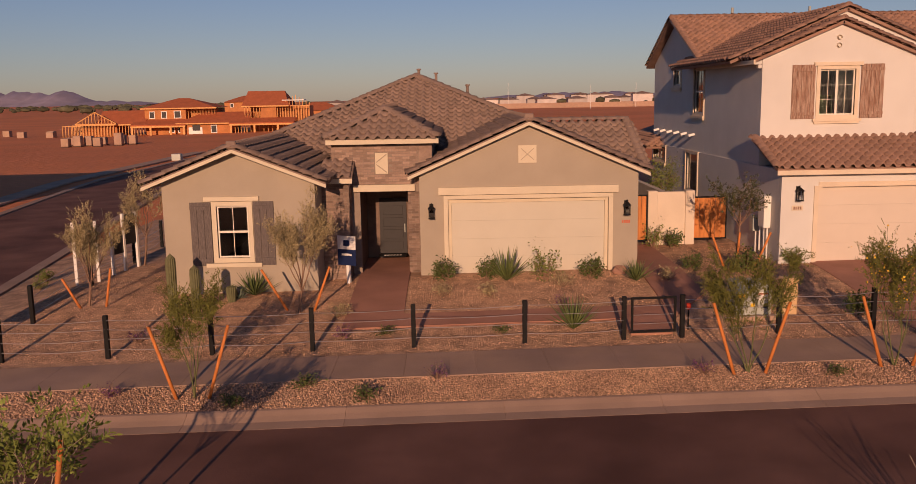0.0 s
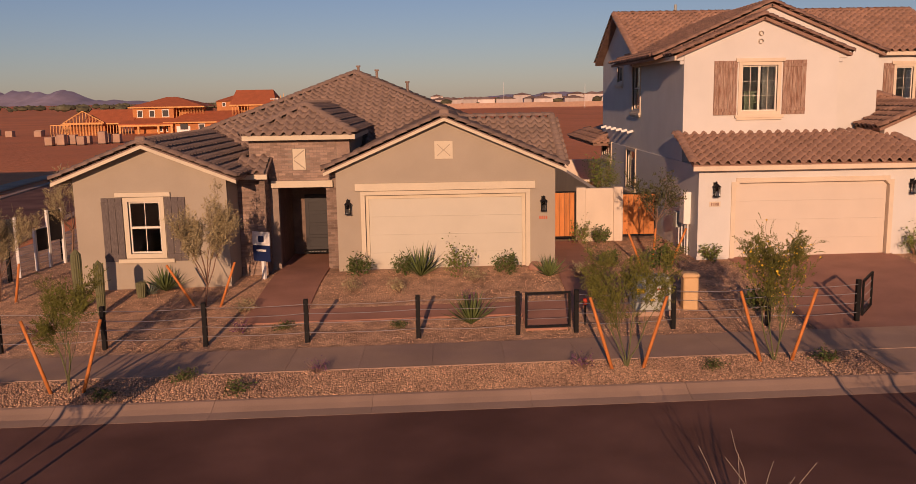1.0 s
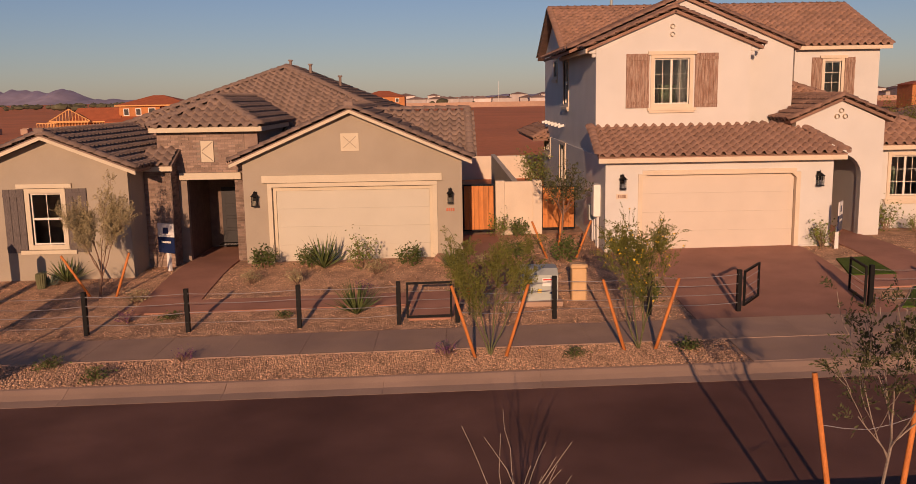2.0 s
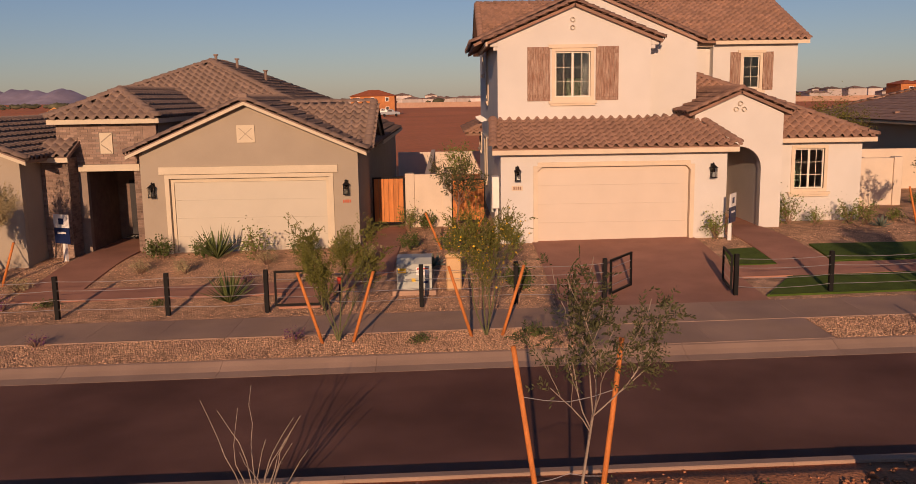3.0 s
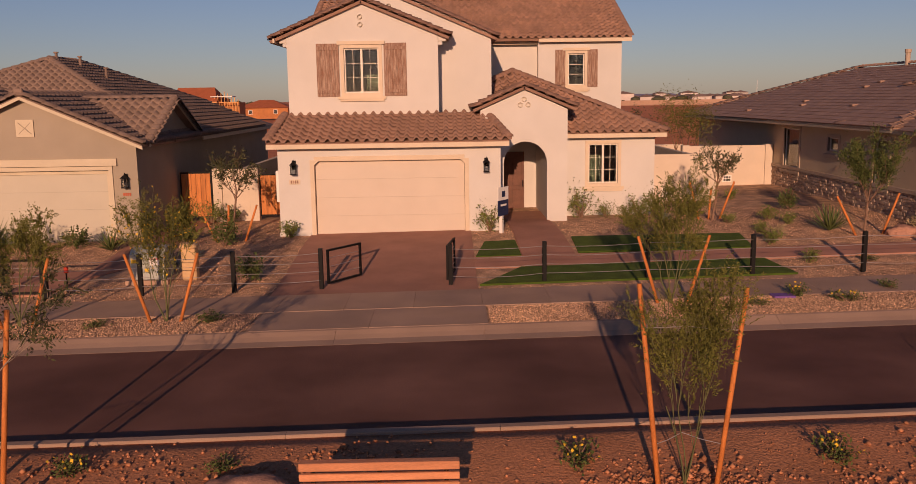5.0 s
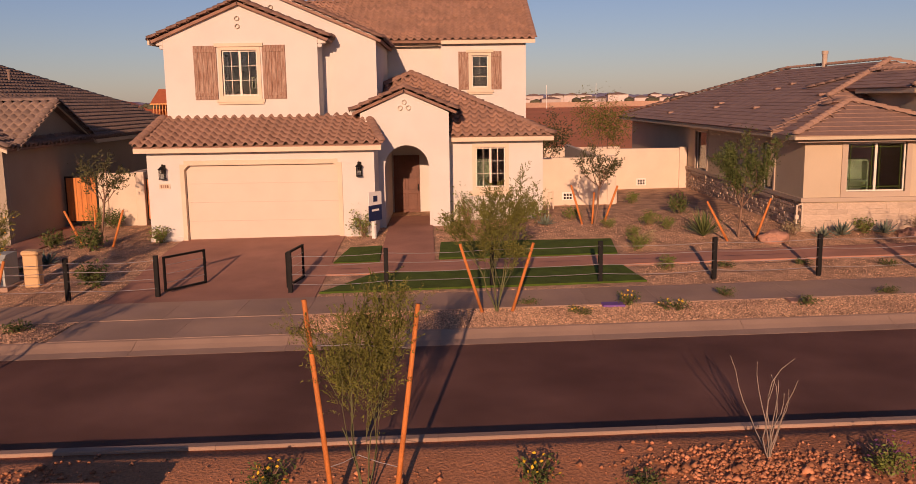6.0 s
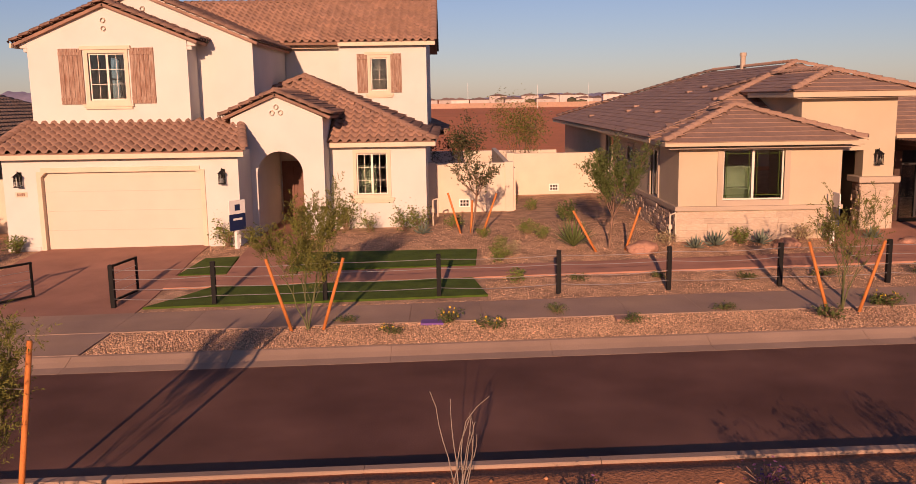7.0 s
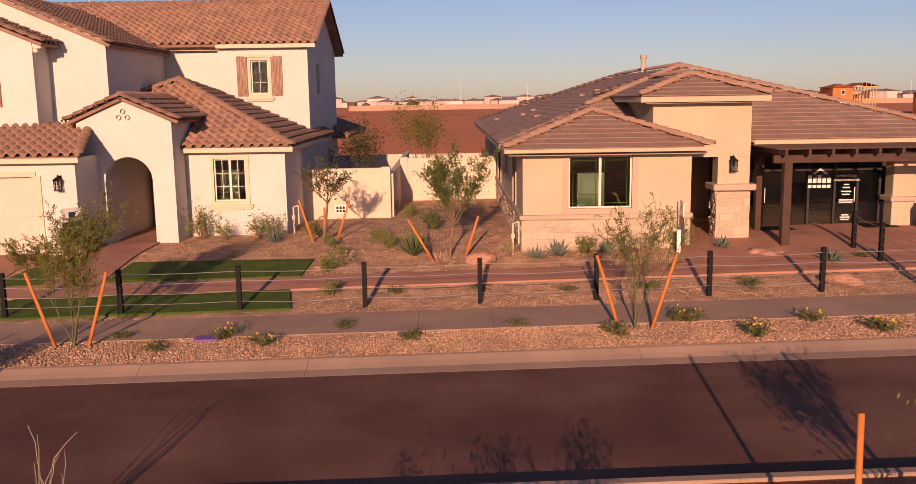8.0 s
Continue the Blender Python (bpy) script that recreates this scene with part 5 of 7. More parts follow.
def ocotillo(at, h, seed, n):
    rng = random.Random(seed)
    x, y = at
    O = thing("ocotillo", (x, y, ground(x, y)), "bare ocotillo with thin grey thorny wands", "cactus", "ocotillos")
    for k in range(n):
        a = 6.283 * k / n + rng.uniform(-0.3, 0.3)
        lean = rng.uniform(0.06, 0.36)
        p = Vector((x, y, ground(x, y) - 0.05))
        d = Vector((math.cos(a) * lean, math.sin(a) * lean * 0.7, 1)).normalized()
        L = h * rng.uniform(0.62, 1.05)
        pts = [p]
        for j in range(7):
            d = (d + Vector((rng.gauss(0, 0.17), rng.gauss(0, 0.17), 0.05))).normalized()
            pts.append(pts[-1] + d * L / 7)
        bm = bmesh.new()
        tube(bm, pts, [0.0095 - 0.0008 * j for j in range(8)], 5)
        for j in range(46):
            i = rng.randrange(1, 7)
            q = pts[i] + (pts[i + 1] - pts[i]) * rng.random()
            s = Vector((rng.gauss(0, 1), rng.gauss(0, 1), 0.3)).normalized()
            e = d.cross(s) * 0.004
            bm.faces.new([bm.verts.new(w) for w in (q - e, q + e, q + s * 0.035)])
        part("wand", bm, BARK["pale"], O)


ocotillo((6.1, 9.6), 1.7, 41, 13)
ocotillo((23.21, 9.96), 1.45, 42, 9)


# small shrubs: one of each kind, copied
def bush(name, seed, r, h, leaf, n, size, label, flower=None, long=2.2):
    rng = random.Random(seed)
    B = thing(name, (0, 0, 0), label, "shrub", "garden shrubs")
    bm = bmesh.new()
    tips = []
    for k in range(14):
        a, t = rng.uniform(0, 6.283), rng.uniform(0.3, 1.0)
        q = Vector((math.cos(a) * r * t, math.sin(a) * r * t, h * rng.uniform(0.5, 1.0) * (1.15 - 0.5 * t)))
        tube(bm, [(0, 0, -0.03), q * 0.5 + Vector((0, 0, 0.05 * h)), q], [0.012, 0.008, 0.004], 4)
        tips += [q, q * 0.75, q * 0.55]
    tagged(part("stem", bm, BARK["brown"], B), kind="stuff")
    bm = bmesh.new()
    leaves(bm, [rng.choice(tips) + Vector((rng.gauss(0, r * 0.17), rng.gauss(0, r * 0.17), rng.gauss(0, h * 0.12))) for _ in range(n)], size, rng, long)
    for v in bm.verts:
        v.co.z = max(v.co.z, 0.005)
    part("foliage", bm, LEAF[leaf], B)
    if flower:
        bm = bmesh.new()
        leaves(bm, [rng.choice(tips) + Vector((rng.gauss(0, r * 0.15), rng.gauss(0, r * 0.15), h * 0.12)) for _ in range(14)], 0.045, rng, 1.0)
        tagged(part("flower", bm, LEAF[flower], B), kind="stuff")
    return B


def spiky(name, seed, n, h, w, material, label, fold=0.35, spread=1.0):
    """A rosette of stiff blades."""
    rng = random.Random(seed)
    A = thing(name, (0, 0, 0), label, "succulent", "spiky plants")
    for k in range(n):
            bm = bmesh.new()
            a = 2.39996 * k + rng.uniform(-0.2, 0.2)
            t = (k + 0.5) / n
            lift = 1.35 - 1.1 * t * spread
            d = Vector((math.cos(a) * math.cos(lift), math.sin(a) * math.cos(lift), math.sin(lift)))
            s = Vector((-math.sin(a), math.cos(a), 0))
            L = h * rng.uniform(0.85, 1.1)
            base, mid, tip = Vector((0, 0, 0.03)), d * L * 0.5, d * L + Vector((0, 0, -0.06 * L * t))
            u = s.cross(d) * w * fold
            vs = [bm.verts.new(q) for q in (base - s * w * 0.4, base + u * 0, base + s * w * 0.4, mid - s * w * 0.5 + u, mid, mid + s * w * 0.5 + u, tip)]
            for f in ((0, 1, 4, 3), (1, 2, 5, 4), (3, 4, 6), (4, 5, 6)):
                bm.faces.new([vs[i] for i in f])
            part("blade", bm, material, A)
    return A


AGAVE = mat("agave_blue_green", (0.16, 0.19, 0.14), 0.6, 0.15, 6, 30, 0.0, island=0.2)
YUCCA = mat("yucca_green", (0.12, 0.15, 0.045), 0.65, 0.2, 6, 30, 0.0, island=0.3)
KINDS = {
    "low": bush("creeping_shrub", 1, 0.26, 0.2, "green", 260, 0.05, "small low green shrub in gravel"),
    "lantana": bush("lantana", 2, 0.3, 0.24, "green", 330, 0.05, "low green shrub dotted with yellow flowers", "yellow"),
    "twiggy": bush("sparse_shrub", 3, 0.25, 0.28, "purple", 130, 0.045, "sparse dull purple-green young shrub"),
    "round": bush("leafy_shrub", 4, 0.4, 0.62, "green", 620, 0.085, "round leafy green shrub by garage"),
    "tall": bush("upright_shrub", 5, 0.36, 0.8, "bright", 520, 0.065, "upright twiggy shrub with small leaves"),
    "dry": bush("dry_shrub", 6, 0.34, 0.42, "grey", 420, 0.055, "dry grey-green mound shrub"),
    "tuft": bush("bright_shrub", 7, 0.3, 0.38, "bright", 480, 0.055, "bright yellow-green rounded shrub"),
    "agave": spiky("agave", 8, 22, 0.42, 0.075, AGAVE, "blue-green agave rosette in gravel"),
    "yucca": spiky("yucca", 9, 44, 0.75, 0.045, YUCCA, "tall green strappy yucca", spread=0.8),
}
SPOTS = {
    "low": [(-4.3, 16.4), (-3.0, 17.35), (-1.7, 16.5), (7.8, 17.05), (25.4, 18.6), (26.8, 17.6), (28.9, 18.4), (30.8, 17.5), (32.3, 18.4), (26.3, 21.45), (28.3, 21.5), (30.3, 21.2), (32.2, 21.2), (-1.6, 20.9), (1.2, 20.8), (10.2, 17.3), (20.9, 18.35), (34.6, 21.2), (7.6, 22.9), (38.2, 23.4), (12.36, 9.75), (21.52, 9.4)],
    "lantana": [(21.9, 17.4), (23.1, 18.15), (23.95, 17.5), (32.35, 18.5), (33.4, 17.25), (34.8, 18.1), (35.8, 17.25), (10.39, 9.72), (16.93, 9.7), (20.23, 9.62)],
    "twiggy": [(-0.3, 17.6), (5.2, 17.35), (-6.9, 17.1), (-7.6, 20.9), (24.6, 9.7), (26.8, 10.1), (3.0, 22.6), (-2.6, 20.8)],
    "round": [(-0.1, 25.4), (1.1, 25.25), (4.1, 25.0), (7.2, 25.6), (10.3, 21.2), (8.6, 24.9), (7.6, 29.6), (27.1, 29.0)],
    "tall": [(2.8, 25.0), (16.6, 26.0), (19.8, 28.5), (20.6, 28.2), (21.7, 28.2), (7.0, 29.7), (22.2, 28.0), (33.9, 24.6)],
    "dry": [(-0.2, 23.7), (1.1, 23.6), (-2.9, 22.3), (29.2, 24.5), (33.0, 24.6), (24.7, 23.9), (3.2, 24.3), (6.3, 24.6)],
    "tuft": [(24.1, 26.3), (23.3, 28.4), (25.9, 25.9), (24.4, 23.4), (24.8, 21.45), (26.2, 32.4), (25.4, 33.6), (25.5, 26.6), (31.3, 24.55), (10.4, 26.0), (24.6, 24.7), (-12.9, 27.2), (-13.3, 28.6), (24.51, 9.45)],
    "agave": [(-5.9, 24.1), (30.5, 24.3), (31.8, 24.4), (22.3, 27.3), (37.3, 23.0), (35.0, 24.6), (8.0, 23.6), (29.9, 24.1)],
    "yucca": [(1.65, 25.0), (5.35, 24.6), (3.0, 20.8), (26.6, 24.6), (-5.5, 24.3)],
}
rs = random.Random(5)
for kind, spots in SPOTS.items():
    for i, (x, y) in enumerate(spots):
        k = rs.uniform(0.85, 1.2) * (1.1 if kind in ("lantana", "low") else 1.12)
        m = Matrix.Translation((x, y, ground(x, y))) @ Matrix.Rotation(rs.uniform(0, 6.28), 4, "Z") @ Matrix.Diagonal((k, k, k * rs.uniform(0.9, 1.15), 1))
        ob = KINDS[kind]
        if i == 0:
            ob.matrix_basis = m
        else:
            c = copy_thing(ob, Matrix.Translation((x, y, ground(x, y))) @ Matrix.Rotation(rs.uniform(0, 6.28), 4, "Z"))
            c.scale = (k, k, k * rs.uniform(0.9, 1.15))


def saguaro(at, h, r, seed):
    x, y = at
    C = thing("column_cactus", (x, y, ground(x, y)), "ribbed green column cactus before stucco wall", "cactus", "column cacti")
    bm = bmesh.new()
    ribs, rows = 14, 12
    rings = []
    for j in range(rows + 1):
        t = j / rows
        rr = r * (0.82 + 0.3 * math.sin(min(t * 1.6, 1.57))) * (1 if t < 0.86 else math.sqrt(max(0.0, 1 - ((t - 0.86) / 0.14) ** 2)) * 0.98 + 0.02)
        rings.append([bm.verts.new((x + rr * (1 - 0.13 * (k % 2)) * math.cos(3.14159 * k / ribs), y + rr * (1 - 0.13 * (k % 2)) * math.sin(3.14159 * k / ribs), ground(x, y) - 0.05 + (h + 0.05) * t)) for k in range(2 * ribs)])
    for a, b in zip(rings, rings[1:]):
        for k in range(2 * ribs):
            bm.faces.new((a[k], a[(k + 1) % (2 * ribs)], b[(k + 1) % (2 * ribs)], b[k]))
    bm.faces.new(rings[-1])
    part("column", bm, mat("cactus_skin", (0.13, 0.125, 0.06), 0.8, 0.15, 6, 50, 0.2), C)


saguaro((-7.35, 22.9), 1.66, 0.125, 1)
saguaro((-6.62, 22.5), 1.45, 0.118, 2)
saguaro((-6.05, 23.9), 0.45, 0.13, 3)


# ---- stones ----
def pebble_field(name, n, where, smin, smax, material, label, seed):
    """Loose stones strewn over the ground, joined."""
    rng = np.random.default_rng(seed)
    base = np.array([(1, 0, 0), (-1, 0, 0), (0, 1, 0), (0, -1, 0), (0, 0, 0.8), (0, 0, -0.8)], float)
    tri = np.array([(0, 2, 4), (2, 1, 4), (1, 3, 4), (3, 0, 4), (2, 0, 5), (1, 2, 5), (3, 1, 5), (0, 3, 5)])
    P = where(rng, n)
    zz = np.array([ground(x, y) for x, y in P])
    V = base[None] * rng.uniform(0.7, 1.3, (len(P), 6, 3))
    a = rng.uniform(0, 6.28, len(P))
    ca, sa = np.cos(a)[:, None], np.sin(a)[:, None]
    V = np.stack([V[..., 0] * ca - V[..., 1] * sa, V[..., 0] * sa + V[..., 1] * ca, V[..., 2]], -1)
    s = rng.uniform(smin, smax, len(P)) * rng.uniform(0.6, 1.2, len(P))
    V = V * s[:, None, None] + np.c_[P, zz + s * 0.25][:, None, :]
    F = (tri[None] + 6 * np.arange(len(P))[:, None, None]).reshape(-1, 3)
    me = bpy.data.meshes.new(name)
    me.vertices.add(len(P) * 6)
    me.vertices.foreach_set("co", V.reshape(-1))
    me.loops.add(len(F) * 3)
    me.loops.foreach_set("vertex_index", F.reshape(-1).astype(np.int32))
    me.polygons.add(len(F))
    me.polygons.foreach_set("loop_start", np.arange(0, len(F) * 3, 3, dtype=np.int32))
    me.update(calc_edges=True)
    me.materials.append(material)
    tagged(new(name, me), label, "gravel", kind="stuff")


def on_strip(rng, n):
    x = rng.uniform(-14, 42, n)
    s = rng.uniform(16.15, 17.72, n)
    keep = ~((x > 11.1) & (x < 16.15))
    return np.c_[x, s + SK * x][keep]


def on_yard(rng, n):
    x, y = rng.uniform(-12, 42, n), rng.uniform(19.6, 30, n)
    s = y - SK * x
    keep = (s > 19.5) & (rng.uniform(0, 1, n) < np.clip(1.5 - (s - 19.5) / 8, 0.15, 1))
    for x0, x1, y0, y1 in ((11.0, 16.0, 19, 27), (-2.72, -1.2, 22, 30), (-2.72, 5.6, 21.4, 22.4), (5.6, 7.0, 21.5, 30.5), (17.3, 18.8, 21, 30), (16, 24, 20, 24.7), (24, 34.2, 22.0, 23.1), (34.2, 47, 22.2, 30), (-8.2, -3.6, 24.6, 40), (-3.7, 5.8, 26, 40), (10, 17, 26.2, 40), (16.4, 22.5, 28, 40), (29.5, 47, 24.8, 40)):
        keep &= ~((x > x0) & (x < x1) & (y > y0) & (y < y1))
    return np.c_[x, y][keep]


pebble_field("gravel_strip", 100000, on_strip, 0.012, 0.030, M["stones"], "pinkish tan crushed gravel in planting strip", 1)
pebble_field("gravel_yard", 150000, on_yard, 0.010, 0.021, M["stones"], "pinkish tan crushed gravel over the front yards", 2)
SOILSTONE = mat("soil_stone", (0.46, 0.20, 0.10), 0.95, 0.15, 3, 40, 0.3, island=0.4)
def on_verge(rng, n):
    """Stones gathered in loose drifts along the verge."""
    cx, cy = rng.uniform(-12, 36, 60), rng.uniform(7.4, 10.2, 60)
    cx[:4], cy[:4] = (18.2, 23.4, 22.6, 5.5), (9.1, 9.7, 9.8, 9.9)
    k = np.where(rng.uniform(0, 1, n) < 0.22, rng.integers(0, 4, n), rng.integers(0, 60, n))
    p = np.c_[cx[k] + rng.normal(0, 0.55, n), cy[k] + rng.normal(0, 0.28, n)]
    return p[(p[:, 1] > 7.0) & (p[:, 1] - SK * p[:, 0] < 10.36)]


pebble_field("verge_gravel", 9000, lambda rng, n: np.c_[rng.uniform(-12, 36, n), rng.uniform(7.0, 10.35, n)], 0.005, 0.016, SOILSTONE, "fine loose red stones on near verge", 3)
pebble_field("verge_stones", 7000, on_verge, 0.014, 0.042, SOILSTONE, "drifts of broken red-brown stones on near verge", 4)
pebble_field("verge_clods", 260, on_verge, 0.035, 0.075, SOILSTONE, "larger red clods on near verge", 6)



def boulder(x, y, sx, sy, sz, seed, label, rock):
    bm = bmesh.new()
    bmesh.ops.create_icosphere(bm, subdivisions=4, radius=1)
    for v in bm.verts:
        n = noise.noise(v.co * 1.3 + Vector((seed * 7.1, 0, 0))) * 0.28 + noise.noise(v.co * 3.3 + Vector((0, seed * 3.7, 0))) * 0.16 + noise.noise(v.co * 8.0 + Vector((0, 0, seed))) * 0.05
        v.co = v.co * (1 + n)
        v.co = Vector((v.co.x * sx, v.co.y * sy, max(v.co.z, -0.35) * sz)) + Vector((x, y, ground(x, y) + 0.25 * sz))
    single("boulder", bm, rock, label, "rock", "boulders", smooth=True)


ROCK = mat("boulder_red_brown", (0.46, 0.235, 0.155), 0.92, 0.2, 2.5, 30, 0.5, second=(0.28, 0.16, 0.115))
boulder(12.85, 9.0, 0.62, 0.4, 0.24, 1, "flat-topped red-brown boulder on soil verge", ROCK)
boulder(28.4, 23.9, 0.42, 0.3, 0.26, 2, "reddish boulder beside staked tree", ROCK)
boulder(36.85, 21.3, 0.45, 0.3, 0.2, 3, "reddish flat boulder behind fence", ROCK)
boulder(5.05, 25.6, 0.2, 0.14, 0.2, 4, "small tan boulder at garage corner", ROCK)
boulder(36.0, 24.0, 0.5, 0.3, 0.15, 5, "low grey boulder by terrace", ROCK)
boulder(32.4, 24.0, 0.35, 0.25, 0.2, 6, "reddish boulder before sales house", ROCK)
for x, y, col, lab in ((22.74, 18.05, (0.20, 0.09, 0.30), "flat purple utility lid in gravel"), (26.75, 17.9, (0.40, 0.22, 0.15), "flat tan utility lid in gravel"), (28.3, 9.9, (0.16, 0.07, 0.30), "purple utility lid on soil verge"), (26.9, 9.95, (0.14, 0.05, 0.26), "round purple valve lid on soil")):
    z = ground(x, y)
    single("valve_cover", turned(boxes((-0.24, 0.24, -0.17, 0.17, -0.05, 0.035), bevel=0.015), Matrix.Translation((x, y, z + 0.02))), mat("lid_paint", col, 0.6, 0.1, 4, 50, 0.1), lab, "utility lid", "utility lids")


# ---- bench on the near verge ----
def bench():
    x0, x1, y = 13.60, 15.40, 8.32
    z = ground(14.4, 8.3)
    B = thing("slatted_bench", (14.45, y - 0.25, z), "slatted cedar bench with black steel legs facing street", "bench")
    wood = mat("bench_wood", (0.60, 0.25, 0.12), 0.6, 0.15, 3, 30, 0.15, piece=0.1, stretch=(0.6, 5, 5))
    top = 0.655
    for k in range(4):
        a = top - 0.115 * (k + 1)
        part("back_slat", boxes((x0, x1, y - 0.04, y + (0.08 if k == 0 else 0.01), a + 0.024, a + (0.108 if k else 0.122)), bevel=0.008), wood, B)
    for k in range(4):
        b = y + 0.10 + 0.11 * k
        part("seat_slat", boxes((x0, x1, b, b + 0.095, z + 0.43, z + 0.46), bevel=0.006), wood, B)
    for x in (x0 + 0.15, (x0 + x1) / 2, x1 - 0.15):
        part("leg", boxes((x - 0.025, x + 0.025, y + 0.015, y + 0.06, z - 0.05, z + 0.74)), M["black"], B)
        part("leg", boxes((x - 0.025, x + 0.025, y + 0.45, y + 0.5, z - 0.05, z + 0.43)), M["black"], B)
        part("bearer", boxes((x - 0.025, x + 0.025, y + 0.062, y + 0.52, z + 0.39, z + 0.43)), M["black"], B)


bench()


# ---- utilities ----
def transformer():
    T = thing("transformer_box", (7.55, 21.6, ground(7.55, 21.6)), "grey-green pad transformer with yellow and white labels", "utility box")
    z = ground(7.55, 21.6)
    part("pad", boxes((7.0, 8.1, 21.1, 22.1, z - 0.1, z + 0.07), bevel=0.01), M["concrete"], T)
    bm = bmesh.new()
    prism(bm, [(21.25, z + 0.07), (21.98, z + 0.07), (21.98, z + 0.86), (21.42, z + 0.86), (21.25, z + 0.72)], 0, 0.88)
    part("cabinet", place(bm, "west", 7.11), M["metal_grey"], T)
    yel, red = mat("label_yellow", (0.8, 0.5, 0.03), 0.5, 0.03), mat("label_red", (0.6, 0.05, 0.03), 0.5, 0.03)
    for x0, x1, a, b, mm in ((7.14, 7.34, 0.5, 0.62, yel), (7.6, 7.92, 0.44, 0.64, M["white"]), (7.62, 7.9, 0.585, 0.62, red), (7.48, 7.58, 0.28, 0.36, yel), (7.78, 7.9, 0.24, 0.29, M["navy"])):
        part("label", boxes((x0, x1, 21.24 - (0.004 if mm is red else 0.0), 21.248 - (0.004 if mm is red else 0.0), z + a, z + b)), mm, T)


transformer()
zz = ground(8.55, 21.6)
ped = thing("utility_pedestal", (8.55, 21.6, zz), "tan plastic utility pedestal with rounded cap", "utility box")
TANP = mat("pedestal_tan", (0.62, 0.40, 0.20), 0.6, 0.06, 3, 50, 0.05)
part("body", boxes((8.36, 8.74, 21.45, 21.75, zz - 0.1, zz + 0.82), bevel=0.03), TANP, ped)
part("cap", boxes((8.33, 8.77, 21.42, 21.78, zz + 0.8, zz + 0.93), bevel=0.04), TANP, ped)
fl = thing("marker_flag", (5.75, 20.6, ground(5.75, 20.6)), "small red plastic utility marker in gravel", "marker")
bm = bmesh.new()
tube(bm, [(5.75, 20.6, ground(5.75, 20.6) - 0.05), (5.75, 20.6, ground(5.75, 20.6) + 0.55)], 0.02, 6)
part("rod", bm, M["black"], fl)
part("marker", boxes((5.70, 5.80, 20.57, 20.63, ground(5.75, 20.6) + 0.5, ground(5.75, 20.6) + 0.66), bevel=0.01), mat("marker_red", (0.6, 0.05, 0.02), 0.5), fl)


def meter_bank():
    B = thing("meter_bank", (9.9, 28.2, 0.5), "electric meter, service boxes and pipes on cream side wall", "meter")
    part("panel", boxes((9.82, 10.04, 27.0, 27.5, 1.45, 2.45), bevel=0.01), M["white"], B)
    part("box", boxes((9.84, 10.04, 28.0, 28.35, 1.2, 1.7), bevel=0.01), M["metal_grey"], B)
    bm = bmesh.new()
    bmesh.ops.create_cone(bm, cap_ends=True, segments=16, radius1=0.11, radius2=0.1, depth=0.16, matrix=Matrix.Translation((9.95, 27.75, 2.0)) @ Matrix.Rotation(radians(90), 4, "Y"))
    part("meter", bm, M["metal_grey"], B)
    for y, a, b in ((27.1, 0.4, 1.45), (27.35, 0.4, 1.45), (28.1, 0.5, 1.2), (27.75, 0.6, 1.9)):
        bm = bmesh.new()
        tube(bm, [(9.98, y, a), (9.98, y, b)], 0.03, 8)
        part("conduit", bm, M["white"], B)


meter_bank()
for x, y, lab in ((22.6, 29.1, "white irrigation pipe riser at cream house corner"), (29.3, 24.6, "tan backflow pipe riser by stone base")):
    R = thing("pipe_riser", (x, y, ground(x, y)), lab, "pipe")
    z = ground(x, y)
    bm = bmesh.new()
    tube(bm, [(x, y, z - 0.05), (x, y, z + 0.85), (x + 0.16, y, z + 0.9)], 0.028, 8)
    tube(bm, [(x + 0.16, y, z + 0.9), (x + 0.16, y, z + 0.3)], 0.024, 8)
    part("pipe", bm, M["trim_b"], R)
    part("valve", boxes((x - 0.05, x + 0.05, y - 0.05, y + 0.05, z + 0.45, z + 0.58), bevel=0.01), M["trim_b"], R)


# ---- signs ----
def lot_sign(x, y, label, yaw=0.0, word=True):
    z = ground(x, y)
    S_ = thing("lot_sign", (x, y, z), label, "sign", "model home signs")
    m = Matrix.Translation((x, y, z)) @ Matrix.Rotation(radians(yaw), 4, "Z")
    part("post", turned(boxes((-0.05, 0.05, 0.0, 0.1, -0.1, 0.66), bevel=0.006), m), M["white"], S_)
    part("panel", turned(boxes((-0.3, 0.3, -0.03, -0.002, 0.55, 1.02)), m), M["navy"], S_, "navy lower panel")
    part("panel", turned(boxes((-0.3, 0.3, -0.03, -0.002, 1.024, 1.42)), m), M["white"], S_, "white upper panel")
    part("emblem", turned(boxes((-0.1, 0.1, -0.036, -0.031, 1.12, 1.3), bevel=0.002), m), M["navy"], S_)
    part("word_bar", turned(boxes((-0.17, 0.17, -0.036, -0.031, 0.84, 0.90)), m), M["white"], S_)


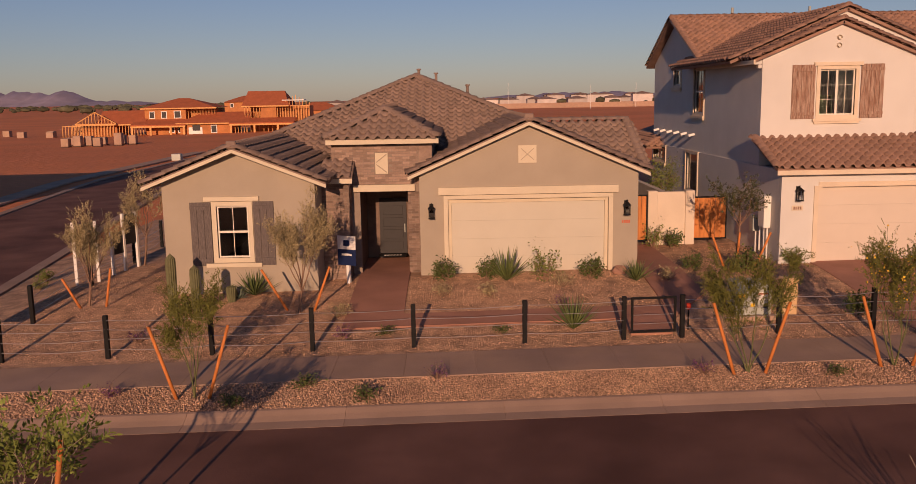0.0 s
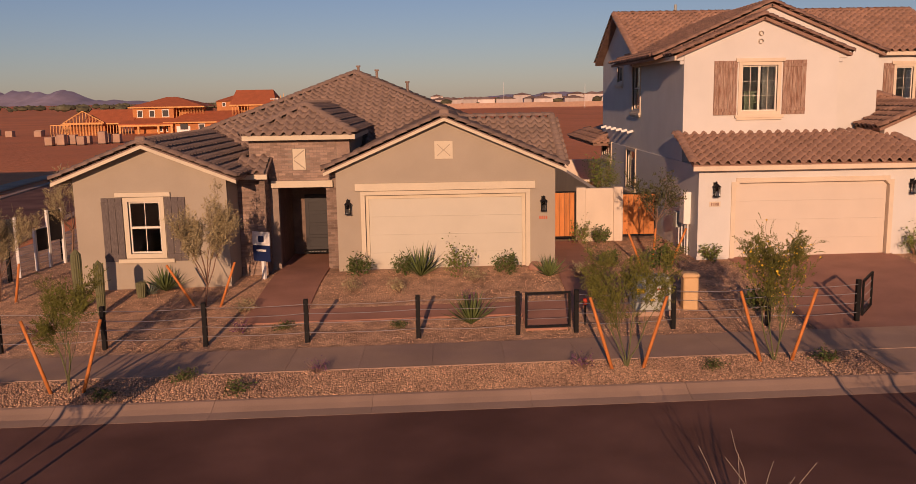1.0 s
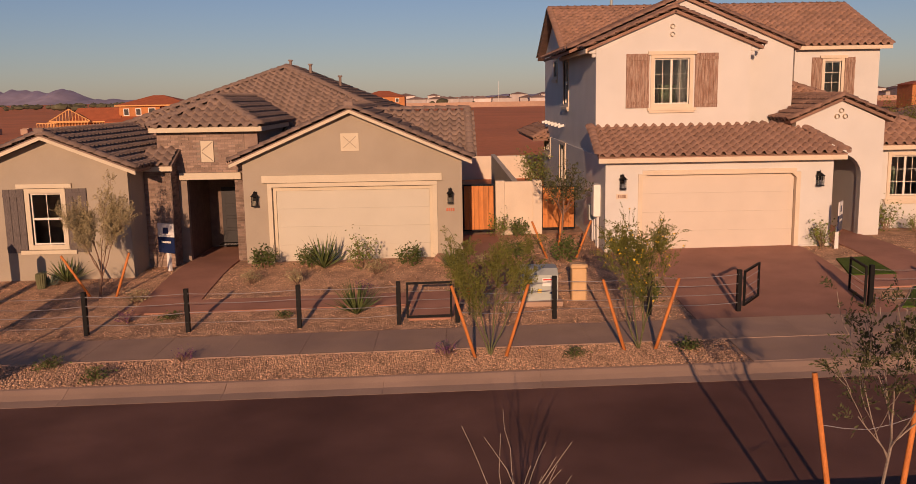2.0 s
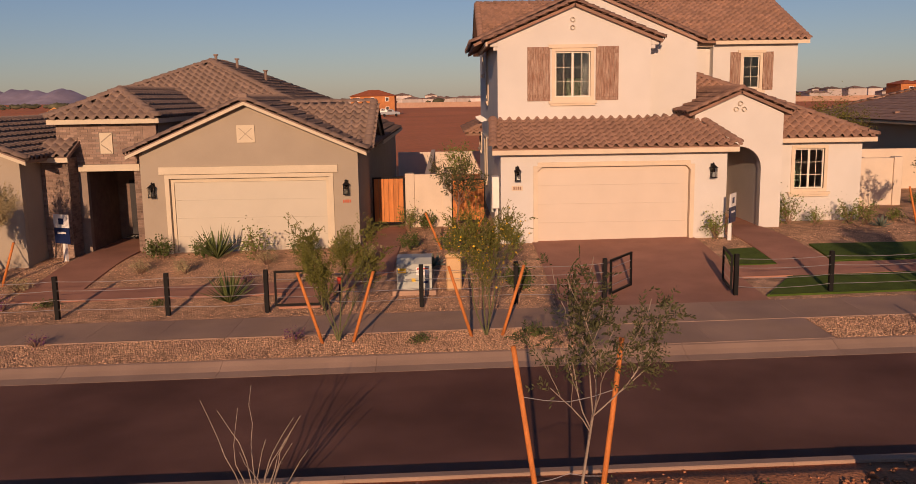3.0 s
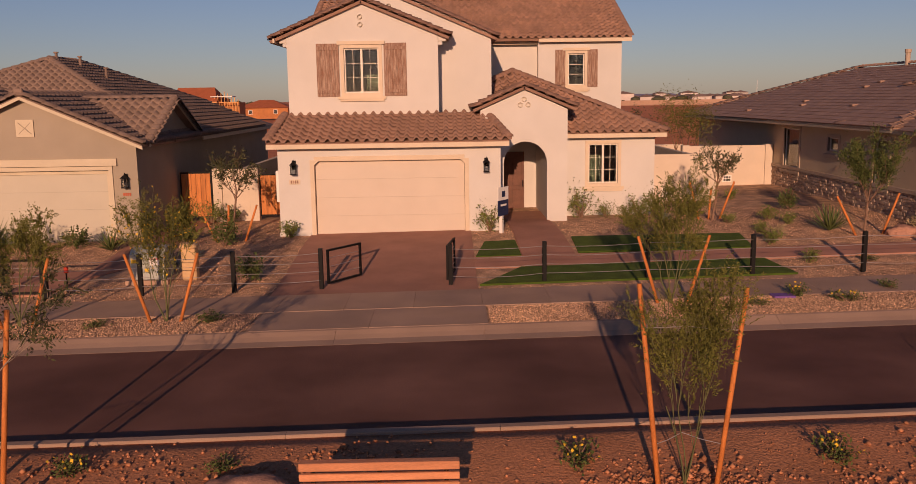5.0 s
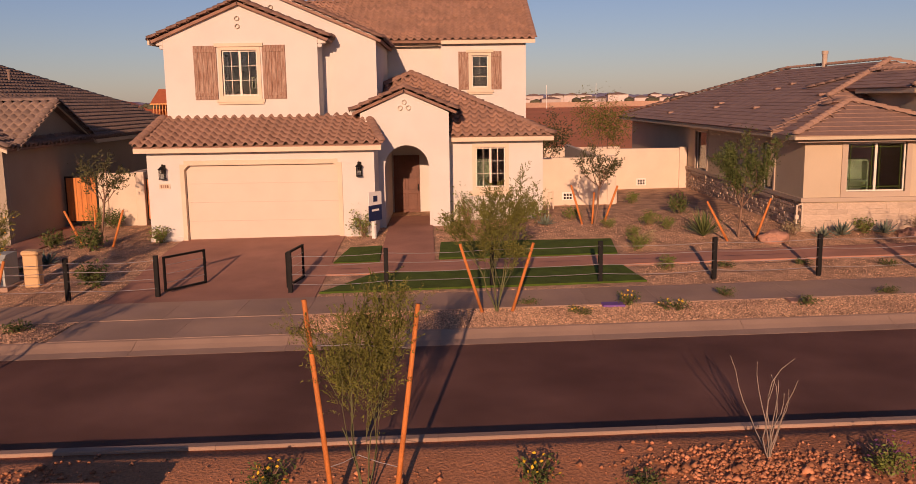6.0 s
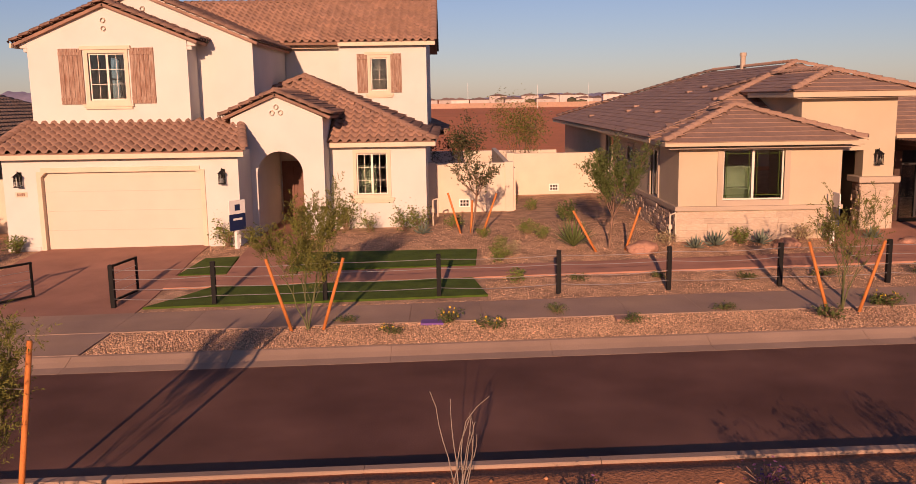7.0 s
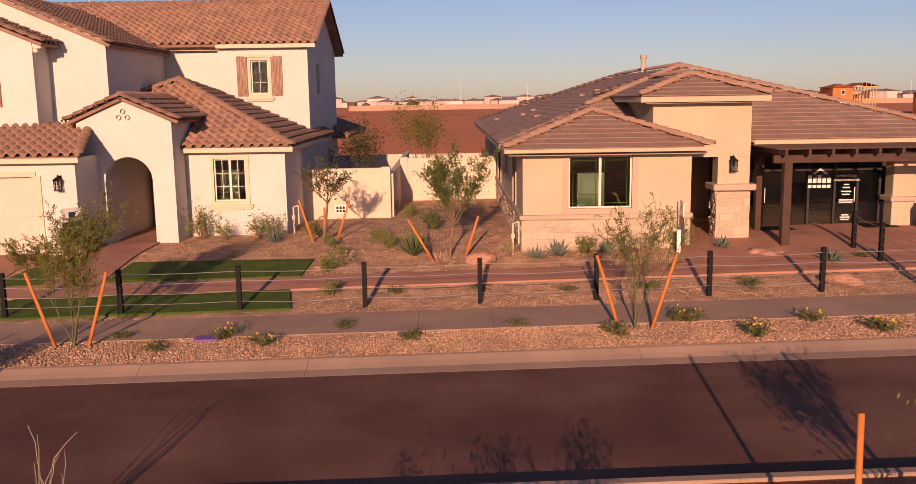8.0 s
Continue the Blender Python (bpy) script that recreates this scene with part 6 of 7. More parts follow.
lot_sign(-2.98, 25.4, "white and navy model sign on white post by walk", -25)
lot_sign(16.97, 25.7, "white and navy model sign beside garage walk", 56)
lot_sign(33.75, 24.2, "white and navy model sign seen edge on", 84)
for x, y, h, yaw in ((-11.35, 27.2, 1.95, 20), (-10.9, 28.7, 1.4, 75), (-10.7, 29.3, 1.9, 70)):
    z = ground(x, y)
    S_ = thing("sign_board", (x, y, z), "tall white sign posts with dark panel by side street", "sign", "tall signs")
    m = Matrix.Translation((x, y, z)) @ Matrix.Rotation(radians(yaw), 4, "Z")
    for a in (-0.32, 0.32):
        part("post", turned(boxes((a - 0.045, a + 0.045, -0.045, 0.045, -0.1, h), bevel=0.006), m), M["white"], S_)
    part("panel", turned(boxes((-0.27, 0.27, -0.02, 0.02, h * 0.45, h - 0.05)), m), M["door_grey"], S_)
S_ = thing("sign_board", (-11.75, 20.9, ground(-11.75, 20.9)), "navy sign board on white post at street corner", "sign")
part("post", boxes((-11.65, -11.56, 20.85, 20.94, -0.4, 0.5)), M["white"], S_)
part("panel", boxes((-12.3, -11.55, 20.8, 20.845, 0.45, 1.6)), M["navy"], S_)


# ---- shop front lettering and bin ----
def lettering(text, x, z, size, y=27.60):
    c = bpy.data.curves.new("text", "FONT")
    c.body, c.size, c.align_x, c.extrude = text, size, "CENTER", 0.003
    ob = new("window_lettering", c)
    ob.matrix_basis = Matrix.Translation((x, y, z)) @ Matrix.Rotation(radians(90), 4, "X")
    c.materials.append(M["white"])
    return tagged(ob, "small white vinyl lettering on glass door: " + text.lower(), "lettering", "door lettering")


lettering("HOME STORE", 39.68, 2.3, 0.10)
lettering("HOURS OF OPERATION", 39.68, 2.18, 0.075)
tl = thing("door_notice", (39.68, 27.6, 1.4), "white vinyl opening hours as plain bars on glass", "lettering")
for z, w in ((2.05, 0.16), (1.96, 0.22), (1.84, 0.30), (1.75, 0.22), (1.58, 0.42), (1.51, 0.42), (1.12, 0.2), (1.05, 0.3), (0.98, 0.26)):
    part("bar", boxes((39.68 - w / 2, 39.68 + w / 2, 27.597, 27.605, z, z + 0.035)), M["white"], tl)
lg = thing("window_logo", (38.85, 27.6, 2.2), "white house-shaped window emblem above two plain bars", "logo")
for k in range(5):
    part("bar", boxes((38.5 + 0.145 * k, 38.61 + 0.145 * k, 27.597, 27.605, 2.13, 2.36 if k in (0, 2) else 2.29)), M["white"], lg)
    part("bar", boxes((38.5 + 0.145 * k, 38.61 + 0.145 * k, 27.597, 27.605, 1.98, 2.07)), M["white"], lg)
bm = bmesh.new()
prism(bm, [(38.62, 2.40), (38.86, 2.58), (39.1, 2.40), (39.02, 2.40), (38.86, 2.51), (38.70, 2.40)], 27.597, 27.605)
part("roof_shape", bm, M["white"], lg)
bn = thing("litter_bin", (42.0, 26.6, ZC), "round terracotta litter bin by shop front", "bin")
bm = bmesh.new()
bmesh.ops.create_cone(bm, cap_ends=True, segments=20, radius1=0.27, radius2=0.3, depth=0.75, matrix=Matrix.Translation((41.55, 26.3, ZC + 0.4)))
part("drum", bm, M["stucco_c2"], bn, smooth=False)
bm = bmesh.new()
bmesh.ops.create_cone(bm, cap_ends=True, segments=20, radius1=0.31, radius2=0.16, depth=0.2, matrix=Matrix.Translation((41.55, 26.3, ZC + 0.88)))
part("hood", bm, M["stucco_c2"], bn)
for x in (37.3, 40.4):
    single("door_mat", boxes((x - 0.5, x + 0.5, 26.6, 27.4, ground(x, 27) + 0.055, ground(x, 27) + 0.07)), M["black"], "black rubber mat before glass doors", "mat", "door mats")


# ---- side street ----
def near_edge(y):
    return -14.3 - 0.16 * (min(y, 70) - 26)


def side_band(a, b, y0, y1, lift, thick):
    bm = bmesh.new()
    rows = []
    n = 30
    for i in range(n + 1):
        y = y0 + (y1 - y0) * i / n
        e = near_edge(y)
        z = ground(e, y)
        rows.append([bm.verts.new((e + o, y, z + d)) for o, d in ((a, lift), (b, lift), (b, lift - thick), (a, lift - thick))])
    for p, q in zip(rows, rows[1:]):
        for k in range(4):
            bm.faces.new((p[k], p[(k + 1) % 4], q[(k + 1) % 4], q[k]))
    bm.faces.new(rows[0])
    bm.faces.new(rows[-1][::-1])
    return bm


single("side_road", side_band(-6.6, 0, 15.0, 110, 0.02, 0.1), M["asphalt"], "asphalt side street running back past the house", "road", kind="structure")
single("side_kerb", side_band(0, 0.45, 19, 110, 0.09, 0.2), M["kerb"], "concrete kerb of side street", "kerb", kind="structure")
single("side_kerb_far", side_band(-7.05, -6.6, 12, 110, 0.09, 0.2), M["kerb"], "concrete kerb across side street", "kerb", kind="structure")
single("side_pavement", side_band(1.3, 2.8, 19.5, 36, 0.05, 0.12), M["concrete"], "concrete sidewalk along side street", "pavement", kind="structure")
single("side_pavement_far", side_band(-10.2, -8.7, 12, 110, 0.05, 0.12), M["concrete"], "concrete sidewalk across side street", "pavement", kind="structure")


# ---- distance ----
OSB = mat("osb_sheathing", (0.50, 0.20, 0.065), 0.8, 0.12, 0.8, 6, 0.1, second=(0.44, 0.17, 0.06), mix_scale=0.3)
STUD = mat("stud_timber", (0.70, 0.36, 0.13), 0.8, 0.15, 1, 6, 0.0)
REDROOF = mat("roof_felt_red", (0.42, 0.12, 0.05), 0.9, 0.1, 1, 6, 0.0)


def shell_house(x, y, w, d, h, rise, label, framed=False, roofmat=None, wallmat=None, wins=3, floors=1):
    H = thing("unfinished_house" if wallmat is None else "distant_house", (x, y, -0.25), label, "house", "distant houses")
    zb = -0.25
    if framed:
        for k in range(int(w / 0.8) + 1):
            for yy in (y, y + d):
                part("stud", boxes((x + 0.8 * k, x + 0.8 * k + 0.16, yy, yy + 0.16, zb, zb + h)), STUD, H)
        for fl in range(floors + 1):
            part("plate", boxes((x, x + w, y - 0.02, y + 0.2, zb + h * fl / floors - 0.15, zb + h * fl / floors)), STUD, H)
        bm = bmesh.new()
        for k in range(int(w / 1.2)):
            u = k * 1.2 + 0.6
            top = zb + h + rise * (1 - abs(u - w / 2) / (w / 2))
            box(bm, x + u, x + u + 0.14, y, y + 0.14, zb + h, top)
        part("gable_studs", bm, STUD, H)
        part("floor_deck", boxes((x + 0.3, x + w - 0.3, y + 0.4, y + d, zb + h * 0.48, zb + h * 0.52)), OSB, H)
    else:
        part("wall", boxes((x, x + w, y, y + d, zb, zb + h)), wallmat or OSB, H)
        for fl in range(floors):
            for k in range(wins):
                u = x + w * (k + 0.5) / wins
                z = zb + h * (fl + 0.42) / floors
                part("window", boxes((u - 0.55, u + 0.55, y - 0.05, y - 0.01, z, z + 1.25)), M["white"], H)
                part("pane", boxes((u - 0.42, u + 0.42, y - 0.09, y - 0.055, z + 0.13, z + 1.12)), M["door_grey"], H)
    bm = bmesh.new()
    o = 0.5
    ze, zr = zb + h, zb + h + rise
    b4 = [bm.verts.new(q) for q in ((x - o, y - o, ze), (x + w + o, y - o, ze), (x + w + o, y + d + o, ze), (x - o, y + d + o, ze))]
    if framed:
        r2 = [bm.verts.new(q) for q in ((x + w / 2, y + 0.3, zr), (x + w / 2, y + d + o, zr))]
        for f in ((b4[0], r2[0], r2[1], b4[3]), (b4[1], b4[2], r2[1], r2[0])):
            bm.faces.new(f)
    else:
        k = min(d, w) / 2
        r2 = [bm.verts.new(q) for q in ((x + k, y + d / 2, zr), (x + w - k, y + d / 2, zr))] if w > d else [bm.verts.new(q) for q in ((x + w / 2, y + k, zr), (x + w / 2, y + d - k, zr))]
        if w > d:
            for f in ((b4[0], b4[1], r2[1], r2[0]), (b4[2], b4[3], r2[0], r2[1]), (b4[1], b4[2], r2[1]), (b4[3], b4[0], r2[0])):
                bm.faces.new(f)
        else:
            for f in ((b4[0], b4[1], r2[0]), (b4[2], b4[3], r2[1]), (b4[1], b4[2], r2[1], r2[0]), (b4[3], b4[0], r2[0], r2[1])):
                bm.faces.new(f)
        bm.faces.new(b4[::-1])
    part("roof", bm, roofmat or REDROOF, H)
    return H


SITE_Z = -1.42


def stud_wall(H, x0, x1, y, za, zb, step=0.62):
    for z in (za, zb - 0.16):
        part("plate", boxes((x0, x1, y, y + 0.16, z, z + 0.16)), STUD, H)
    me = mesh_of("stud", boxes((0, 0.13, 0, 0.15, 0, zb - za - 0.32)), STUD)
    back = H.matrix_basis.inverted()
    for k in range(int((x1 - x0) / step) + 1):
        ob = new("stud", me)
        ob.parent = H
        ob.matrix_basis = back @ Matrix.Translation((min(x0 + step * k, x1 - 0.13), y + 0.005, za + 0.16))


def sheathed(H, x0, x1, y0, y1, za, zb, wins=()):
    part("wall", boxes((x0, x1, y0, y1, za, zb)), OSB, H, "orange sheathing board wall")
    for u, z, w, h in wins:
        wn_ = part("window", boxes((u - w / 2 - 0.14, u + w / 2 + 0.14, y0 - 0.08, y0 - 0.01, z - 0.14, z + h + 0.14)), M["white"], H, "white window wrap")
        part("pane", boxes((u - w / 2, u + w / 2, y0 - 0.12, y0 - 0.085, z, z + h)), M["door_grey"], wn_)


def felt_roof(H, x0, x1, y0, y1, ze, zr, hip=0.0, hip_r=None):
    """Ridge along x; hip draws the ridge ends in."""
    hip_r = hip if hip_r is None else hip_r
    bm = bmesh.new()
    yc = (y0 + y1) / 2
    e = [bm.verts.new(q) for q in ((x0, y0, ze), (x1, y0, ze), (x1, y1, ze), (x0, y1, ze))]
    r = [bm.verts.new(q) for q in ((x0 + hip, yc, zr), (x1 - hip_r, yc, zr))]
    for f in ((e[0], e[1], r[1], r[0]), (e[2], e[3], r[0], r[1]), (e[1], e[2], r[1]), (e[3], e[0], r[0]), (e[3], e[2], e[1], e[0])):
        bm.faces.new(f)
    part("roof", bm, REDROOF, H, "red-brown roof sheathing")
    part("eave_board", boxes((x0, x1, y0 - 0.06, y0 - 0.005, ze - 0.22, ze + 0.02)), STUD, H)


def porch_roof(H, x0, x1, y0, y1, ze, zr, posts):
    bm = bmesh.new()
    prism(bm, [(y0, ze), (y1, zr), (y1, zr - 0.2), (y0, ze - 0.2)], 0, x1 - x0)
    part("porch_roof", place(bm, "west", x0), REDROOF, H)
    part("porch_beam", boxes((x0, x1, y0 + 0.1, y0 + 0.4, ze - 0.55, ze - 0.205)), STUD, H)
    for u in posts:
        part("post", boxes((u - 0.2, u + 0.2, y0 + 0.06, y0 + 0.44, SITE_Z, ze - 0.555)), STUD, H)


def site_houses():
    z, y = SITE_Z, 185.0
    group = "houses under construction"
    H = thing("unfinished_house", (-72, y, z), "timber-framed gable house under construction, red-brown roof", "house", group)
    stud_wall(H, -80.5, -76.2, y + 1, z, z + 2.5)
    stud_wall(H, -80.5, -76.2, y + 6, z, z + 2.5)
    stud_wall(H, -75.8, -68.0, y - 3, z, z + 2.75)
    part("gable_chord", boxes((-76.1, -67.7, y - 3.05, y - 2.85, z + 2.76, z + 2.95)), STUD, H)
    for s_ in (-1, 1):
        bm = bmesh.new()
        tube(bm, [(-71.9 + s_ * 4.2, y - 2.95, z + 2.9), (-71.9, y - 2.95, z + 5.3)], 0.11, 4)
        part("rafter", bm, STUD, H)
    for k in range(11):
        u = -75.2 + 0.66 * k
        part("gable_stud", boxes((u - 0.06, u + 0.06, y - 3.02, y - 2.88, z + 2.95, z + 2.95 + 2.3 * (1 - abs(u + 71.9) / 4.2))), STUD, H)
    sheathed(H, -75.5, -68.2, y - 1.2, y + 6, z, z + 2.7)
    felt_roof(H, -72.4, -62.2, y - 2.0, y + 8.0, z + 2.75, z + 5.5)
    stud_wall(H, -67.8, -62.6, y - 1.2, z, z + 2.7)
    H = thing("unfinished_house", (-57, y, z), "orange sheathed two-storey house shell with white windows and porch", "house", group)
    sheathed(H, -62.7, -54.2, y, y + 9, z, z + 5.9, ((-61.2, z + 3.9, 0.9, 1.2), (-58.7, z + 3.9, 0.9, 1.2), (-55.9, z + 3.9, 1.2, 1.3), (-57.3, z + 0.9, 0.9, 1.2), (-55.3, z + 0.9, 1.1, 1.3)))
    felt_roof(H, -63.4, -47.6, y - 0.7, y + 9.7, z + 5.9, z + 7.9, 6.5, 7.0)
    stud_wall(H, -54.1, -48.3, y + 1.2, z + 3.0, z + 5.85)
    sheathed(H, -54.1, -48.3, y + 3.0, y + 9, z, z + 5.6)
    porch_roof(H, -64.8, -53.6, y - 3.2, y - 0.02, z + 2.55, z + 3.6, (-64.5, -60.7, -56.6, -53.9))
    H = thing("unfinished_house", (-48, y, z), "orange sheathed single-storey shell with wrapped opening", "house", group)
    sheathed(H, -55.0, -44.5, y - 2.0, y + 7, z, z + 2.7, ((-48.0, z + 0.8, 1.0, 1.4),))
    part("house_wrap", boxes((-53.2, -50.4, y - 2.08, y - 2.01, z + 0.1, z + 1.9)), M["white"], H, "white house wrap")
    # Solid charcoal board paints the shade of an open gap; nothing is cut.
    part("opening", boxes((-52.4, -50.8, y - 2.12, y - 2.085, z + 1.2, z + 2.4)), M["door_grey"], H)
    stud_wall(H, -44.4, -41.2, y - 1.8, z, z + 2.7)
    felt_roof(H, -55.6, -40.8, y - 2.8, y + 7.6, z + 2.75, z + 4.9, 4.5, 0.0)
    H = thing("unfinished_house", (-36, y, z), "orange two-storey house shell, partly framed, with porch", "house", group)
    sheathed(H, -38.6, -35.4, y, y + 9, z + 3.0, z + 6.0)
    stud_wall(H, -42.0, -38.7, y, z + 3.0, z + 6.0)
    stud_wall(H, -35.3, -28.5, y + 0.5, z, z + 6.0, 0.55)
    sheathed(H, -41.6, -29.0, y + 3.5, y + 9, z, z + 5.9)
    felt_roof(H, -42.4, -32.6, y - 0.7, y + 9.5, z + 6.05, z + 9.1, 0.4, 1.6)
    for k in range(8):
        u = -33.4 + 0.7 * k
        part("truss_stud", boxes((u - 0.06, u + 0.06, y + 0.4, y + 0.54, z + 6.0, z + 6.3 + 1.9 * (1 - abs(u + 31.4) / 3.4))), STUD, H)
    part("tarp", boxes((-34.2, -29.6, y + 0.2, y + 3.4, z + 7.0, z + 7.2), bevel=0.04), M["white"], H)
    stud_wall(H, -41.8, -35.0, y - 0.1, z, z + 2.9, 0.9)
    porch_roof(H, -44.6, -31.2, y - 3.4, y - 0.12, z + 2.7, z + 3.6, (-44.2, -39.4, -34.6, -31.6))


site_houses()
shell_house(-43, 246, 14, 10, 3.0, 2.2, "red-roofed house shell beyond the yards", wins=2)
shell_house(-20, 263, 13, 10, 5.6, 1.8, "orange two-storey house shell beyond the yards", floors=2)
shell_house(-70, 281, 14, 10, 5.6, 2.0, "red-roofed two-storey shell beyond the yards", floors=2)
shell_house(130, 236, 5.5, 8, 6.6, 1.0, "orange sheathed half of two-storey shell in desert", floors=2, wins=1)
shell_house(135.9, 236, 6, 8, 6.8, 1.0, "open timber frame of two-storey house in desert", framed=True, floors=2)
shell_house(140, 205, 12, 9, 5.0, 1.4, "timber and sheathing house shell in desert", floors=2)
shell_house(-52, 34, 22, 16, 7.0, 2.0, "cream two-storey house across side street", wallmat=M["stucco_b"], roofmat=M["under"], floors=2)


def pallets():
    rr = random.Random(8)
    for k in range(9):
        x, y = -61 + 1.35 * k + rr.uniform(-0.3, 0.3), 139 + rr.uniform(-3, 4)
        z, h = ground(x, y), rr.uniform(1.2, 2.0)
        P = thing("material_pallet", (x, y, z), "pallet of wrapped building material on red soil", "pallet", "pallets")
        part("stack", boxes((x, x + 1.15, y, y + 1.2, z + 0.15, z + h), bevel=0.05), M["concrete"], P)
        part("base", boxes((x - 0.04, x + 1.19, y - 0.04, y + 1.24, z - 0.02, z + 0.148)), M["perg"], P)


pallets()
for k, (x, y) in enumerate(((-92, 190), (-86.5, 192), (-84, 186), (-100, 200))):
    single("site_container", boxes((x, x + 1.5, y, y + 1.5, -1.8, -0.1), bevel=0.05), M["concrete"], "pale site box on red soil far off", "container", "site containers")
bx = thing("green_cabinet", (-30, 96, -0.65), "pale utility cabinet at edge of red field", "utility box")
part("body", boxes((-30, -29.0, 96, 96.8, -0.75, 0.1), bevel=0.04), M["metal_grey"], bx)


def vehicle(x, y, colour, label, truck=True):
    V = thing("pickup_truck", (x, y, -0.25), label, "truck", "parked vehicles")
    body = mat("truck_paint", colour, 0.35, 0.03, 3, 60, 0.0)
    bm = bmesh.new()
    prism(bm, [(x, 0.3), (x + 5.2, 0.3), (x + 5.2, 0.95), (x + 3.9, 1.05), (x + 3.2, 1.65), (x + 1.9, 1.65), (x + 1.8, 1.0), (x, 1.0)], y, y + 1.9)
    part("body", bm, body, V)
    part("window", boxes((x + 2.1, x + 3.1, y - 0.02, y - 0.005, 1.1, 1.5)), M["door_grey"], V)
    for u in (x + 1.0, x + 4.2):
        bm = bmesh.new()
        bmesh.ops.create_cone(bm, cap_ends=True, segments=16, radius1=0.38, radius2=0.38, depth=0.25, matrix=Matrix.Translation((u, y + 0.05, 0.13)) @ Matrix.Rotation(radians(90), 4, "X"))
        part("wheel", bm, M["black"], V)


vehicle(-12.8, 259, (0.8, 0.78, 0.75), "white pickup truck parked beyond the yards")
vehicle(-9.5, 240, (0.25, 0.27, 0.3), "grey pickup truck parked beyond the yards")
vehicle(-24, 273, (0.4, 0.03, 0.02), "red pickup truck parked beyond the yards")


def far_town():
    rr = random.Random(12)
    walls, roofs, trees = bmesh.new(), bmesh.new(), bmesh.new()
    for k in range(150):
        x, y = rr.uniform(-100, 620), rr.uniform(620, 900)
        w, d, h = rr.uniform(9, 16), rr.uniform(8, 12), rr.choice((3.2, 3.4, 6.0))
        box(walls, x, x + w, y, y + d, -0.4, h)
        a = [roofs.verts.new(q) for q in ((x - 0.6, y - 0.6, h), (x + w + 0.6, y - 0.6, h), (x + w + 0.6, y + d, h), (x - 0.6, y + d, h))]
        t = roofs.verts.new((x + w / 2, y + d / 2, h + 2))
        for i in range(4):
            roofs.faces.new((a[i], a[(i + 1) % 4], t))
    for k in range(900):
        x, y = rr.uniform(-700, 900), rr.uniform(560, 1300)
        if x > -180 and rr.random() < 0.6:
            continue
        s = rr.uniform(1.5, 4.0)
        bmesh.ops.create_icosphere(trees, subdivisions=1, radius=s, matrix=Matrix.Translation((x, y, s * 0.5)) @ Matrix.Diagonal((rr.uniform(0.8, 1.8), 1, rr.uniform(0.5, 0.9), 1)))
    single("far_town_walls", walls, mat("far_wall", (0.5, 0.44, 0.4), 0.9, 0.1, 0.02, 0.3, 0.0, island=0.25), "pale houses of a distant town", "town", kind="stuff")
    single("far_town_roofs", roofs, mat("far_roof", (0.24, 0.16, 0.13), 0.9, 0.1, 0.02, 0.3, 0.0, island=0.25), "brown roofs of a distant town", "town", kind="stuff")
    single("far_scrub", trees, mat("far_scrub", (0.09, 0.085, 0.05), 0.95, 0.2, 0.05, 0.5, 0.0, island=0.3), "dark desert scrub in the distance", "scrub", kind="stuff")
    for x0, x1, y, h in ((-20, 260, 430, 2.2),):
        single("far_block_wall", boxes((x0, x1, y, y + 0.4, -0.4, h)), mat("far_wall_tan", (0.42, 0.27, 0.19), 0.95, 0.1, 0.05, 1.0, 0.0), "long pale block wall across the red field", "wall", "far walls")
    for x, y, h in ((90, 420, 11), (35, 500, 13), (180, 470, 12), (62, 380, 10), (300, 520, 13)):
        bm = bmesh.new()
        tube(bm, [(x, y, -0.5), (x, y, h)], [0.10, 0.07], 6)
        single("utility_pole", bm, M["white"], "tall pale pole far across the desert", "pole", "far poles")


far_town()


def mountains():
    # Air haze is put into this pale violet-grey base colour.
    rock = mat("hazed_mountain", (0.36, 0.30, 0.36), 1.0, 0.12, 0.004, 0.02, 0.0)
    for name, x0, x1, y, hmax, seed in (("mountain_range", -2600, -1150, 3600, 105, 1.7), ("mountain_range", 150, 1100, 4000, 34, 4.2), ("mountain_range", 1500, 3400, 4000, 24, 8.8)):
        bm = bmesh.new()
        n, rows = 160, []
        for i in range(n + 1):
            u = i / n
            x = x0 + (x1 - x0) * u
            env = math.sin(math.pi * u) ** 0.7
            h = hmax * env * (0.55 + 0.5 * noise.noise((u * 6, seed, 0)) + 0.22 * noise.noise((u * 18, seed, 3)) + 0.1 * noise.noise((u * 50, seed, 6)))
            rows.append([bm.verts.new((x, y - 250, -2)), bm.verts.new((x, y - 110 + 60 * noise.noise((u * 25, seed, 9)), max(h, 0) * 0.45)), bm.verts.new((x, y, max(h, 0.0))), bm.verts.new((x, y + 260, -2))])
        for a, b in zip(rows, rows[1:]):
            for k in range(3):
                bm.faces.new((a[k], b[k], b[k + 1], a[k + 1]))
        single(name, bm, rock, "hazy distant desert mountain ridge", "mountain", "mountains", kind="structure", smooth=True)


mountains()


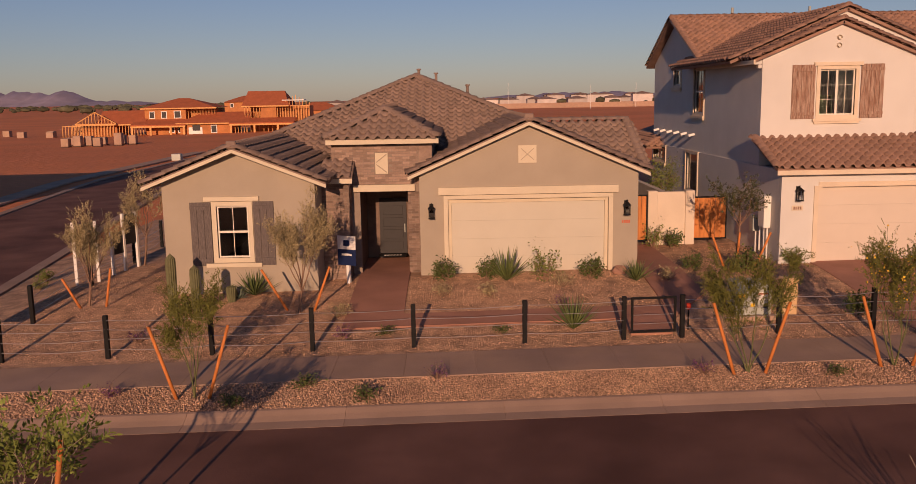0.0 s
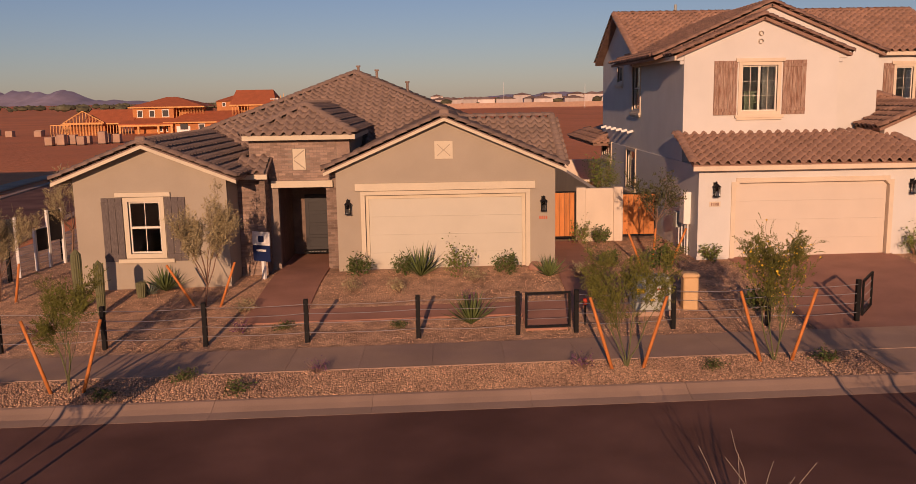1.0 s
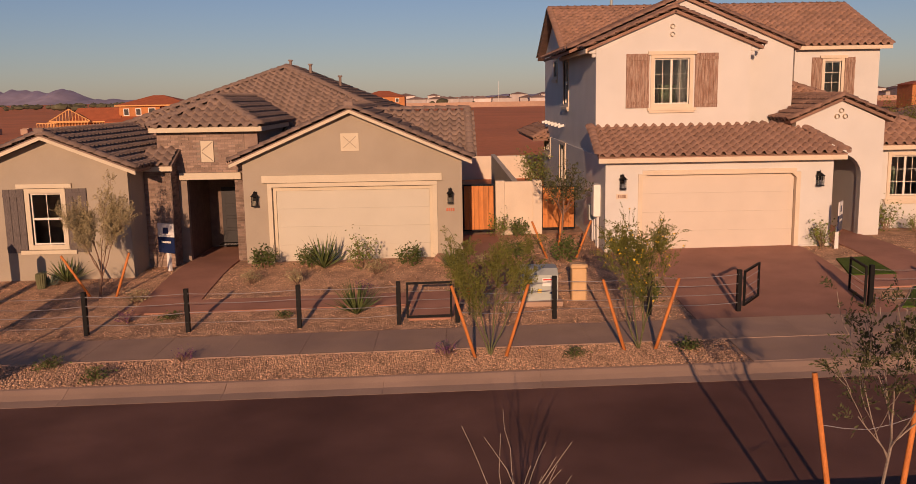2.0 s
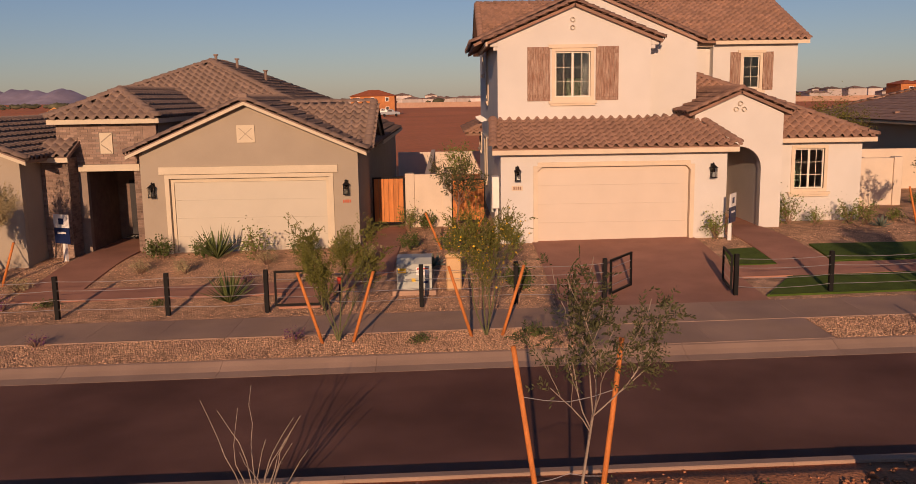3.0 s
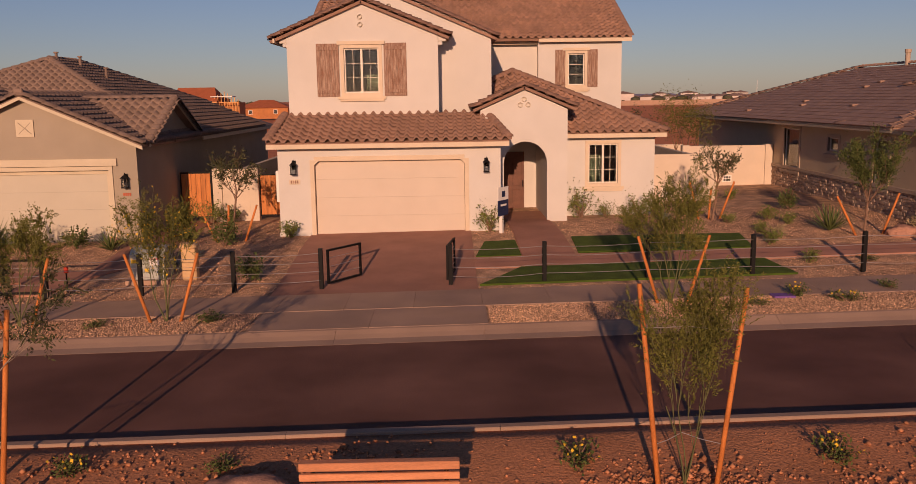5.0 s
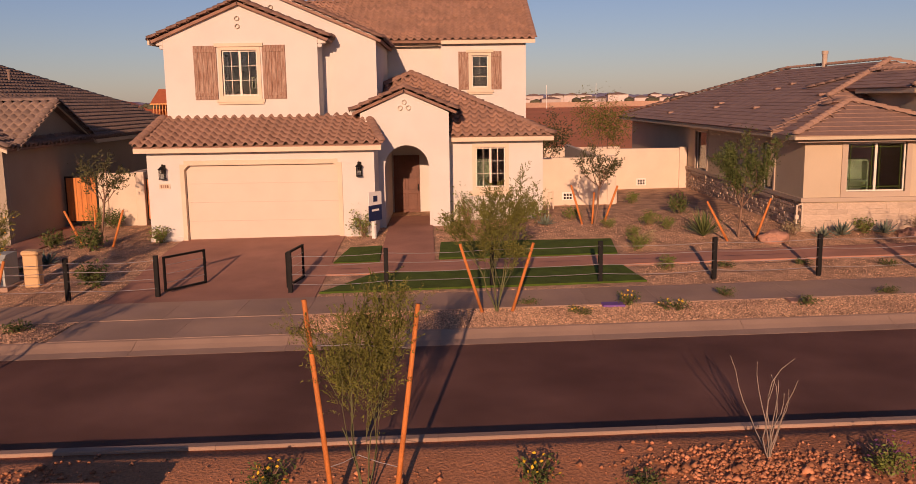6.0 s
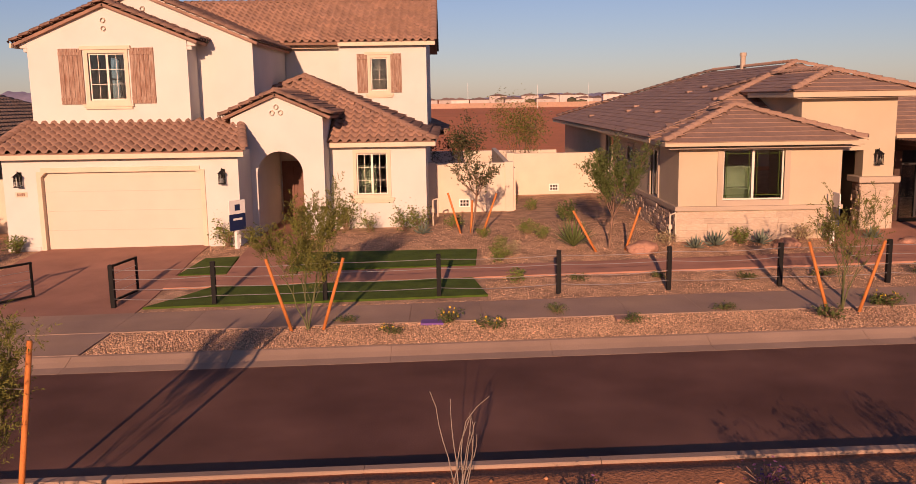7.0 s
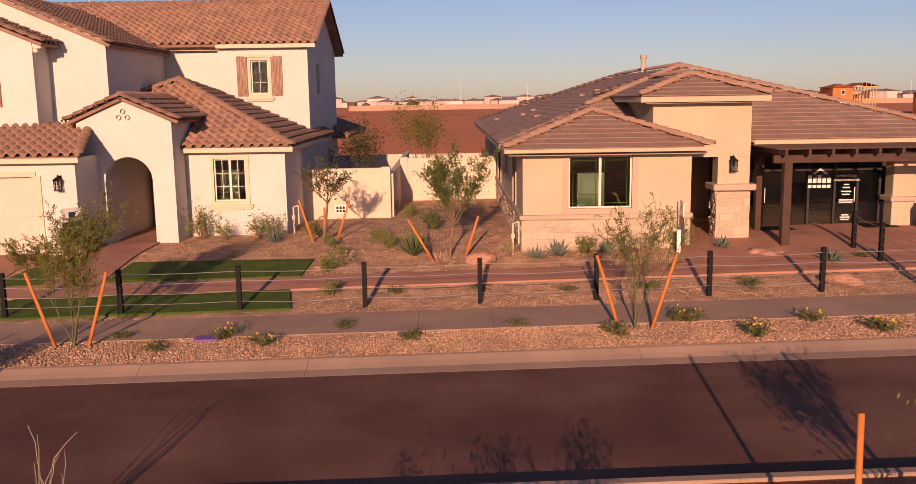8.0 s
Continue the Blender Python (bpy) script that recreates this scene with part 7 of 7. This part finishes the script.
# ---- things seen behind the window panes ----
def shelf_unit(x, y, z, w, h, label):
    S_ = thing("shelf_unit", (x, y, z), label, "shelf", "furniture behind windows")
    # Green tint of the window glass is put into this colour.
    pale = mat("glass_tinted_paint", (0.45, 0.55, 0.34), 0.6, 0.05, 3, 40, 0.02)
    for a in (x, x + w - 0.05):
        part("side", boxes((a, a + 0.05, y, y + 0.35, z, z + h)), pale, S_)
    for k in range(4):
        zz_ = z + (h - 0.05) * k / 3
        part("shelf", boxes((x + 0.05, x + w - 0.05, y, y + 0.35, zz_, zz_ + 0.05)), pale, S_)
    part("back", boxes((x + 0.05, x + w - 0.05, y + 0.33, y + 0.35, z + 0.05, z + h - 0.05)), pale, S_)


shelf_unit(20.1, 29.9, ZB + 0.003, 0.6, 2.1, "pale green shelf unit behind cream house window")
shelf_unit(31.25, 26.0, ZC, 0.75, 1.95, "pale green hutch behind sales house window")
shelf_unit(12.55, 29.9, 4.403, 0.5, 1.1, "low pale green shelf behind upper window")


# ---- bricks and stones, piece by piece ----
def unit_block(name, material, bevel):
    return mesh_of(name, boxes((0, 1, -1, 0, 0, 1)) if not bevel else turned(boxes((0, 1, -1, 0, 0, 1), bevel=bevel), Matrix.Identity(4)), material)


BRICK, LEDGE, BLOCK = unit_block("brick", M["brick"], 0.05), unit_block("ledge_stone", M["stone"], 0.12), unit_block("stone_block", M["block"], 0.02)


def clad(house, name, me, u0, u1, za, zb, length, height, way, at, depth, joint, seed, vary=0.0, skip=None, keep=300, proud=0.0):
    """Courses of blocks on a wall face; those past keep are joined."""
    rng = random.Random(seed)
    back = house.matrix_basis.inverted()
    turn = {"front": Matrix.Translation((0, at, 0)), "west": Matrix(((0, 1, 0, at), (-1, 0, 0, 0), (0, 0, 1, 0), (0, 0, 0, 1))), "east": Matrix(((0, -1, 0, at), (1, 0, 0, 0), (0, 0, 1, 0), (0, 0, 0, 1)))}[way]
    made, z, row = [], za, 0
    while z < zb - height * 0.4:
        h = min(height * rng.uniform(1 - vary, 1 + vary), zb - z)
        u = u0 - (row % 2) * length * 0.5
        while u < u1 - 0.02:
            L = length * rng.uniform(1 - vary * 1.5, 1 + vary * 1.5)
            a, b = max(u, u0), min(u + L, u1)
            if b - a > 0.03 and not (skip and skip((a + b) / 2, z + h / 2)):
                m = Matrix.Translation((a, 0, z)) @ Matrix.Diagonal((b - a - joint, depth * rng.uniform(1 - proud, 1 + proud), h - joint, 1))
                if way == "west":
                    m = Matrix.Translation((-b, 0, z)) @ Matrix.Diagonal((b - a - joint, depth * rng.uniform(1 - proud, 1 + proud), h - joint, 1))
                made.append(turn @ m)
            u += L
        z += h
        row += 1
    for m in made[:keep]:
        ob = new(name, me)
        ob.parent = house
        ob.matrix_basis = back @ m
    rest = made[keep:]
    if rest:
        n = len(me.vertices)
        co = np.empty(n * 3)
        me.vertices.foreach_get("co", co)
        co = np.c_[co.reshape(-1, 3), np.ones(n)]
        faces = [tuple(f.vertices) for f in me.polygons]
        big = bpy.data.meshes.new(name + "_rest")
        big.from_pydata(np.concatenate([(co @ np.array(m).T)[:, :3] for m in rest]).tolist(), [], [tuple(i + k * n for i in f) for k in range(len(rest)) for f in faces])
        big.materials.append(me.materials[0])
        tagged(adopt(new(name + "work", big), house), kind="stuff")


clad(HA, "brick", BRICK, -3.5, -0.86, 3.07, 4.31, 0.215, 0.076, "front", 26.75, 0.016, 0.011, 1, skip=lambda u, z: -2.23 < u < -1.75 and 3.35 < z < 4.09, keep=170, proud=0.4)
clad(HA, "brick", BRICK, -3.74, -2.95, ZA - 0.2, 3.29, 0.215, 0.076, "front", 26.05, 0.016, 0.011, 2, keep=130, proud=0.4)
clad(HA, "brick", BRICK, -1.22, -0.86, ZA - 0.2, 2.86, 0.215, 0.076, "front", 26.75, 0.016, 0.011, 3, keep=0, proud=0.4)
clad(HA, "brick", BRICK, 26.06, 26.74, ZA - 0.2, 3.29, 0.215, 0.076, "east", -2.95, 0.016, 0.011, 4, keep=0, proud=0.4)
clad(HC, "ledge_stone", LEDGE, 24.96, 46, ZC - 0.3, 1.515, 0.26, 0.105, "west", 29.6, 0.05, 0.008, 5, vary=0.3, keep=300, proud=0.5)
clad(HC, "stone_block", BLOCK, 29.56, 34.2, ZC - 0.35, 1.515, 0.42, 0.19, "front", 24.95, 0.045, 0.003, 6, vary=0.28, proud=0.14)
clad(HC, "stone_block", BLOCK, 35.12, 36.08, ZC - 0.35, 2.155, 0.38, 0.18, "front", 25.7, 0.05, 0.003, 7, vary=0.28, proud=0.14)
clad(HC, "ledge_stone", LEDGE, 25.66, 26.2, ZC - 0.3, 2.155, 0.2, 0.1, "west", 35.15, 0.05, 0.008, 8, vary=0.3, keep=0, proud=0.6)
